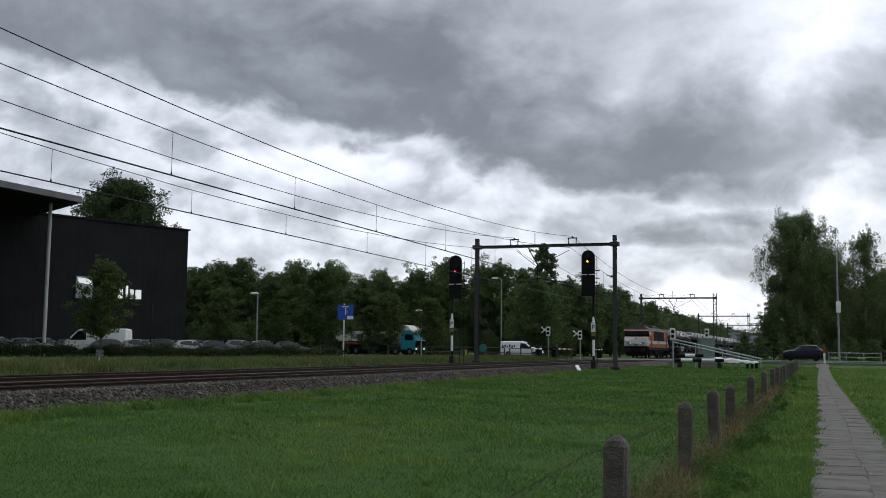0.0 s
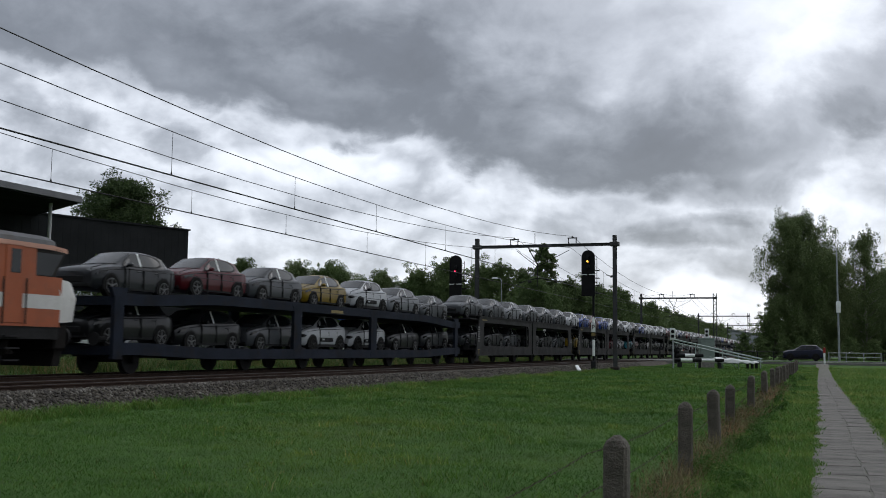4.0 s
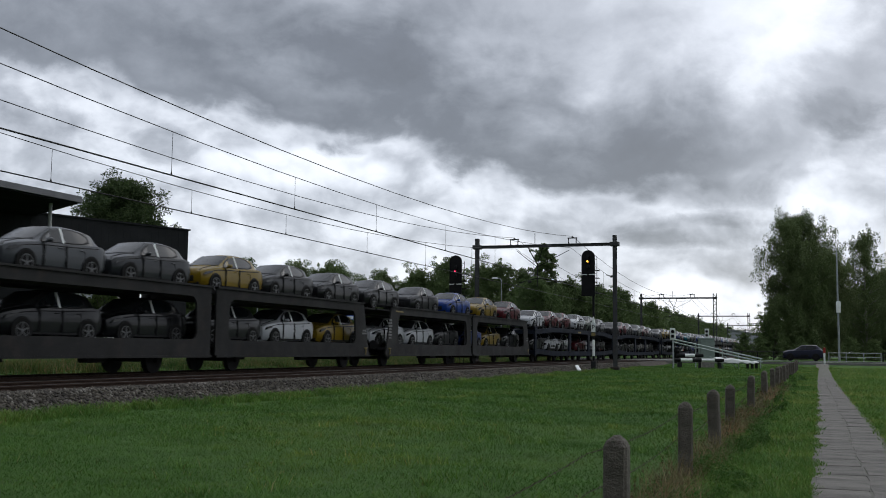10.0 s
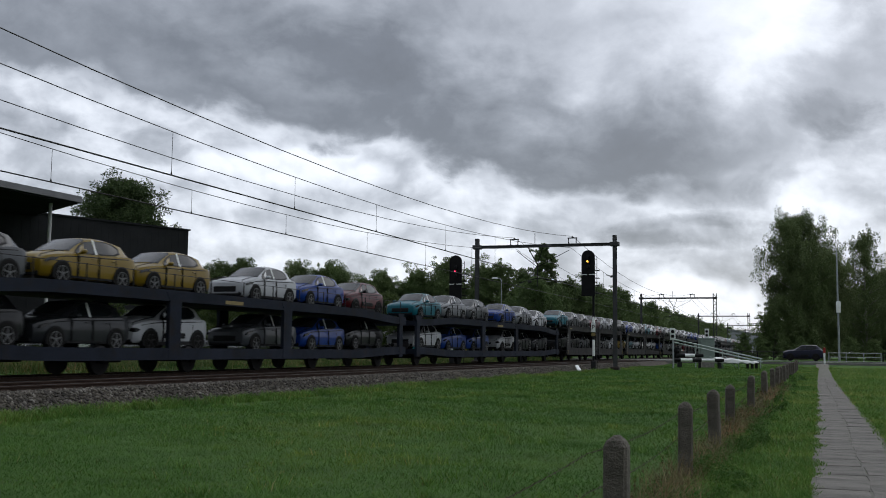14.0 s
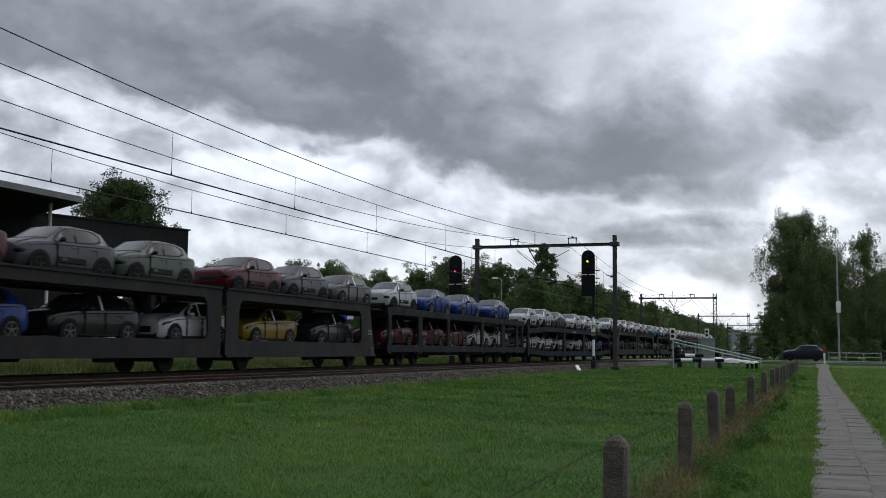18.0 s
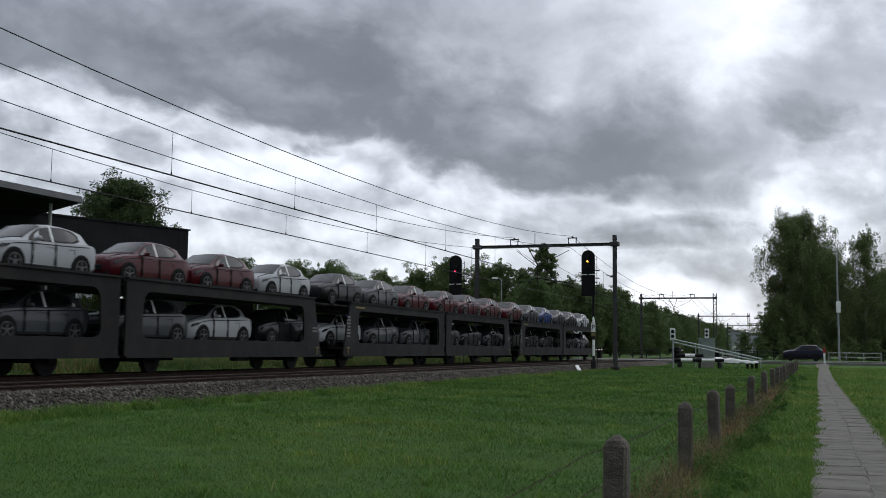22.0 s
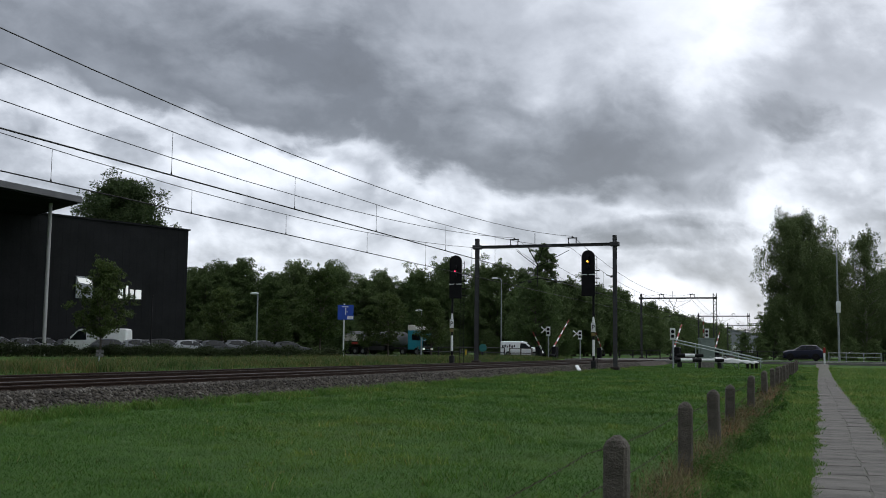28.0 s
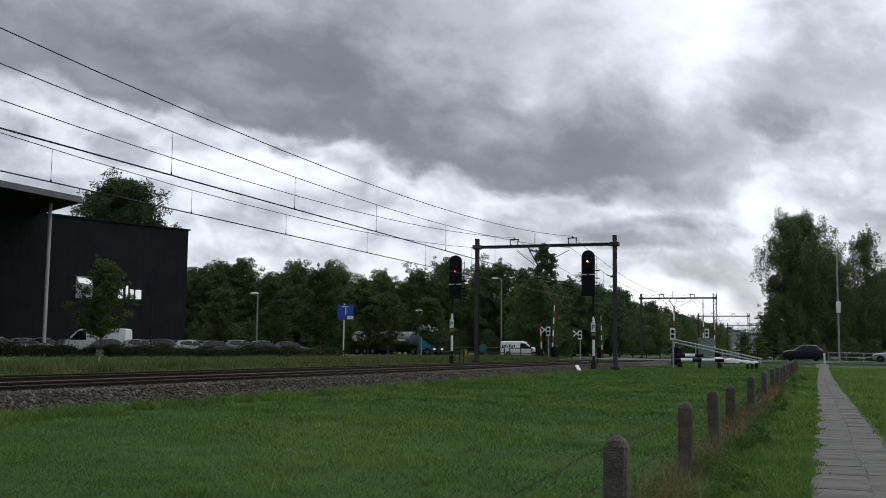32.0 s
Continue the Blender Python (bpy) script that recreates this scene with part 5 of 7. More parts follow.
        for s in (-1, 1):
            rod(p, (s * 0.05, knee[1], knee[2]), (s * 0.42, y - 0.25, top - 0.1), 0.03, 6)
            rod(p, (s * 0.42, y - 0.3, top - 0.1), (s * 0.42, y + 0.25, top - 0.1), 0.03, 6)
        for dy in (-0.3, 0.25):
            rod(p, (-0.62, y + dy, top - 0.03), (0.62, y + dy, top - 0.03), 0.035, 6)
            for s in (-1, 1):
                rod(p, (s * 0.62, y + dy, top - 0.03), (s * 0.86, y + dy, top - 0.24), 0.025, 6)
        part("pantograph", p, M["steel_dark"], e, "raised pantograph" if up else "folded pantograph")
    # bogies
    for y in (3.4, 13.1):
        bm = bmesh.new()
        for s in (-1, 1):
            prism(bm, [(y - 2.1, 0.62), (y - 1.7, 0.88), (y + 1.7, 0.88), (y + 2.1, 0.62), (y + 1.0, 0.5), (y + 0.6, 0.36), (y - 0.6, 0.36), (y - 1.0, 0.5)], s * 0.98, s * 1.14)
            for d in (-1.4, 1.4):
                box(bm, (s * 1.1, y + d, 0.62), (0.2, 0.36, 0.36), bevel=0.04)
                rod(bm, (s * 1.1, y + d + 0.35, 0.6), (s * 1.1, y + d + 0.35, 0.95), 0.1, 8)
                rod(bm, (s * 1.1, y + d - 0.35, 0.6), (s * 1.1, y + d - 0.35, 0.95), 0.1, 8)
            rod(bm, (s * 1.12, y - 0.5, 0.75), (s * 1.12, y + 0.5, 0.6), 0.06, 8)
        box(bm, (0, y, 0.75), (1.5, 2.2, 0.4))
        part("bogie_frame", bm, M["loco_under"], e)
        for d in (-1.4, 1.4):
            bm = bmesh.new()
            axle(bm, 0, 0.6, 0.6)
            part("wheelset", bm, M["steel_dark"], e, at=pose(0, y + d, 0))
    bm = bmesh.new()
    for y, k in ((6.9, 1.1), (8.3, 1.2), (9.7, 1.0)):
        box(bm, (0, y, 0.68), (2.5, k, 0.6), bevel=0.05)
    part("equipment_boxes", bm, M["loco_under"], e)
    return e


M["loco_orange"] = surface("loco_orange", (0.31, 0.066, 0.012), (0.25, 0.053, 0.011), 0.8, 30, 0.5, 0, 0.05, 0.06, dirt=(0.2, 0.055, 0.018))
M["loco_white"] = surface("loco_white", (0.54, 0.53, 0.50), (0.44, 0.43, 0.40), 1.0, 30, 0.45, 0, 0.05, 0.06, dirt=(0.36, 0.34, 0.30))
M["loco_pink"] = surface("loco_salmon", (0.5, 0.26, 0.18), (0.4, 0.2, 0.14), 1.0, 30, 0.5, 0, 0.05, 0.06)
M["loco_grey"] = surface("loco_dark_grey", (0.018, 0.018, 0.0185), (0.012, 0.0115, 0.011), 1.0, 30, 0.7, 0, 0.1, spec=0.15)
M["loco_under"] = surface("loco_running_gear", (0.009, 0.0085, 0.008), (0.013, 0.011, 0.0095), 2.0, 30, 0.85, 0.0, 0.2, spec=0.1)
M["loco_roof"] = surface("loco_roof_grey", (0.075, 0.077, 0.08), (0.05, 0.05, 0.05), 1.0, 20, 0.7, 0.1, 0.15, dirt=(0.07, 0.055, 0.045))
M["loco_grille"] = surface("loco_grille", (0.019, 0.017, 0.015), (0.014, 0.0125, 0.0115), 1.5, 30, 0.75, 0.0, 0.1, spec=0.15)


# ---- trees and shrubs ----
def tree_meshes(seed, h, spread, base, leaf, count, trunk_r, droop=0.0, top_heavy=0.5, limbs=34, puff=1.0):
    """A tapered trunk with limbs, and a crown of many small leaf clumps with gaps and an uneven outline."""
    rng = np.random.default_rng(seed)
    bm = bmesh.new()
    lean = rng.normal(0, 0.012, 2)
    pts = [Vector((lean[0] * z, lean[1] * z, z)) for z in np.linspace(-0.3, h * 0.86, 6)]
    for i in range(5):
        rod(bm, pts[i], pts[i + 1], trunk_r * (1 - i * 0.17), 7, trunk_r * (1 - (i + 1) * 0.17))

    def width(f):
        return spread * np.clip(np.sin(np.pi * np.clip(0.10 + 0.88 * f, 0, 1) ** (0.55 + top_heavy * 0.5)), 0.05, 1) ** 0.62

    # twig ends on limbs that leave the trunk at rising heights
    n_l = limbs
    clumps = []
    for k in range(n_l):
        f = (k + rng.random()) / n_l
        z = base + (h - base) * f
        a = k * 2.4 + rng.normal(0, 0.5)
        w = float(width(f)) * rng.uniform(0.72, 1.08)
        end = Vector((math.cos(a) * w, math.sin(a) * w, z + 0.1 * w))
        start = Vector((lean[0] * z, lean[1] * z, max(base * 0.7, z - 0.55 * w)))
        rod(bm, start, start.lerp(end, 0.8), trunk_r * 0.32 * (1.15 - f), 5, 0.025)
        for q in range(12 if droop else 9):
            t = 0.25 + 0.8 * rng.random()
            c = start.lerp(end, t) + Vector(rng.normal(0, 0.13, 3)) * spread * (0.6 + 0.5 * t)
            clumps.append((*c, spread * puff * rng.uniform(0.09, 0.2)))
    for q in range(14):
        clumps.append((rng.normal(0, 0.1) * spread, rng.normal(0, 0.1) * spread, h * rng.uniform(0.86, 1.0), spread * rng.uniform(0.07, 0.13)))
    C = np.array(clumps)
    weight = C[:, 3] ** 2
    pick = rng.choice(len(C), count, p=weight / weight.sum())
    v = rng.normal(0, 1, (count, 3))
    v /= np.linalg.norm(v, axis=1)[:, None]
    v *= (rng.random(count) ** 0.4)[:, None] * C[pick, 3][:, None] * np.array([1.1, 1.1, 0.75])
    if droop:
        v[:, 2] -= droop * rng.random(count) ** 1.5 * spread * 0.55
        v[:, :2] *= 0.8
    P = C[pick, :3] + v
    P = P[P[:, 2] > base * 0.4]
    n = len(P)
    size = leaf * rng.uniform(0.5, 1.3, n)
    u = rng.normal(0, 1, (n, 3))
    if droop:
        u[:, 2] *= 2.2
    u /= np.linalg.norm(u, axis=1)[:, None]
    w = np.cross(u, rng.normal(0, 1, (n, 3)))
    w /= np.linalg.norm(w, axis=1)[:, None]
    u, w = u * size[:, None], w * (size * (0.4 if droop else 0.6))[:, None]
    verts = np.stack([P - u, P + w * 0.9, P + u, P - w], 1).reshape(-1, 3)
    faces = np.arange(4 * n).reshape(-1, 4)
    return bm, verts, faces


TREES = {}


def tree_kind(key, seed, h, spread, base, leaf, count, trunk_r, mat, bark, label, droop=0.0, top_heavy=0.5, name="tree", limbs=34, puff=1.0):
    bm, v, f = tree_meshes(seed, h, spread, base, leaf, count, trunk_r, droop, top_heavy, limbs, puff)
    t = thing(name, pose(0, 0, -200), label, "tree", "trees beside the railway")
    part("trunk", bm, bark, t)
    c = new("crown", mesh_from_arrays("crown", v, f, mat))
    c.parent = t
    TREES[key] = [t, False]


def plant(key, x, y, scale=1.0, turn=0.0, z=None, label=""):
    t, used = TREES[key]
    z = ground_z(x, y) if z is None else z
    m = pose(x, y, z - 0.05, 0, 0, turn)
    if not used:
        TREES[key][1] = True
    else:
        t = copy_thing(t, m)
    t.scale = (scale, scale, scale)
    t.matrix_basis = m @ Matrix.Diagonal((scale, scale, scale, 1))
    if label:
        tagged(t, label)
    return t


def build_trees():
    leafy = "dense dark green deciduous tree in full leaf"
    for k in range(4):
        tree_kind("wood%d" % k, 11 + k, 12.0, 4.6, 1.2, 0.115, 46000, 0.28, M["leaf"], M["bark"], leafy, top_heavy=0.4, limbs=64, puff=0.8)
        tree_kind("far%d" % k, 81 + k, 12.0, 4.6, 1.2, 0.17, 16000, 0.28, M["leaf"], M["bark"], leafy, top_heavy=0.4, limbs=50, puff=0.9)
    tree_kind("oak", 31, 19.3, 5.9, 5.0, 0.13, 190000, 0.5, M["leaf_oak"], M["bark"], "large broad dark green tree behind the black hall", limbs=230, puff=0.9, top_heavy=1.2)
    tree_kind("birch", 41, 19.6, 5.0, 1.6, 0.125, 170000, 0.3, M["leaf_birch"], M["birch_bark"], "tall drooping birch with hanging twigs beside the road", 0.45, 2.4, limbs=130, puff=0.85)
    tree_kind("thin_birch", 43, 20.0, 4.2, 2.5, 0.125, 48000, 0.22, M["leaf_birch"], M["birch_bark"], "airy birch with thin drooping twigs beside the road", 0.5, 0.9, limbs=70, puff=0.62)
    tree_kind("poplar", 51, 18.0, 3.6, 2.5, 0.18, 24000, 0.26, M["leaf"], M["bark"], "slender upright tree with a ragged top", 0.0, 0.1)
    for k in range(2):
        tree_kind("young%d" % k, 61 + k, 6.2, 1.9, 1.8, 0.085, 11000, 0.08, M["leaf_pale"], M["bark"], "young slender tree with pale green leaves")
    rng = random.Random(8)
    # wood behind the car park and the service road
    for i in range(34):
        f = i / 33
        x = -104 + 72 * f + rng.uniform(-2, 2)
        y = 116 + 34 * f + rng.uniform(-3, 5)
        if f < 0.12:
            y += 10
        top = 12.6 + 2.2 * math.sin(f * 17) * (0.6 + 0.4 * math.sin(f * 41)) - (1.8 if 0.38 < f < 0.6 else 0)
        plant("wood%d" % (i % 4), x, y, (0.84 if f > 0.74 else 1.04) * top / 12.0 * rng.uniform(0.92, 1.06), rng.uniform(0, 360), FAR_SIDE_Z)
    for i in range(30):
        f = i / 29
        x = -118 + 88 * f + rng.uniform(-2, 2)
        plant("far%d" % (i % 4), x, 132 + 34 * f + rng.uniform(-3, 5), rng.uniform(0.8, 0.94), rng.uniform(0, 360), FAR_SIDE_Z)
    # row along the far side of the line, beyond the road
    for i in range(46):
        y = 124 + 9.0 * i
        x = -33.5 + rng.uniform(-1.5, 1.2)
        plant(("wood%d" if i < 11 else "far%d") % (i % 4), x - 1.5 * (i % 2), y, rng.uniform(0.78, 0.95), rng.uniform(0, 360), 0.4)
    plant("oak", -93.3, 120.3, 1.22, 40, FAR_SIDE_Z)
    plant("birch", -2.1, 146, 0.99, 20)
    plant("thin_birch", 6.6, 156, 0.9, 150)
    plant("thin_birch", 12.5, 160, 0.86, 250)
    plant("thin_birch", 17.5, 163, 0.78, 20)
    plant("birch", 1.5, 152, 0.78, 310)
    for i, (x, y, s) in enumerate([(19, 160, 0.8), (25, 168, 0.9), (-6.5, 176, 0.62), (-8.5, 215, 0.55), (-10, 270, 0.55), (30, 172, 0.9), (10, 176, 0.9), (3.5, 170, 0.7), (7.5, 166, 0.75), (14.5, 170, 0.8), (21, 172, 0.85), (-0.5, 168, 0.66)]):
        plant("wood%d" % (i % 4), x, y, s * 1.25, 50 * i)
    # undergrowth that closes the foot of the woods
    for i in range(44):
        f = i / 43
        plant("far%d" % (i % 4), -108 + 76 * f + rng.uniform(-1.5, 1.5), 108 + 33 * f + rng.uniform(-2, 3), rng.uniform(0.24, 0.4), rng.uniform(0, 360), FAR_SIDE_Z - 0.4, "dense dark green undergrowth shrub at the wood's edge")
    for i in range(20):
        plant("far%d" % (i % 4), -9 + 2.6 * i + rng.uniform(-0.8, 0.8), 136 + 0.5 * i + rng.uniform(-2, 2), rng.uniform(0.2, 0.34), rng.uniform(0, 360), 0.0, "dense dark green undergrowth shrub at the wood's edge")
    plant("poplar", -37.6, 146, 0.9, 0, 0.4)
    # young trees along the service road
    for i, (px, py, s) in enumerate([(-49.3, 62, 1.12), (-51.8, 82.2, 1.0), (-48.1, 85.7, 0.85), (-40.7, 90.5, 0.78), (-38.9, 91.2, 0.97), (-35.5, 94, 0.93), (-47.8, 94.3, 1.4)]):
        plant("young%d" % (i % 2), px, py, s, 70 * i, FAR_SIDE_Z)


def build_hedge():
    rng = np.random.default_rng(21)
    n = 40000
    t = rng.random(n) * 0.8
    x = -60 + 26.0 * t + rng.normal(0, 0.3, n)
    y = 46 + 44 * t + rng.normal(0, 0.3, n)
    z = FAR_SIDE_Z + (0.76 + 0.12 * np.sin(t * 31) + 0.12 * np.sin(t * 83) + 0.12 * np.sin(t * 171 + 1)) * rng.random(n) ** 0.7 + 0.22 * np.abs(rng.normal(0, 1, n)) * (rng.random(n) < 0.12)
    P = np.stack([x, y, z], 1)
    size = rng.uniform(0.035, 0.09, n)
    u = rng.normal(0, 1, (n, 3))
    u[:, 2] *= 1.8
    u /= np.linalg.norm(u, axis=1)[:, None]
    w = np.cross(u, rng.normal(0, 1, (n, 3)))
    w /= np.linalg.norm(w, axis=1)[:, None]
    u, w = u * size[:, None], w * size[:, None] * 0.7
    verts = np.stack([P - u, P + w, P + u, P - w], 1).reshape(-1, 3)
    h = thing("hedge", pose(0, 0, 0), "low dark clipped hedge along the car park", "hedge")
    o = new("foliage", mesh_from_arrays("foliage", verts, np.arange(4 * n).reshape(-1, 4), M["hedge"]))
    o.parent = h
    bm = bmesh.new()
    for i in range(40):
        f = 0.8 * i / 39
        rod(bm, (-60 + 26 * f, 46 + 44 * f, FAR_SIDE_Z - 0.1), (-60 + 26 * f + 0.1, 46 + 44 * f, FAR_SIDE_Z + 0.66), 0.03, 5)
    part("stems", bm, M["bark"], h)


def scatter_blades(name, x, y, z, height, width, mat, label, seed, lean=0.35):
    """Grass blades: a bent pair of quads each."""
    rng = np.random.default_rng(seed)
    n = len(x)
    a = rng.uniform(0, 6.283, n)
    h = height * rng.uniform(0.5, 1.25, n)
    w = width * rng.uniform(0.7, 1.3, n)
    d = np.stack([np.cos(a), np.sin(a)], 1)
    b = rng.uniform(0, 6.283, n)
    l = np.stack([np.cos(b), np.sin(b)], 1) * (h * lean * rng.uniform(0.3, 1.6, n))[:, None]
    P = np.stack([x, y, z], 1)
    off = np.concatenate([d * w[:, None], np.zeros((n, 1))], 1)
    mid = np.concatenate([l * 0.4, (h * 0.6)[:, None]], 1)
    tip = np.concatenate([l, h[:, None]], 1)
    verts = np.stack([P - off, P + off, P + mid + off * 0.7, P + mid - off * 0.7, P + tip], 1).reshape(-1, 3)
    base = 5 * np.arange(n)[:, None]
    faces = np.concatenate([base + np.array([0, 1, 2]), base + np.array([0, 2, 3]), base + np.array([3, 2, 4])], 0)
    ob = new(name, mesh_from_arrays(name, verts, faces, mat))
    return tagged(ob, label, "grass", kind="stuff")


def build_grass():
    rng = np.random.default_rng(7)
    n = 420000
    # denser towards the camera side of the meadow
    y = 7.0 * (112 / 7.0) ** rng.random(n)
    x = -13.6 + 12.3 * rng.random(n)
    keep = (x > -1.0 * y - 1.0)
    x, y = x[keep], y[keep]
    z = np.array([ground_z(a, b) for a, b in zip(x, y)])
    scale = np.clip(y / 16, 0.75, 2.4)
    scatter_blades("meadow_grass", x, y, z - 0.01, 0.05 * scale ** 0.5, 0.0042 * scale, M["blade"], "short mown green meadow grass", 1, 1.1)
    n = 100000
    y = 8.0 * (100 / 8.0) ** rng.random(n)
    x = np.where(rng.random(n) < 0.5, -1.35 + 1.27 * rng.random(n), 0.9 + 5.6 * rng.random(n) ** 1.5)
    z = np.array([ground_z(a, b) for a, b in zip(x, y)])
    scale = np.clip(y / 16, 0.75, 2.6)
    scatter_blades("verge_grass", x, y, z - 0.01, 0.085 * scale ** 0.4, 0.005 * scale, M["rough_grass"], "rough green verge grass beside the path", 2, 1.0)
    # tufts that creep over the path's edges
    n = 26000
    y = 8.0 * (100 / 8.0) ** rng.random(n)
    side = rng.random(n) < 0.5
    wave = 0.05 * np.sin(y * 2.1) + 0.05 * np.sin(y * 5.3 + 1) + 0.03 * np.sin(y * 11.7)
    x = 0.40 + 0.06 * np.sin(y * 0.09) + np.where(side, -0.57 + wave, 0.57 + 0.8 * wave[::-1]) + rng.normal(0, 0.05, n)
    z = np.array([ground_z(a, b) for a, b in zip(x, y)])
    scale = np.clip(y / 16, 0.75, 2.6)
    scatter_blades("path_edge_grass", x, y, z, 0.075 * scale ** 0.4, 0.007 * scale, M["rough_grass"], "grass tufts creeping over the path's edges", 9, 0.6)
    # coarser tufts scattered over the meadow
    k = 420
    ty = 8.0 * (75 / 8.0) ** rng.random(k)
    tx = -13.2 + 11.4 * rng.random(k)
    per = 45
    r = np.repeat(rng.uniform(0.04, 0.16, k), per)
    x = np.repeat(tx, per) + rng.normal(0, 1, k * per) * r
    y = np.repeat(ty, per) + rng.normal(0, 1, k * per) * r
    z = np.array([ground_z(a, b) for a, b in zip(x, y)])
    scatter_blades("meadow_tufts", x, y, z - 0.01, np.repeat(rng.uniform(0.06, 0.15, k), per), 0.005 * np.clip(y / 16, 0.8, 2.4), M["rough_grass"], "coarse darker grass tufts in the meadow", 11, 0.9)
    # dry stalks round the fence
    n = 5200
    y = 6.0 * (40 / 6.0) ** rng.random(n)
    x = -1.40 + rng.normal(0, 0.12, n) + np.where(np.sin(y * 1.9) > -0.2, 0.03, 0.18)
    clump = (np.sin(y * 3.1) + np.sin(y * 7.7 + 1)) > -0.3
    x, y = x[clump], y[clump]
    z = np.array([ground_z(a, b) for a, b in zip(x, y)])
    scatter_blades("dry_fence_grass", x, y, z - 0.01, 0.30, 0.0028 * np.clip(y / 12, 1, 3), M["straw"], "tall dry brownish grass along the fence", 3, 0.8)
    # rough bank beyond the tracks
    n = 120000
    y = 14 + 110 * rng.random(n)
    x = -24.0 - 14.0 * rng.random(n) ** 1.4
    z = np.array([ground_z(a, b) for a, b in zip(x, y)])
    keep = y < 108
    tall = 0.34 * (0.55 + 0.45 * np.sin(x * 1.1 + y * 0.6) * np.sin(y * 0.9 + 2) + 0.35 * np.sin(y * 2.3 + x))
    tall = np.clip(tall, 0.12, 0.6)
    scatter_blades("bank_grass", x[keep], y[keep], z[keep] - 0.02, tall[keep], 0.014, M["bank_blade"], "tall rough grass on the bank beyond the tracks", 4, 0.5)
    # clumps of seeding grass along the bank's crest
    k = 900
    ty = 16 + 88 * rng.random(k)
    tx = -24.8 - 9.0 * rng.random(k) ** 1.3
    per = 50
    r = np.repeat(rng.uniform(0.15, 0.5, k), per)
    x = np.repeat(tx, per) + rng.normal(0, 1, k * per) * r
    y = np.repeat(ty, per) + rng.normal(0, 1, k * per) * r * 1.6
    z = np.array([ground_z(a, b) for a, b in zip(x, y)])
    scatter_blades("bank_tufts", x, y, z - 0.02, np.repeat(rng.uniform(0.18, 0.5, k), per), 0.008, M["bank_tuft"], "tall seeding grass clumps on the bank", 14, 0.6)
    # leafy weeds in low mounds between fence and path, and nettles round the posts
    k = 150
    ty = 8.2 * (60 / 8.2) ** rng.random(k)
    tx = -1.08 + rng.normal(0, 0.17, k) + 0.12 * np.sin(ty * 1.3)
    tall = rng.uniform(0.10, 0.30, k) * (0.55 + 0.45 * np.sin(ty * 0.9 + 0.6) ** 2)
    leaf_mounds("fence_weeds", tx, ty, tall, 400, 0.013, M["weed_leaf"], "leafy dark green weeds beside the fence", rng)
    k = 46
    ty = 6.5 * (46 / 6.5) ** rng.random(k)
    leaf_mounds("fence_brambles", -1.40 + rng.normal(0, 0.10, k), ty, rng.uniform(0.18, 0.42, k), 130, 0.014, M["bramble"], "brown-green bramble and withered weeds along the fence", rng)
    # soil and weeds at the ballast's foot: withered stalks, then ragged green clumps
    n = 15000
    y = 12.0 * (85 / 12.0) ** rng.random(n)
    x = -13.62 + rng.normal(0, 0.16, n)
    z = np.array([ground_z(a, b) for a, b in zip(x, y)])
    scatter_blades("ballast_weeds", x, y, np.maximum(z, 0.02), 0.07, 0.008, M["withered"], "thin withered weeds at the foot of the ballast", 5, 0.9)
    k = 520
    ty = 12.0 * (85 / 12.0) ** rng.random(k)
    tx = -13.28 + rng.normal(0, 0.16, k) - 0.10 * np.sin(ty * 0.8)
    per = 60
    r = np.repeat(rng.uniform(0.06, 0.2, k), per)
    x = np.repeat(tx, per) + rng.normal(0, 1, k * per) * r
    y = np.repeat(ty, per) + rng.normal(0, 1, k * per) * r
    z = np.array([ground_z(a, b) for a, b in zip(x, y)])
    scatter_blades("ballast_foot_grass", x, y, np.maximum(z, 0.01), np.repeat(rng.uniform(0.07, 0.2, k), per), 0.007, M["rough_grass"], "ragged green grass clumps at the ballast's foot", 12, 0.8)


def leaf_mounds(name, cx, cy, tall, per, leaf, mat, label, rng):
    """Low mounds of small broad leaves."""
    n = len(cx) * per
    c = np.repeat(np.stack([cx, cy], 1), per, 0)
    h = np.repeat(tall, per)
    v = rng.normal(0, 1, (n, 3))
    v /= np.linalg.norm(v, axis=1)[:, None]
    v *= (rng.random(n) ** 0.35)[:, None]
    ground = np.array([ground_z(a, b) for a, b in c])
    P = np.stack([c[:, 0] + v[:, 0] * h * 0.85, c[:, 1] + v[:, 1] * h * 1.1, ground + np.abs(v[:, 2]) * h + 0.01], 1)
    size = leaf * rng.uniform(0.5, 1.4, n) * np.clip(P[:, 1] / 14, 0.8, 2.2)
    u = rng.normal(0, 1, (n, 3))
    u /= np.linalg.norm(u, axis=1)[:, None]
    w = np.cross(u, rng.normal(0, 1, (n, 3)) + np.array([0, 0, 1.0]))
    w /= np.linalg.norm(w, axis=1)[:, None]
    u, w = u * size[:, None], w * size[:, None] * 0.6
    verts = np.stack([P - u, P + w, P + u, P - w], 1).reshape(-1, 3)
    ob = new(name, mesh_from_arrays(name, verts, np.arange(4 * n).reshape(-1, 4), mat))
    return tagged(ob, label, "weeds", kind="stuff")


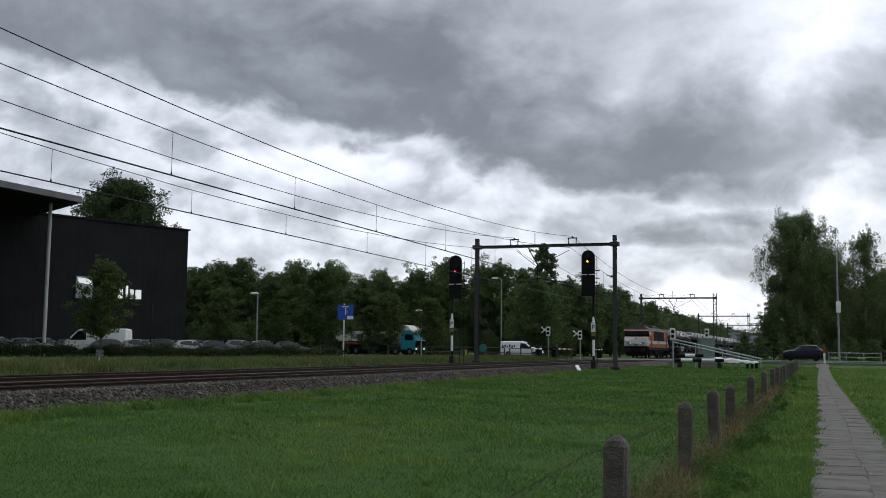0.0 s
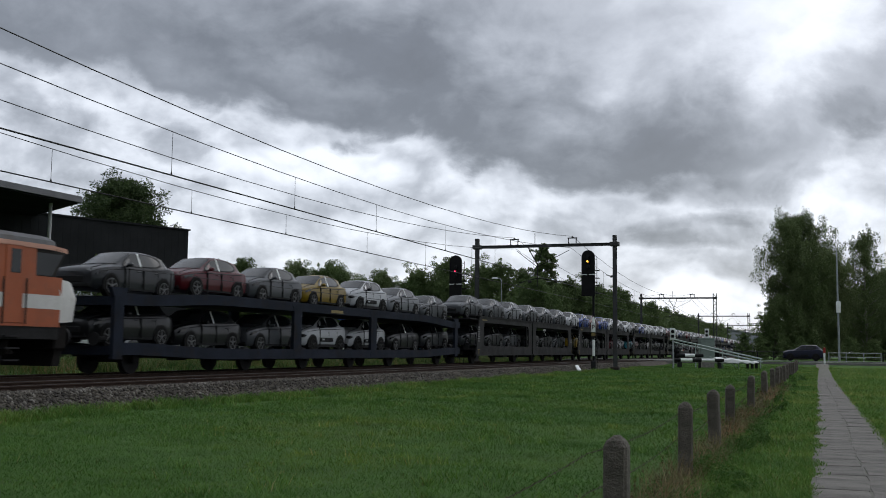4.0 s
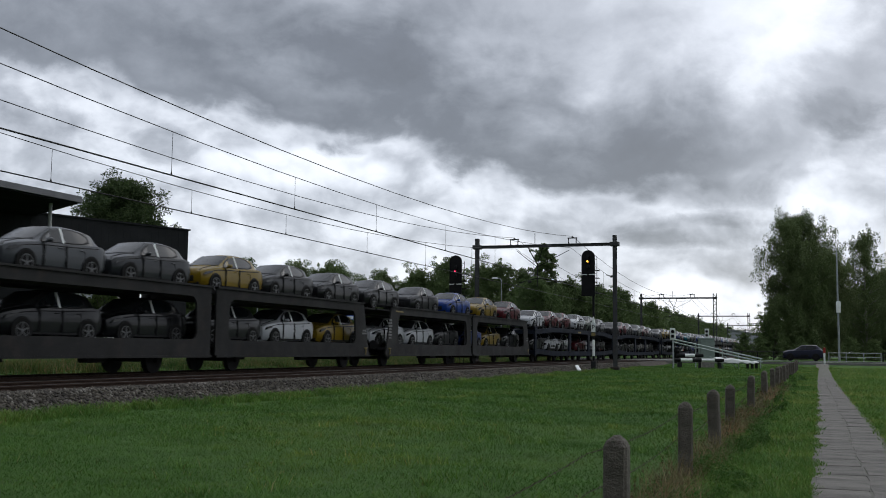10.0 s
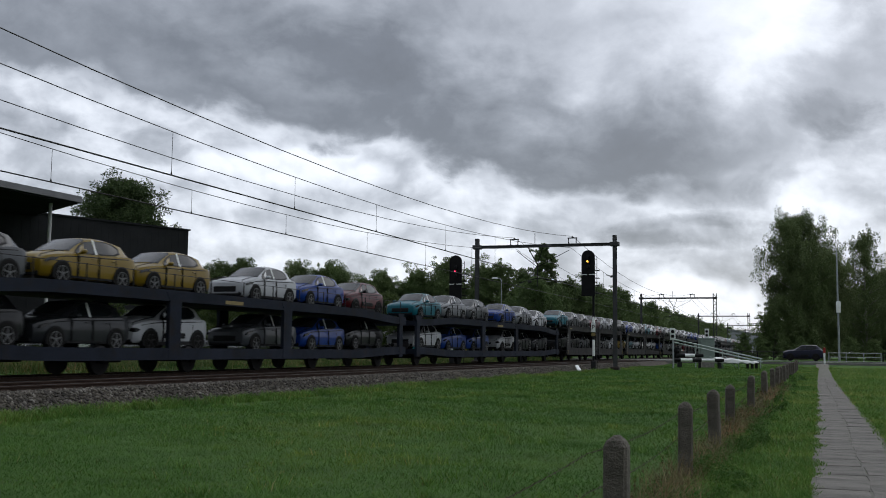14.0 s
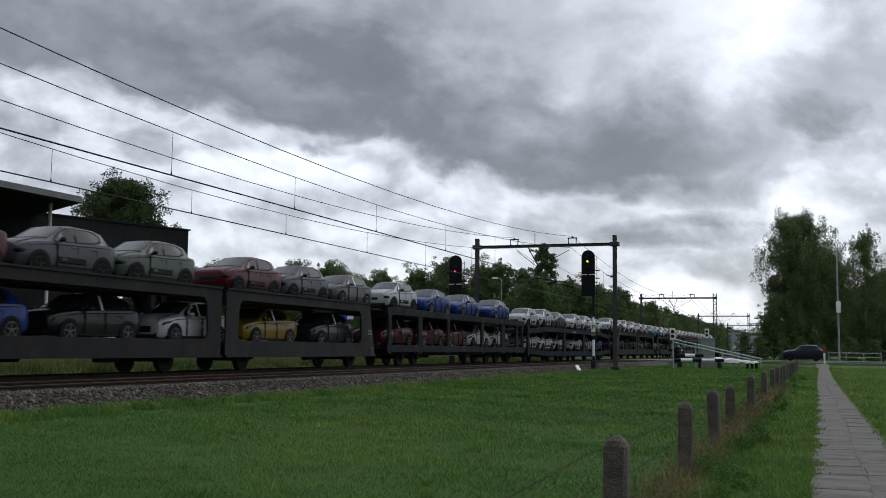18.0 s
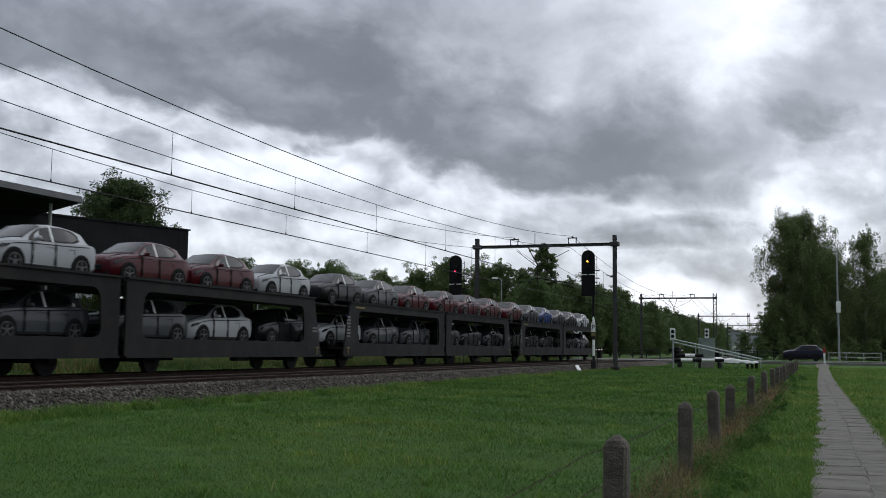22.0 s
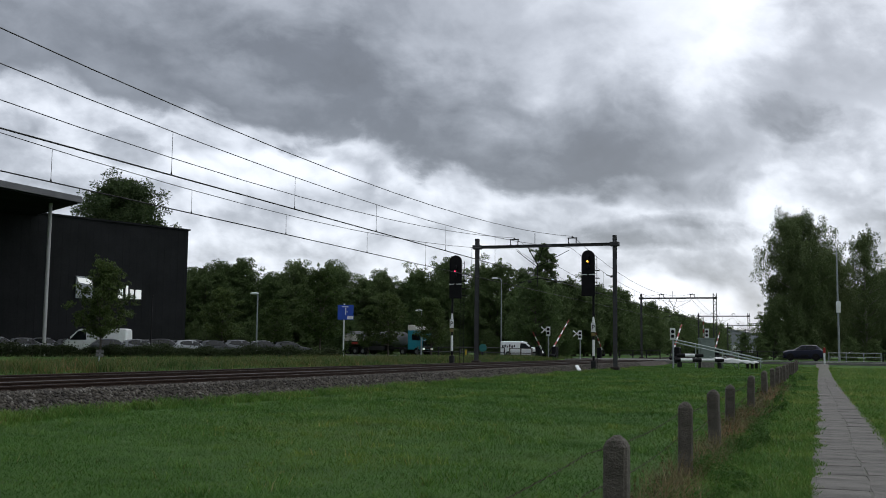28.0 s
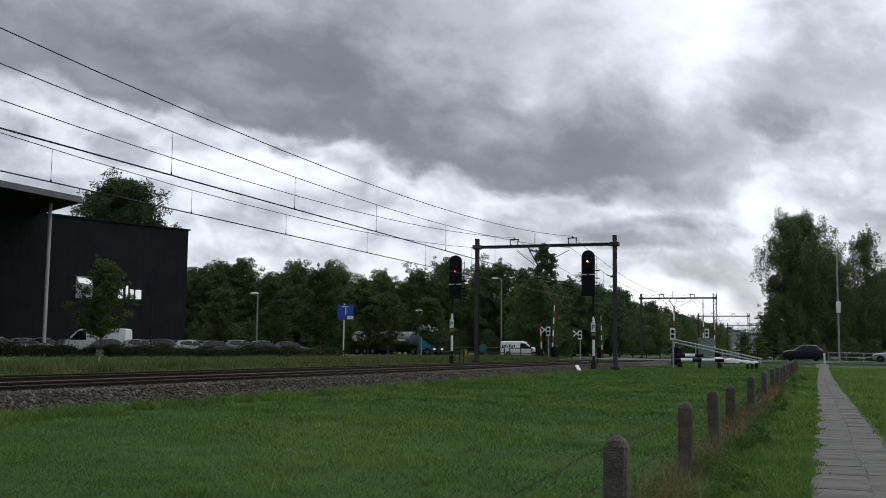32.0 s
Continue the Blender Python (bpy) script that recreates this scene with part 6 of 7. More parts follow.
# ---- hall ----
def build_hall():
    E = Vector((-61.05, 89.88))
    u = Vector((-math.sin(radians(20)), -math.cos(radians(20))))
    v = Vector((-math.cos(radians(20)), math.sin(radians(20))))
    top = 13.25
    h = thing("black_hall", pose(E.x, E.y, FAR_SIDE_Z), "black metal-clad hall with a grey canopy and white sign", "building")
    t = Matrix(((u.x, v.x, 0, 0), (u.y, v.y, 0, 0), (0, 0, 1, 0), (0, 0, 0, 1)))
    bm = bmesh.new()
    H = top - FAR_SIDE_Z
    box(bm, (40, 20, H / 2), (80, 40, H), t)
    part("wall", bm, M["cladding"], h)
    bm = bmesh.new()
    for i in range(100):
        box(bm, (0.4 + i * 0.8, -0.006, H / 2), (0.04, 0.012, H - 0.3), t)
    part("cladding_ribs", bm, M["cladding"], h)
    bm = bmesh.new()
    box(bm, (40, 20, H + 0.08), (80.3, 40.3, 0.16), t)
    part("roof", bm, M["cladding"], h)
    # white sign: a square mark and a row of plain bars

    def on_wall(a, z, w, hh):
        box(bm, (a, -0.12, z - FAR_SIDE_Z), (w, 0.14, hh), t, bevel=0.02)

    bm = bmesh.new()
    on_wall(SIGN_A, 6.75, 1.75, 2.1)
    part("sign_mark", bm, M["galv"], h, "grey square sign mark")
    bm = bmesh.new()
    prism(bm, [(SIGN_A - 0.85, 7.0 - FAR_SIDE_Z), (SIGN_A + 0.6, 7.2 - FAR_SIDE_Z), (SIGN_A + 0.8, 7.65 - FAR_SIDE_Z), (SIGN_A - 0.2, 7.6 - FAR_SIDE_Z), (SIGN_A - 0.85, 7.4 - FAR_SIDE_Z)], -0.22, -0.195, "y")
    bmesh.ops.transform(bm, matrix=t, verts=bm.verts)
    part("sign_swoosh", bm, M["lit_sign"], h, "white curved band on the sign mark")
    for k, (dx, w, z, hh) in enumerate(SIGN_BARS):
        bm = bmesh.new()
        on_wall(SIGN_A - dx, z, w, hh)
        part("sign_bar", bm, M["lit_sign"], h, "white sign lettering as a bar")
    # canopy on columns
    c = thing("canopy", pose(-57.2, 68.8, 0), "grey flat canopy on slender columns in front of the hall", "canopy")
    bm = bmesh.new()
    plan = [(0.0, 0.0), (-13.8, 8.0), (-46.0, 8.0), (-46.0, -80.0), (-2.0, -80.0)]
    loft(bm, [[(x, y, z) for x, y in plan] for z in (13.12, 13.62)])
    part("slab", bm, M["canopy"], c)
    bm = bmesh.new()
    loft(bm, [[(x * 0.99 - 0.25, y * 0.99 - 0.3, z) for x, y in plan] for z in (13.0, 13.1)])
    part("soffit", bm, M["cladding"], c)
    for x, y in ((-1.15, -1.25), (-1.15, -26.0)):
        bm = bmesh.new()
        rod(bm, (x - 1.0, y, 0.2), (x - 1.0, y, 13.05), 0.15, 14)
        part("column", bm, M["column"], c)


SIGN_A = 11.65
SIGN_BARS = [(3.9, 0.5, 6.35, 0.92), (4.6, 0.22, 6.5, 1.3), (5.15, 0.36, 6.35, 0.92), (5.9, 0.6, 6.35, 0.92)]


# ---- signals ----
def build_signal(x, y, base, lamp, lamp_z, head_z0, head_z1, cx):
    s = thing("railway_signal", pose(x, y, 0), "black railway signal with round-topped board and white P plate", "railway signal", "railway signals")
    bm = bmesh.new()
    rod(bm, (0, 0, base - 0.3), (0, 0, head_z1 - 0.6), 0.075, 10)
    part("post", bm, M["black"], s)
    bm = bmesh.new()
    box(bm, (0, 0, base + 0.25), (0.32, 0.32, 0.7), bevel=0.05)
    part("base", bm, M["steel_dark"], s)
    bm = bmesh.new()
    r = 0.44
    pts = [(-r, head_z0), (r, head_z0)] + [(r * math.cos(a), head_z1 - r + r * math.sin(a)) for a in np.linspace(0, math.pi, 13)]
    prism(bm, [(px + cx, pz) for px, pz in pts], -0.16, -0.08, "y")
    part("board", bm, M["black"], s)
    for k, z in enumerate((lamp_z + 0.32, lamp_z, lamp_z - 0.32)):
        bm = bmesh.new()
        rod(bm, (cx, -0.16, z), (cx, -0.34, z), 0.13, 14)
        part("lamp_hood", bm, M["black"], s)
        bm = bmesh.new()
        rod(bm, (cx, -0.33, z), (cx, -0.345, z), 0.06, 14)
        part("lamp", bm, lamp if k == 1 else M["pane"], s, "lit signal lamp" if k == 1 else "")
    bm = bmesh.new()
    for dx in (-0.26, 0.26):
        box(bm, (cx + dx, -0.19, lamp_z - 0.85), (0.36, 0.02, 0.05))
    part("board_bracket", bm, M["white"], s)
    bm = bmesh.new()
    box(bm, (0.0, -0.1, base + 2.75), (0.28, 0.04, 0.58), bevel=0.01)
    part("plate", bm, M["white"], s, "white plate with the letter P")
    text = bpy.data.curves.new("letter", "FONT")
    text.body, text.size, text.extrude, text.align_x, text.align_y = "P", 0.42, 0.006, "CENTER", "CENTER"
    text.materials.append(M["black"])
    o = new("letter", text)
    o.parent = s
    o.matrix_basis = pose(0.0, -0.13, base + 2.75, 90, 0, 0)
    bm = bmesh.new()
    rod(bm, (0, -0.02, base + 3.05), (0, -0.02, base + 3.45), 0.09, 10, 0.06)
    part("post_cap", bm, M["white"], s)
    bm = bmesh.new()
    box(bm, (0, -0.09, base + 2.3), (0.26, 0.04, 0.22))
    part("small_plate", bm, M["yellow_faded"], s)
    bm = bmesh.new()
    rod(bm, (0, -0.02, base + 0.9), (0, -0.02, base + 1.95), 0.085, 10)
    part("white_sleeve", bm, M["white"], s)
    # ladder and cage behind
    bm = bmesh.new()
    for dx in (0.22, 0.5):
        rod(bm, (cx + dx, 0.25, base), (cx + dx, 0.25, head_z1 - 0.4), 0.02, 5)
    z = base + 0.3
    while z < head_z1 - 0.5:
        rod(bm, (cx + 0.22, 0.25, z), (cx + 0.5, 0.25, z), 0.013, 5)
        z += 0.3
    for z in (head_z0 + 0.2, head_z0 + 0.7, head_z0 + 1.2, head_z0 + 1.7):
        box(bm, (cx + 0.36, 0.5, z), (0.5, 0.5, 0.04))
    part("ladder", bm, M["steel_dark"], s)


# ---- fence ----
POSTS = [(-1.28, 6.9), (-1.40, 11.7), (-1.42, 15.4), (-1.46, 18.6), (-1.42, 23.9), (-1.43, 30.6), (-1.42, 36.0), (-1.42, 40.0), (-1.42, 44.2), (-1.42, 48.5), (-1.42, 53), (-1.42, 57.5), (-1.42, 62), (-1.42, 66.4), (-1.42, 71), (-1.42, 75.4), (-1.42, 80)]


def build_fence():
    f = thing("fence", pose(0, 0, 0), "weathered concrete post fence with barbed wire", "fence")
    rng = random.Random(4)
    for i, (x, y) in enumerate(POSTS):
        bm = bmesh.new()
        w = 0.157
        h = 0.83 + rng.uniform(-0.03, 0.03)
        rows = []
        for z, k in ((-0.3, 1.05), (0.2, 1.02), (h - 0.07, 1.0), (h - 0.035, 0.78), (h, 0.25)):
            j = [rng.uniform(-0.006, 0.006) for _ in range(8)]
            q = w / 2 * k
            c = q * 0.75
            rows.append([(c + j[0], -q, z), (q, -c + j[1], z), (q, c + j[2], z), (c, q, z + j[3]), (-c + j[4], q, z), (-q, c, z), (-q, -c + j[5], z), (-c, -q + j[6], z)])
        loft(bm, rows)
        part("post", bm, M["fence_post"], f, at=pose(x, y, ground_z(x, y), rng.uniform(-2, 2), rng.uniform(-2.5, 2.5), rng.uniform(-15, 15)))
    for z0 in (0.66, 0.40):
        bm = bmesh.new()
        ys = [2.0] + [p[1] for p in POSTS]
        for a, b in zip(ys, ys[1:]):
            pts = [(-1.47, a + (b - a) * t, z0 - 0.05 * 4 * t * (1 - t)) for t in np.linspace(0, 1, 7)]
            for p, q in zip(pts, pts[1:]):
                rod(bm, p, q, 0.0025 + 0.0001 * a, 4)
            if a < 25:
                k = int((b - a) / 0.12)
                for i in range(k):
                    t = (i + 0.5) / k
                    c = Vector((-1.47, a + (b - a) * t, z0 - 0.05 * 4 * t * (1 - t)))
                    d = Vector((rng.uniform(-1, 1), rng.uniform(-0.5, 0.5), rng.uniform(-1, 1))).normalized() * 0.018
                    rod(bm, c - d, c + d, 0.002, 3)
        part("barbed_wire", bm, M["rail"], f)


M["weed_leaf"] = leaf_material("weed_leaves", (0.05, 0.115, 0.022), (0.075, 0.16, 0.03), (0.11, 0.205, 0.045))
M["bramble"] = leaf_material("bramble_leaves", (0.09, 0.066, 0.034), (0.13, 0.105, 0.05), (0.10, 0.14, 0.042))
M["bank_tuft"] = blade_material("seeding_grass", [(0, (0.045, 0.095, 0.02)), (0.5, (0.085, 0.14, 0.032)), (0.8, (0.15, 0.15, 0.055)), (1, (0.20, 0.15, 0.075))])
M["withered"] = blade_material("withered_stalks", [(0, (0.075, 0.062, 0.036)), (0.6, (0.12, 0.098, 0.055)), (1, (0.10, 0.13, 0.04))])
M["fence_post"] = surface("weathered_post", (0.125, 0.108, 0.088), (0.06, 0.052, 0.042), 6, 60, 0.95, 0, 0.9, 0.28, dirt=(0.045, 0.05, 0.03), rand=0.25)
M["slab"] = surface("path_slab", (0.155, 0.143, 0.124), (0.088, 0.082, 0.071), 1.1, 45, 0.95, 0, 0.7, 0.26, dirt=(0.075, 0.072, 0.055), rand=0.2)


def build_path():
    pts = [(0.40 + 0.06 * math.sin(y * 0.09), y) for y in np.linspace(-30, 111, 80)]
    path = strip("footpath", pts, 1.08, lambda x, y: path_z(x, y) - 0.02, M["path_joint"], "worn pale concrete slab footpath", "footpath", thick=0.15)
    # slabs, two or three across, laid one by one
    meshes = []
    rng = random.Random(12)
    for k in range(6):
        bm = bmesh.new()
        w, l = 0.525, (0.36, 0.42, 0.46, 0.5, 0.56, 0.62)[k]
        j = [rng.uniform(-0.012, 0.012) for _ in range(8)]
        rows = []
        for z, s in ((-0.04, 1.0), (0.017, 1.0), (0.022, 0.97)):
            rows.append([((-w / 2 + j[0]) * s, (-l / 2 + j[1]) * s, z), ((w / 2 + j[2]) * s, (-l / 2 + j[3]) * s, z), ((w / 2 + j[4]) * s, (l / 2 + j[5]) * s, z), ((-w / 2 + j[6]) * s, (l / 2 + j[7]) * s, z)])
        loft(bm, rows)
        me = bpy.data.meshes.new("slab")
        bm.to_mesh(me)
        bm.free()
        me.materials.append(M["slab"])
        meshes.append(me)
    lengths = (0.36, 0.42, 0.46, 0.5, 0.56, 0.62)
    for sx in (-0.27, 0.27):
        y, i = 8.0, 0
        while y < 60 and i < 150:
            k = rng.randrange(6)
            y += lengths[k] / 2
            o = new("slab", meshes[k])
            o.parent = path
            x = 0.40 + 0.06 * math.sin(y * 0.09) + sx + 0.02 * math.sin(y * 0.7)
            o.matrix_basis = pose(x + rng.uniform(-0.02, 0.02), y, path_z(x, y) - 0.033 + rng.uniform(-0.003, 0.003), rng.uniform(-0.4, 0.4), rng.uniform(-0.7, 0.7), rng.uniform(-1.5, 1.5) + (180 if rng.random() < 0.5 else 0))
            y += lengths[k] / 2 + 0.004
            i += 1


M["path_joint"] = surface("path_joint", (0.12, 0.112, 0.092), (0.08, 0.082, 0.06), 1.5, 40, 0.95, 0, 0.5, 0.25)


# ---- level crossing ----
BARRIERS = []


def build_barrier(x, y, length, heading, base_z=0.45):
    """A striped boom on a black machine box; heading: the way it points when closed."""
    b = thing("crossing_barrier", pose(x, y, base_z, 0, 0, heading), "level crossing barrier with a red and white striped boom", "barrier", "level crossing barriers")
    bm = bmesh.new()
    box(bm, (0.32, -0.1, 0.62), (0.5, 0.7, 1.3), bevel=0.05)
    part("machine_box", bm, M["black"], b)
    bm = bmesh.new()
    n = max(4, round(length / 0.62))
    for i in range(n):
        y0, y1 = length * i / n, length * (i + 1) / n
        rod(bm, (0, y0, 0), (0, y1, 0), 0.075 - 0.035 * i / n, 8, index=i % 2)
    boom = part("boom", bm, [M["white"], M["red"]], b, "red and white striped boom", at=pose(0, 0, 1.02))
    bm = bmesh.new()
    for s in (-0.12, 0.6):
        box(bm, (s, -0.55, 0), (0.06, 1.3, 0.12))
    box(bm, (0.24, -1.1, 0), (0.7, 0.3, 0.22), bevel=0.03)
    o = part("counterweight", bm, M["black"], boom)
    BARRIERS.append((boom, heading))
    return b


def build_crossing_light(x, y, h, base_z=0.45, turn=0.0, cross=True):
    """White cross with a lamp board on a post."""
    s = thing("crossing_light", pose(x, y, base_z, 0, 0, turn), "white level crossing warning light board on a post", "crossing light", "level crossing lights")
    bm = bmesh.new()
    rod(bm, (0, 0, -0.2), (0, 0, h), 0.06, 8)
    part("post", bm, M["galv"], s)
    bm = bmesh.new()
    box(bm, (0, -0.09, h - 0.45), (0.42, 0.05, 0.95), bevel=0.02)
    part("lamp_board", bm, M["white"], s)
    for dz in (0.2, -0.18):
        bm = bmesh.new()
        rod(bm, (0, -0.11, h - 0.45 + dz), (0, -0.2, h - 0.45 + dz), 0.14, 12)
        part("lamp_hood", bm, M["black"], s)
    for a in ((40, -40) if cross else ()):
        bm = bmesh.new()
        box(bm, (0, -0.16 - 0.02 * (a > 0), 0), (0.95, 0.03, 0.12), bevel=0.01)
        part("cross_arm", bm, M["white"], s, at=pose(-0.35, 0, h - 0.3, 0, a, 0))
    return s


def build_crossing():
    build_barrier(-25.5, 102.7, 5.2, -10)
    build_barrier(-26.1, 100.5, 2.7, 172)
    build_barrier(-24.9, 125.4, 4.2, 176)
    build_barrier(-11.2, 86.5, 3.7, -6)
    build_barrier(-11.0, 108.5, 5.6, 186)
    build_barrier(-10.9, 119.5, 3.6, -6)
    build_crossing_light(-25.6, 101.4, 3.25)
    build_crossing_light(-23.9, 108.5, 3.1, 0.35)
    build_crossing_light(-10.9, 83.9, 3.2, 0.0, cross=False)
    build_crossing_light(-10.4, 106.0, 3.2, 0.45, cross=False)
    # storage of striped pipes with a sloping handrail and a control cabinet
    c = thing("control_cabinet", pose(-8.75, 88.6, 0.0, 0, 0, 20), "grey-green steel control cabinet on a concrete foot beside the crossing", "cabinet")
    bm = bmesh.new()
    box(bm, (0, 0, 1.55), (1.2, 0.7, 1.75), bevel=0.02)
    part("body", bm, M["cabinet"], c)
    bm = bmesh.new()
    box(bm, (0, 0, 2.46), (1.34, 0.84, 0.1), bevel=0.02)
    part("roof", bm, M["cabinet"], c)
    bm = bmesh.new()
    box(bm, (0, 0, 0.28), (1.15, 0.66, 0.85), bevel=0.03)
    part("foot", bm, M["concrete"], c)
    for s in (-1, 1):
        bm = bmesh.new()
        box(bm, (s * 0.29, -0.36, 1.55), (0.54, 0.02, 1.6), bevel=0.008)
        part("door", bm, M["cabinet"], c)
    r = thing("sloping_handrail", pose(-11.15, 85.4, 0.0, 0, 0, 20), "pale green tubular handrail sloping down beside the crossing", "handrail")
    for dz in (0.0, 0.24):
        bm = bmesh.new()
        rod(bm, (0.1, 0, 2.35 - dz), (7.35, 0, 0.82 - dz), 0.055, 8)
        part("rail", bm, M["rail_paint"], r)
    for x in (0.1, 1.9, 4.1, 5.4, 7.2):
        bm = bmesh.new()
        rod(bm, (x, 0, -0.2), (x, 0, 2.37 - 0.211 * x), 0.045, 8)
        part("post", bm, M["rail_paint"], r)
    for x0, x1 in ((3.1, 4.1), (4.3, 5.4)):
        bm = bmesh.new()
        rod(bm, (x0, 0.02, 1.0), (x1, 0.02, -0.1), 0.035, 6)
        part("brace", bm, M["rail_paint"], r)
    for k, (x0, z, segs) in enumerate([(0.2, 0.68, (0.45, 0.95, 0.75, 1.05, 0.75)), (0.1, 1.05, (0.65, 0.8, 0.7))]):
        t = thing("striped_pipe", pose(-11.05 + 0.15 * k, 84.6 + 0.9 * k, 0.0, 0, 0, 20), "black and white striped steel pipe lying on low supports", "pipe", "striped pipes")
        x = x0
        for i, w in enumerate(segs):
            bm = bmesh.new()
            rod(bm, (x, 0, z), (x + w, 0, z), 0.135, 14)
            part("section", bm, M["white"] if i % 2 else M["black"], t)
            x += w
        for x in (x0 + 0.3, x - 0.3):
            bm = bmesh.new()
            box(bm, (x, 0, (z - 0.15) / 2 - 0.05), (0.16, 0.3, z - 0.1))
            part("support", bm, M["steel_dark"], t)
    # white sheeted stack on short legs
    t = thing("sheeted_stack", pose(-8.0, 86.4, 0.0, 0, 0, 20), "low stack under a crumpled white sheet on dark legs", "stack")
    bm = bmesh.new()
    rng = random.Random(3)
    rows = []
    for i in range(15):
        x = 0.1 + i * 0.25
        h = 0.98 - 0.028 * i + rng.uniform(-0.07, 0.07)
        rows.append([(x, -0.55, 0.5 + rng.uniform(-0.08, 0.08)), (x, -0.5, h * 0.86), (x, -0.1, h), (x, 0.4, h - 0.05), (x, 0.5, 0.52)])
    loft(bm, rows)
    part("sheet", bm, M["tarp"], t, smooth=True)
    for x in (0.4, 2.75, 3.1, 3.45):
        bm = bmesh.new()
        box(bm, (x, -0.2, 0.2), (0.1, 0.5, 0.75))
        part("leg", bm, M["steel_dark"], t)


# ---- road furniture ----
def build_lamp(x, y, h, arm, z, label, turn=0):
    p = thing("street_lamp", pose(x, y, z, 0, 0, turn), label, "street lamp", "street lamps")
    bm = bmesh.new()
    rod(bm, (0, 0, -0.3), (0, 0, h), 0.08, 10, 0.05)
    part("pole", bm, M["galv"], p)
    bm = bmesh.new()
    if arm:
        pts = [(0, 0, h - 0.05), (-arm * 0.25, 0, h + 0.22), (-arm * 0.7, 0, h + 0.3), (-arm, 0, h + 0.28)]
        for a, b in zip(pts, pts[1:]):
            rod(bm, a, b, 0.04, 8)
        part("arm", bm, M["galv"], p)
        bm = bmesh.new()
    rows = []
    for s, w, t in ((0.05, 0.06, 0.05), (-0.1, 0.13, 0.09), (-0.5, 0.15, 0.1), (-0.72, 0.06, 0.05)):
        zz = h + (0.3 if arm else 0.04)
        rows.append([(s - arm, w * math.cos(a), zz + t * math.sin(a)) for a in np.linspace(0, 2 * math.pi, 9)[:-1]])
    loft(bm, rows)
    part("lamp_head", bm, M["white"], p)


def build_furniture():
    build_lamp(-46.2, 78.9, 5.55, 0, FAR_SIDE_Z, "slender grey street lamp with a flat white head")
    build_lamp(-39.9, 102.6, 4.95, 0, FAR_SIDE_Z, "slender grey street lamp with a flat white head")
    build_lamp(-36.1, 119.6, 9.3, 0.5, FAR_SIDE_Z, "tall grey street lamp with a curved arm")
    for px, py, ph in ((-50.4, 69.5, 4.9), (-52.3, 52.6, 4.4)):
        d = thing("dark_pole", pose(px, py, FAR_SIDE_Z), "slender dark steel pole beside the car park", "pole", "dark poles")
        bm = bmesh.new()
        rod(bm, (0, 0, -0.2), (0, 0, ph), 0.06, 8, 0.045)
        part("shaft", bm, M["steel_dark"], d)
        bm = bmesh.new()
        rod(bm, (0, 0, ph), (0, 0, ph + 0.08), 0.09, 8, 0.05)
        part("cap", bm, M["steel_dark"], d)
    s = thing("road_sign", pose(-43.4, 90.9, FAR_SIDE_Z, 0, 0, 22), "blue rectangular direction sign on a white post", "road sign")
    bm = bmesh.new()
    rod(bm, (-0.1, 0, -0.2), (-0.1, 0, 5.2), 0.07, 8)
    part("post", bm, M["white"], s)
    bm = bmesh.new()
    box(bm, (0.05, -0.1, 4.35), (1.55, 0.04, 1.45), bevel=0.015)
    part("board", bm, M["blue_sign"], s)
    for dx, dz, w, h in ((0.45, -0.5, 0.6, 0.32), (0.0, 0.1, 0.07, 0.7), (0.1, 0.05, 0.22, 0.06), (-0.05, 0.55, 0.6, 0.08)):
        bm = bmesh.new()
        box(bm, (0.05 + dx, -0.128, 4.35 + dz), (w, 0.014, h))
        part("sign_bar", bm, M["white"], s)
    p = thing("sign_pole", pose(2.35, 126.0, 0.4, 0, 0, 15), "tall grey pole with a white rectangular box", "pole")
    bm = bmesh.new()
    rod(bm, (0, 0, -0.3), (0, 0, 13.0), 0.13, 10, 0.07)
    part("pole", bm, M["galv"], p)
    bm = bmesh.new()
    box(bm, (0, -0.14, 6.25), (0.5, 0.12, 1.3), bevel=0.03)
    part("box", bm, M["white"], p)
    bm = bmesh.new()
    rod(bm, (0.0, 0, 12.9), (-0.4, 0, 13.15), 0.05, 6)
    part("tip", bm, M["galv"], p)
    m = thing("marker_post", pose(0.62, 103.2, 0.2), "white plastic marker post with a red band", "marker post")
    bm = bmesh.new()
    box(bm, (0, 0, 0.55), (0.17, 0.08, 1.5), bevel=0.02)
    part("post", bm, M["white"], m)
    bm = bmesh.new()
    box(bm, (0, -0.02, 1.42), (0.22, 0.1, 0.5), bevel=0.03)
    part("band", bm, M["red"], m)
    k = thing("distance_marker", pose(-26.0, 32.6, FAR_SIDE_Z, 0, 4, 35), "small white railway distance marker on a leaning post", "marker")
    bm = bmesh.new()
    rod(bm, (0, 0, -0.2), (0, 0, 0.72), 0.03, 6)
    part("post", bm, M["galv"], k)
    for dz in (0.52, 0.66):
        bm = bmesh.new()
        box(bm, (0, -0.04, dz), (0.28, 0.02, 0.11))
        part("plate", bm, M["stencil"], k)
    y = thing("yellow_post", pose(-33.8, 99.5, FAR_SIDE_Z), "short yellow marker post", "marker post")
    bm = bmesh.new()
    rod(bm, (0, 0, -0.2), (0, 0, 0.85), 0.09, 8)
    part("post", bm, M["yellow"], y)
    t = thing("teal_sign", pose(-32.6, 101.5, FAR_SIDE_Z, 0, 0, 10), "round teal plate on a short dark post", "sign")
    bm = bmesh.new()
    rod(bm, (0, 0, -0.2), (0, 0, 0.6), 0.08, 8)
    part("post", bm, M["steel_dark"], t)
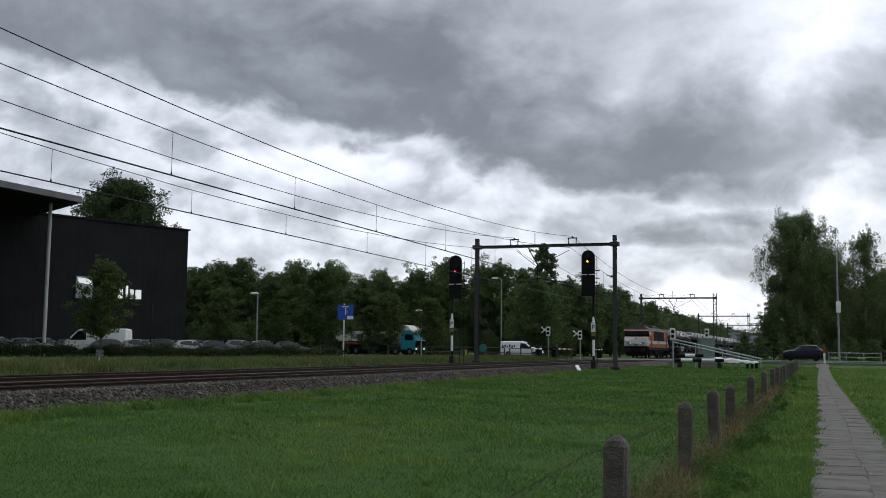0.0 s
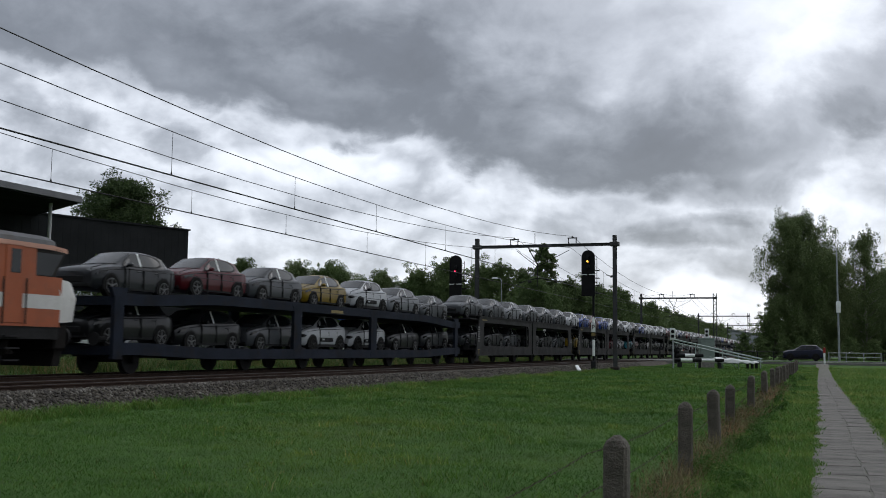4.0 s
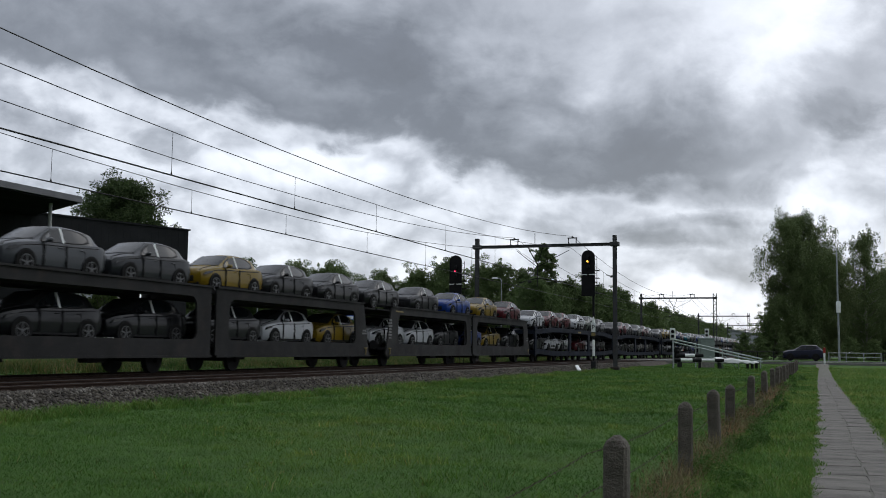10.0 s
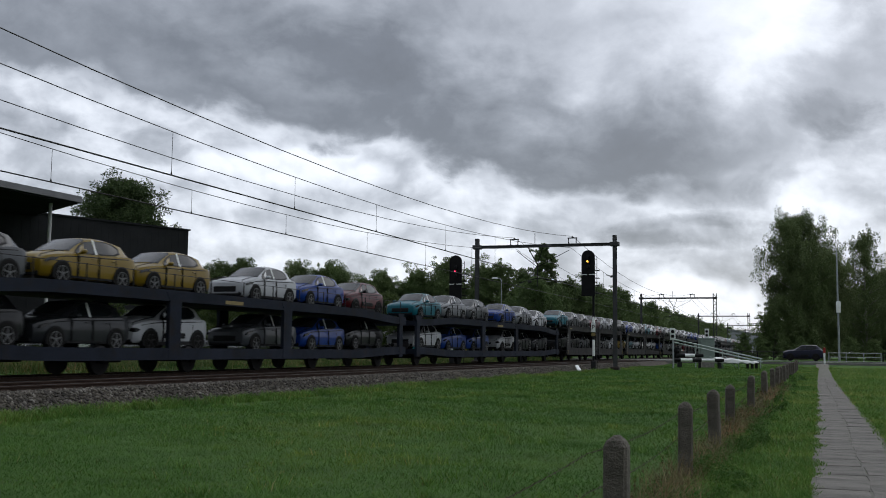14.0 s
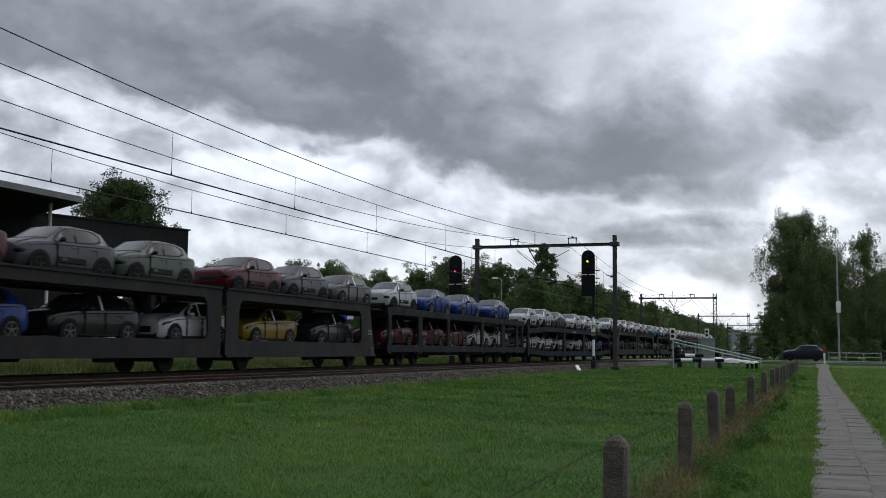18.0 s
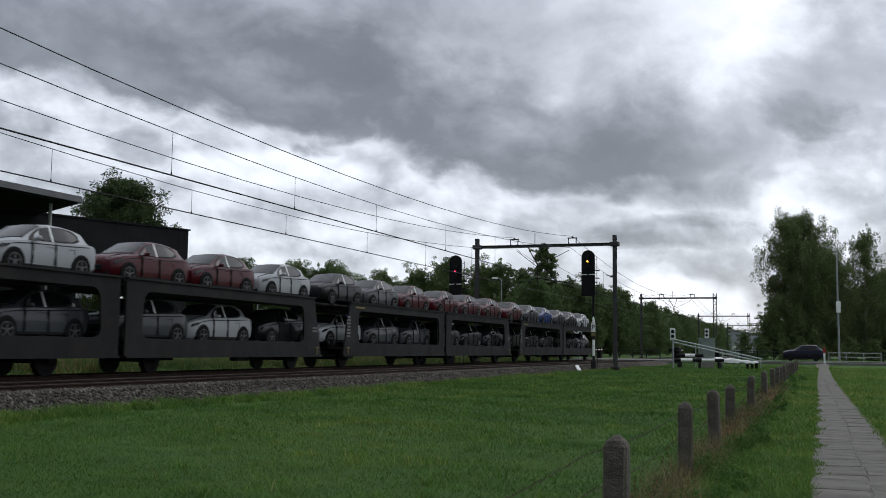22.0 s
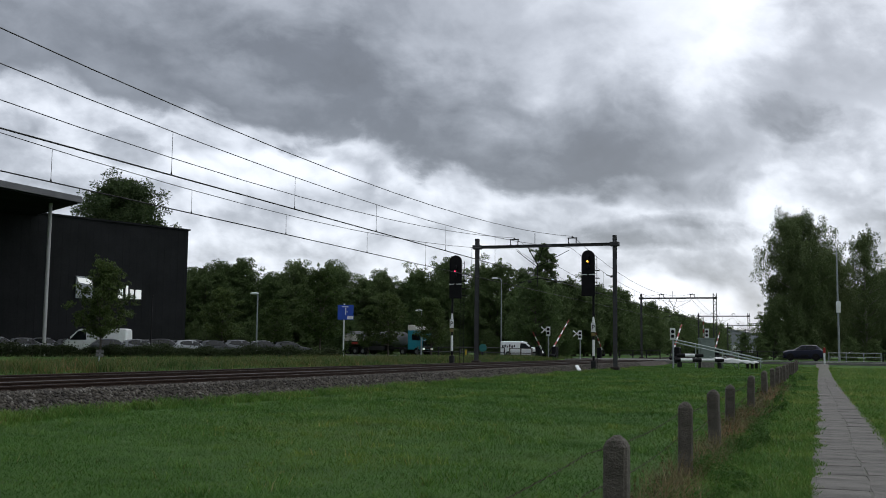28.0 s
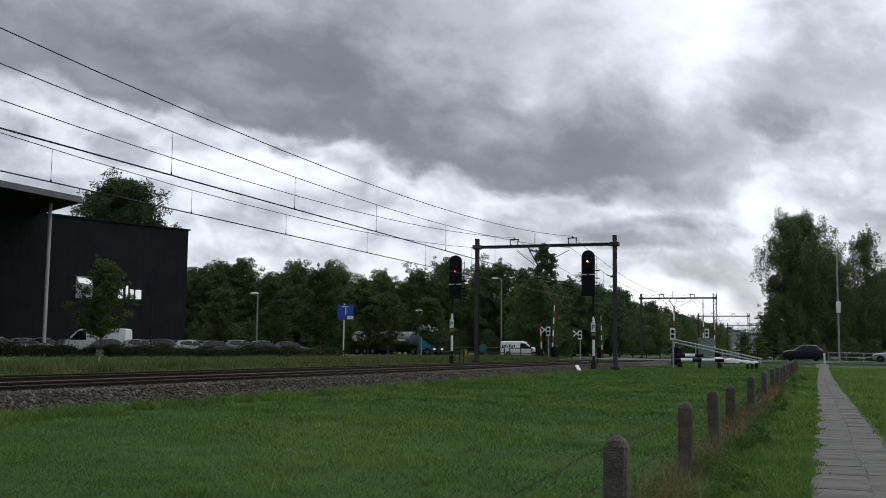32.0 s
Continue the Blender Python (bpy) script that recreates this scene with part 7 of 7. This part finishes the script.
    bm = bmesh.new()
    rod(bm, (0, -0.04, 1.05), (0, 0.04, 1.05), 0.4, 20)
    part("plate", bm, M["teal_plate"], t)
    # pale concrete cable lid by the near track
    c = thing("cable_lid", pose(-13.75, 61.8, 0.28, 0, 5, -74), "white-edged concrete cable lid lying on the ballast", "cable lid")
    bm = bmesh.new()
    box(bm, (0, 0, 0), (2.6, 0.22, 0.1), bevel=0.02)
    part("lid", bm, M["white"], c)

    def rail_fence(x0, y0, x1, y1, n, h, z, label, mat):
        f = thing("rail_fence", pose(x0, y0, z), label, "fence", "low rail fences")
        d = Vector((x1 - x0, y1 - y0))
        for i in range(n):
            q = d * i / (n - 1)
            bm = bmesh.new()
            box(bm, (q.x, q.y, h / 2 - 0.1), (0.12, 0.12, h + 0.2), bevel=0.015)
            part("post", bm, mat, f)
        for zz in (h * 0.5, h * 0.95):
            bm = bmesh.new()
            rod(bm, (0, 0, zz), (d.x, d.y, zz), 0.04, 6)
            part("rail", bm, mat, f)

    rail_fence(-30.5, 104.2, -28.3, 105.0, 3, 1.1, FAR_SIDE_Z, "weathered wooden gate and posts by the crossing", M["bark"])
    rail_fence(-44.0, 112.0, -33.0, 110.6, 5, 1.15, FAR_SIDE_Z, "dark tubular rail fence along the road", M["mast"])
    rail_fence(-22.6, 124.5, -18.0, 126.5, 4, 1.1, 0.4, "dark tubular rail fence beyond the road", M["steel_dark"])
    rail_fence(1.2, 124.2, 6.8, 126.6, 4, 1.05, 0.4, "grey tubular rail fence beside the road", M["galv"])
    rail_fence(-14.0, 127.0, -3.0, 127.0, 7, 1.1, 0.4, "dark tubular rail fence beside the road", M["steel_dark"])
    rail_fence(7.0, 126.6, 40.0, 129.0, 12, 1.05, 0.4, "dark wire fence beside the road", M["steel_dark"])
    # far pale hall
    h = thing("far_hall", pose(-26.5, 425, 0.4), "pale grey industrial hall far down the line", "building")
    bm = bmesh.new()
    prism(bm, [(-14, 0), (8, 0), (8, 7.5), (-14, 11.0)], 0, 60, "y")
    part("wall", bm, M["far_wall"], h)
    bm = bmesh.new()
    prism(bm, [(-14.4, 11.0), (8.4, 7.4), (8.4, 7.8), (-14.4, 11.4)], -0.5, 60.5, "y")
    part("roof", bm, M["galv"], h)
    for i in range(4):
        bm = bmesh.new()
        box(bm, (-9 + i * 5, -0.05, 2.2), (2.6, 0.1, 3.2))
        part("gate", bm, M["white"], h)


M["teal_plate"] = surface("teal_plate", (0.02, 0.16, 0.15), (0.02, 0.12, 0.12), 3, 30, 0.5, 0, 0.05)


# ---- vehicles ----
def van_rings(L, w, h, hood, roof):
    """Panel van along +y from tail to nose."""
    sec = [(0.0, 0.9, 0.35, h - 0.12), (0.08, 0.97, 0.28, h - 0.02), (0.4, 1.0, 0.26, h), (L * roof, 1.0, 0.26, h), (L * (roof + 0.09), 0.99, 0.26, h - 0.1), (L * (roof + 0.25), 0.98, 0.26, hood + 0.08), (L * max(0.92, roof + 0.29), 0.95, 0.26, hood - 0.08), (L * 0.985, 0.86, 0.28, hood - 0.3), (L, 0.75, 0.35, hood - 0.42)]
    rings = []
    for y, k, z0, z1 in sec:
        hw = w / 2 * k
        t = 0.88 if z1 > hood + 0.2 else 0.97
        half = [(0, z0), (hw * 0.9, z0), (hw, z0 + 0.15), (hw, min(hood, z1 - 0.05)), (hw * t, z1 - 0.06), (hw * t * 0.85, z1), (0, z1 + 0.02)]
        rings.append([(x, y, z) for x, z in half] + [(-x, y, z) for x, z in half[-2:0:-1]])
    return rings


def build_van(m, L, w, h, hood, label, marks, roof=0.52):
    v = thing("van", m, label, "van", "parked vehicles")
    bm = bmesh.new()
    loft(bm, van_rings(L, w, h, hood, roof))
    part("body", bm, M["white"], v, smooth=True)
    for s in (-1, 1):
        pts = [(s * (w / 2 + 0.004), L * (roof - 0.05), hood - 0.02), (s * (w / 2 + 0.004), L * (roof + 0.21), hood - 0.02), (s * (w / 2 * 0.925), L * (roof + 0.09), h - 0.27), (s * (w / 2 * 0.925), L * (roof - 0.03), h - 0.2)]
        part("side_window", solid_panel(pts, (s, 0, 0), 0.03), M["pane"], v)
        for y in (L * 0.19, L * 0.82):
            bm = bmesh.new()
            rod(bm, (s * (w / 2 - 0.2), y, 0.33), (s * (w / 2 + 0.015), y, 0.33), 0.33, 18)
            rod(bm, (s * (w / 2 + 0.01), y, 0.33), (s * (w / 2 + 0.022), y, 0.33), 0.2, 14, index=1)
            part("wheel", bm, [M["rubber"], M["rim"]], v)
        bm = bmesh.new()
        box(bm, (s * (w / 2 + 0.12), L * (roof + 0.21), hood + 0.12), (0.2, 0.14, 0.24), bevel=0.03)
        part("mirror", bm, M["plastic"], v)
        bm = bmesh.new()
        box(bm, (s * (w / 2 * 0.8), L * 0.955, hood - 0.2), (0.28, 0.3, 0.2), bevel=0.04)
        part("headlight", bm, M["lamp_glass"], v)
        if marks:
            for k in range(6):
                bm = bmesh.new()
                box(bm, (s * (w / 2 + 0.004), L * 0.06 + k * 0.27, 1.2 + 0.08 * (k % 2)), (0.012, 0.16, 0.34 - 0.06 * (k % 3)))
                part("lettering_bar", bm, M["black"], v)
    part("windscreen", solid_panel([(-w * 0.44, L * (roof + 0.245), hood + 0.11), (w * 0.44, L * (roof + 0.245), hood + 0.11), (w * 0.38, L * (roof + 0.105), h - 0.14), (-w * 0.38, L * (roof + 0.105), h - 0.14)], (0, 1, 1), 0.04), M["pane"], v)
    bm = bmesh.new()
    box(bm, (0, L * 0.985, 0.42), (w * 0.9, 0.16, 0.26), bevel=0.04)
    part("bumper", bm, M["plastic"], v)
    return v


def build_truck():
    """Tanker lorry, nose towards +y."""
    t = thing("tanker_lorry", pose(0, 0, 0), "tanker lorry with a teal cab and a grey cream tank trailer", "lorry")
    bm = bmesh.new()
    rows = []
    for y, k in ((0.0, 0.7), (0.12, 0.92), (0.4, 1.0), (9.6, 1.0), (9.9, 0.92), (10.0, 0.7)):
        rows.append([(1.2 * k * math.cos(a), y, 2.15 + 0.95 * k * math.sin(a) + (0.12 if y < 1 else 0)) for a in np.linspace(0, 2 * math.pi, 21)[:-1]])
    loft(bm, rows)
    part("tank", bm, M["tank"], t, smooth=True)
    bm = bmesh.new()
    for s in (-1, 1):
        box(bm, (s * 1.19, 1.6, 2.4), (0.05, 2.6, 0.55), bevel=0.02)
    part("side_panel", bm, M["tank_cream"], t)
    for s in (-1, 1):
        bm = bmesh.new()
        box(bm, (s * 1.2, 5.0, 2.0), (0.04, 8.6, 0.28))
        part("stripe", bm, M["tank_cream"], t)
        bm = bmesh.new()
        box(bm, (s * 1.21, 3.0, 1.55), (0.04, 2.2, 0.3))
        part("red_panel", bm, M["red"], t)
    bm = bmesh.new()
    box(bm, (0, 7.0, 0.95), (1.0, 13.6, 0.3))
    for s in (-1, 1):
        box(bm, (s * 1.0, 6.2, 0.9), (0.3, 2.6, 0.6), bevel=0.04)
    part("chassis", bm, M["steel_dark"], t)
    for y in (1.2, 2.55, 3.9, 10.6, 12.9):
        for s in (-1, 1):
            bm = bmesh.new()
            rod(bm, (s * 0.9, y, 0.5), (s * 1.24, y, 0.5), 0.5, 18)
            rod(bm, (s * 1.2, y, 0.5), (s * 1.26, y, 0.5), 0.24, 12, index=1)
            part("wheel", bm, [M["rubber"], M["rim"]], t)
    bm = bmesh.new()
    prism(bm, [(11.4, 0.75), (13.7, 0.75), (13.72, 1.9), (13.5, 3.0), (13.1, 3.25), (11.4, 3.25)], -1.22, 1.22)
    bmesh.ops.bevel(bm, geom=list(bm.edges), offset=0.06, segments=2, affect="EDGES")
    part("cab", bm, M["cab_teal"], t)
    bm = bmesh.new()
    prism(bm, [(11.4, 3.25), (13.1, 3.25), (12.4, 3.85), (11.4, 3.95)], -1.15, 1.15)
    part("roof_fairing", bm, M["tank_cream"], t)
    for s in (-1, 1):
        part("side_window", solid_panel([(s * 1.222, 12.1, 2.0), (s * 1.222, 13.25, 1.95), (s * 1.222, 13.2, 2.75), (s * 1.222, 12.1, 2.75)], (s, 0, 0), 0.02), M["pane"], t)
        bm = bmesh.new()
        box(bm, (s * 0.85, 13.74, 0.85), (0.4, 0.08, 0.2), bevel=0.02)
        part("headlamp", bm, M["head_lamp"], t)
        bm = bmesh.new()
        box(bm, (s * 1.4, 13.45, 2.3), (0.2, 0.12, 0.7), bevel=0.03)
        part("mirror", bm, M["plastic"], t)
    bm = bmesh.new()
    box(bm, (0, 13.64, 2.45), (2.2, 0.06, 0.95), pose(0, 0, 0, -4, 0, 0), bevel=0.03)
    part("windscreen", bm, M["pane"], t)
    return t


M["tank"] = surface("tank_grey", (0.17, 0.175, 0.18), (0.12, 0.12, 0.125), 0.8, 20, 0.5, 0.3, 0.05)
M["tank_cream"] = surface("cream_panel", (0.55, 0.53, 0.46), (0.45, 0.43, 0.38), 1.5, 20, 0.5, 0, 0.05)
M["cab_teal"] = surface("cab_teal", (0.012, 0.20, 0.26), (0.012, 0.17, 0.22), 1.5, 30, 0.35, 0, 0.02, 0.05, coat=0.4)
ROAD_CARS = {}


def parked_car(kind, colour, m, label, group="parked cars"):
    c = copy_thing(CAR_PROTO[(kind, colour)], m) if (kind, colour) in CAR_PROTO else new_car(kind, colour, m, False)
    # cars on the road have shed their transport film
    for ch in list(c.children):
        if ch.name.startswith(("pillar_film", "transport_tape")):
            bpy.data.objects.remove(ch)
    return tagged(c, label, "car", group)


def build_vehicles():
    ROAD_CARS["van"] = build_van(pose(-34.5, 114.6, 0.5, 0, 0, -84), 4.8, 1.8, 1.82, 1.05, "white small panel van with dark lettering waiting at the crossing", True)
    build_van(pose(-56.95, 75.4, FAR_SIDE_Z, 0, 0, 110), 5.6, 2.0, 2.35, 1.35, "white high-roofed panel van parked by the hedge", False, 0.66)
    ROAD_CARS["truck"] = build_truck()
    dark = parked_car("crossover", "navy", pose(0, 0, 0), "dark blue tall estate car waiting at the crossing", "waiting cars")
    dark.scale = (1.04, 1.02, 1.14)
    ROAD_CARS["dark"] = dark
    ROAD_CARS["white"] = parked_car("hatchback", "white", pose(0, 0, 0), "white hatchback driving up to the crossing", "waiting cars")
    rng = random.Random(9)
    cols = ["silver", "grey", "dark", "white", "silver", "grey", "black", "grey", "silver", "dark", "white", "grey", "silver", "dark", "grey", "white", "silver"]
    for i, c in enumerate(cols + cols[::-1] + cols[5:]):
        row, k = divmod(i, len(cols))
        f = (k + 0.4 * row) / (len(cols) - 1)
        x, y = -67.5 + 25.5 * f - 4.2 * row, 64.5 + 26.0 * f + 5.6 * row
        if (row == 0 and 0.26 < f < 0.42) or f > 0.88:
            continue
        parked_car("crossover" if i % 3 == 0 else "hatchback", c, pose(x, y, FAR_SIDE_Z, 0, 0, 48 + rng.uniform(-4, 4) + 90), "%s parked car behind the hedge" % WORDS[c])


build_sky_object = build_sky()
build_ground()
build_railway()
build_roads()
build_wires()
build_train()
build_trees()
build_hedge()
build_hall()
build_signal(-13.65, 66.0, 0.1, M["amber_lamp"], 7.15, 4.9, 7.9, -0.32)
build_signal(-23.42, 66.0, 0.32, M["red_lamp"], 6.62, 4.8, 7.75, 0.26)
build_fence()
build_grass()
build_path()
build_crossing()
build_furniture()
build_vehicles()


def motions():
    # the train runs at a steady pace towards the camera's side
    for ob, back, dx, z in MOVING:
        walk(ob, [(t, pose(FAR_X + dx, START + back - SPEED * t, RAIL_Z + z)) for t in (0, 11, 21, 32)])
    walk(build_sky_object, [(t, pose(-165.0 * t / 32 * math.cos(YAW), 0, 0, 0, 0, 20.1)) for t in (0, 11, 21, 32)])
    # the booms rise after the train has gone
    for boom, heading in BARRIERS:
        walk(boom, [(t, pose(0, 0, 1.02, a)) for t, a in ((0, 0), (20, 0), (26, 0), (26.6, 5), (27.5, 25), (28, 36), (29, 52), (30, 64), (31, 76), (32, 84))])
    # the lorry creeps forward in its queue
    for ob, rows in ((ROAD_CARS["truck"], ((0, 0.0), (1, 0.55), (2, 0.95), (4, 1.05), (15, 1.05), (27.5, 1.1), (29, 1.3), (30, 1.7), (31, 2.2), (32, 2.75))),):
        walk(ob, [(t, pose(-61.8 + d, 128.0 - 0.25 * d, FAR_SIDE_Z, 0, 0, -105)) for t, d in rows])
    walk(ROAD_CARS["dark"], [(0, pose(-3.5, 117.6, 0.5, 0, 0, -90)), (32, pose(-3.5, 117.6, 0.5, 0, 0, -90))])
    walk(ROAD_CARS["white"], [(t, pose(x, 117.4, 0.5, 0, 0, -90)) for t, x in ((0, 230.0), (12, 130.0), (22, 45.0), (26, 16.0), (28, 8.9), (29, 7.3), (30, 6.4), (31, 5.8), (32, 5.45))])


motions()
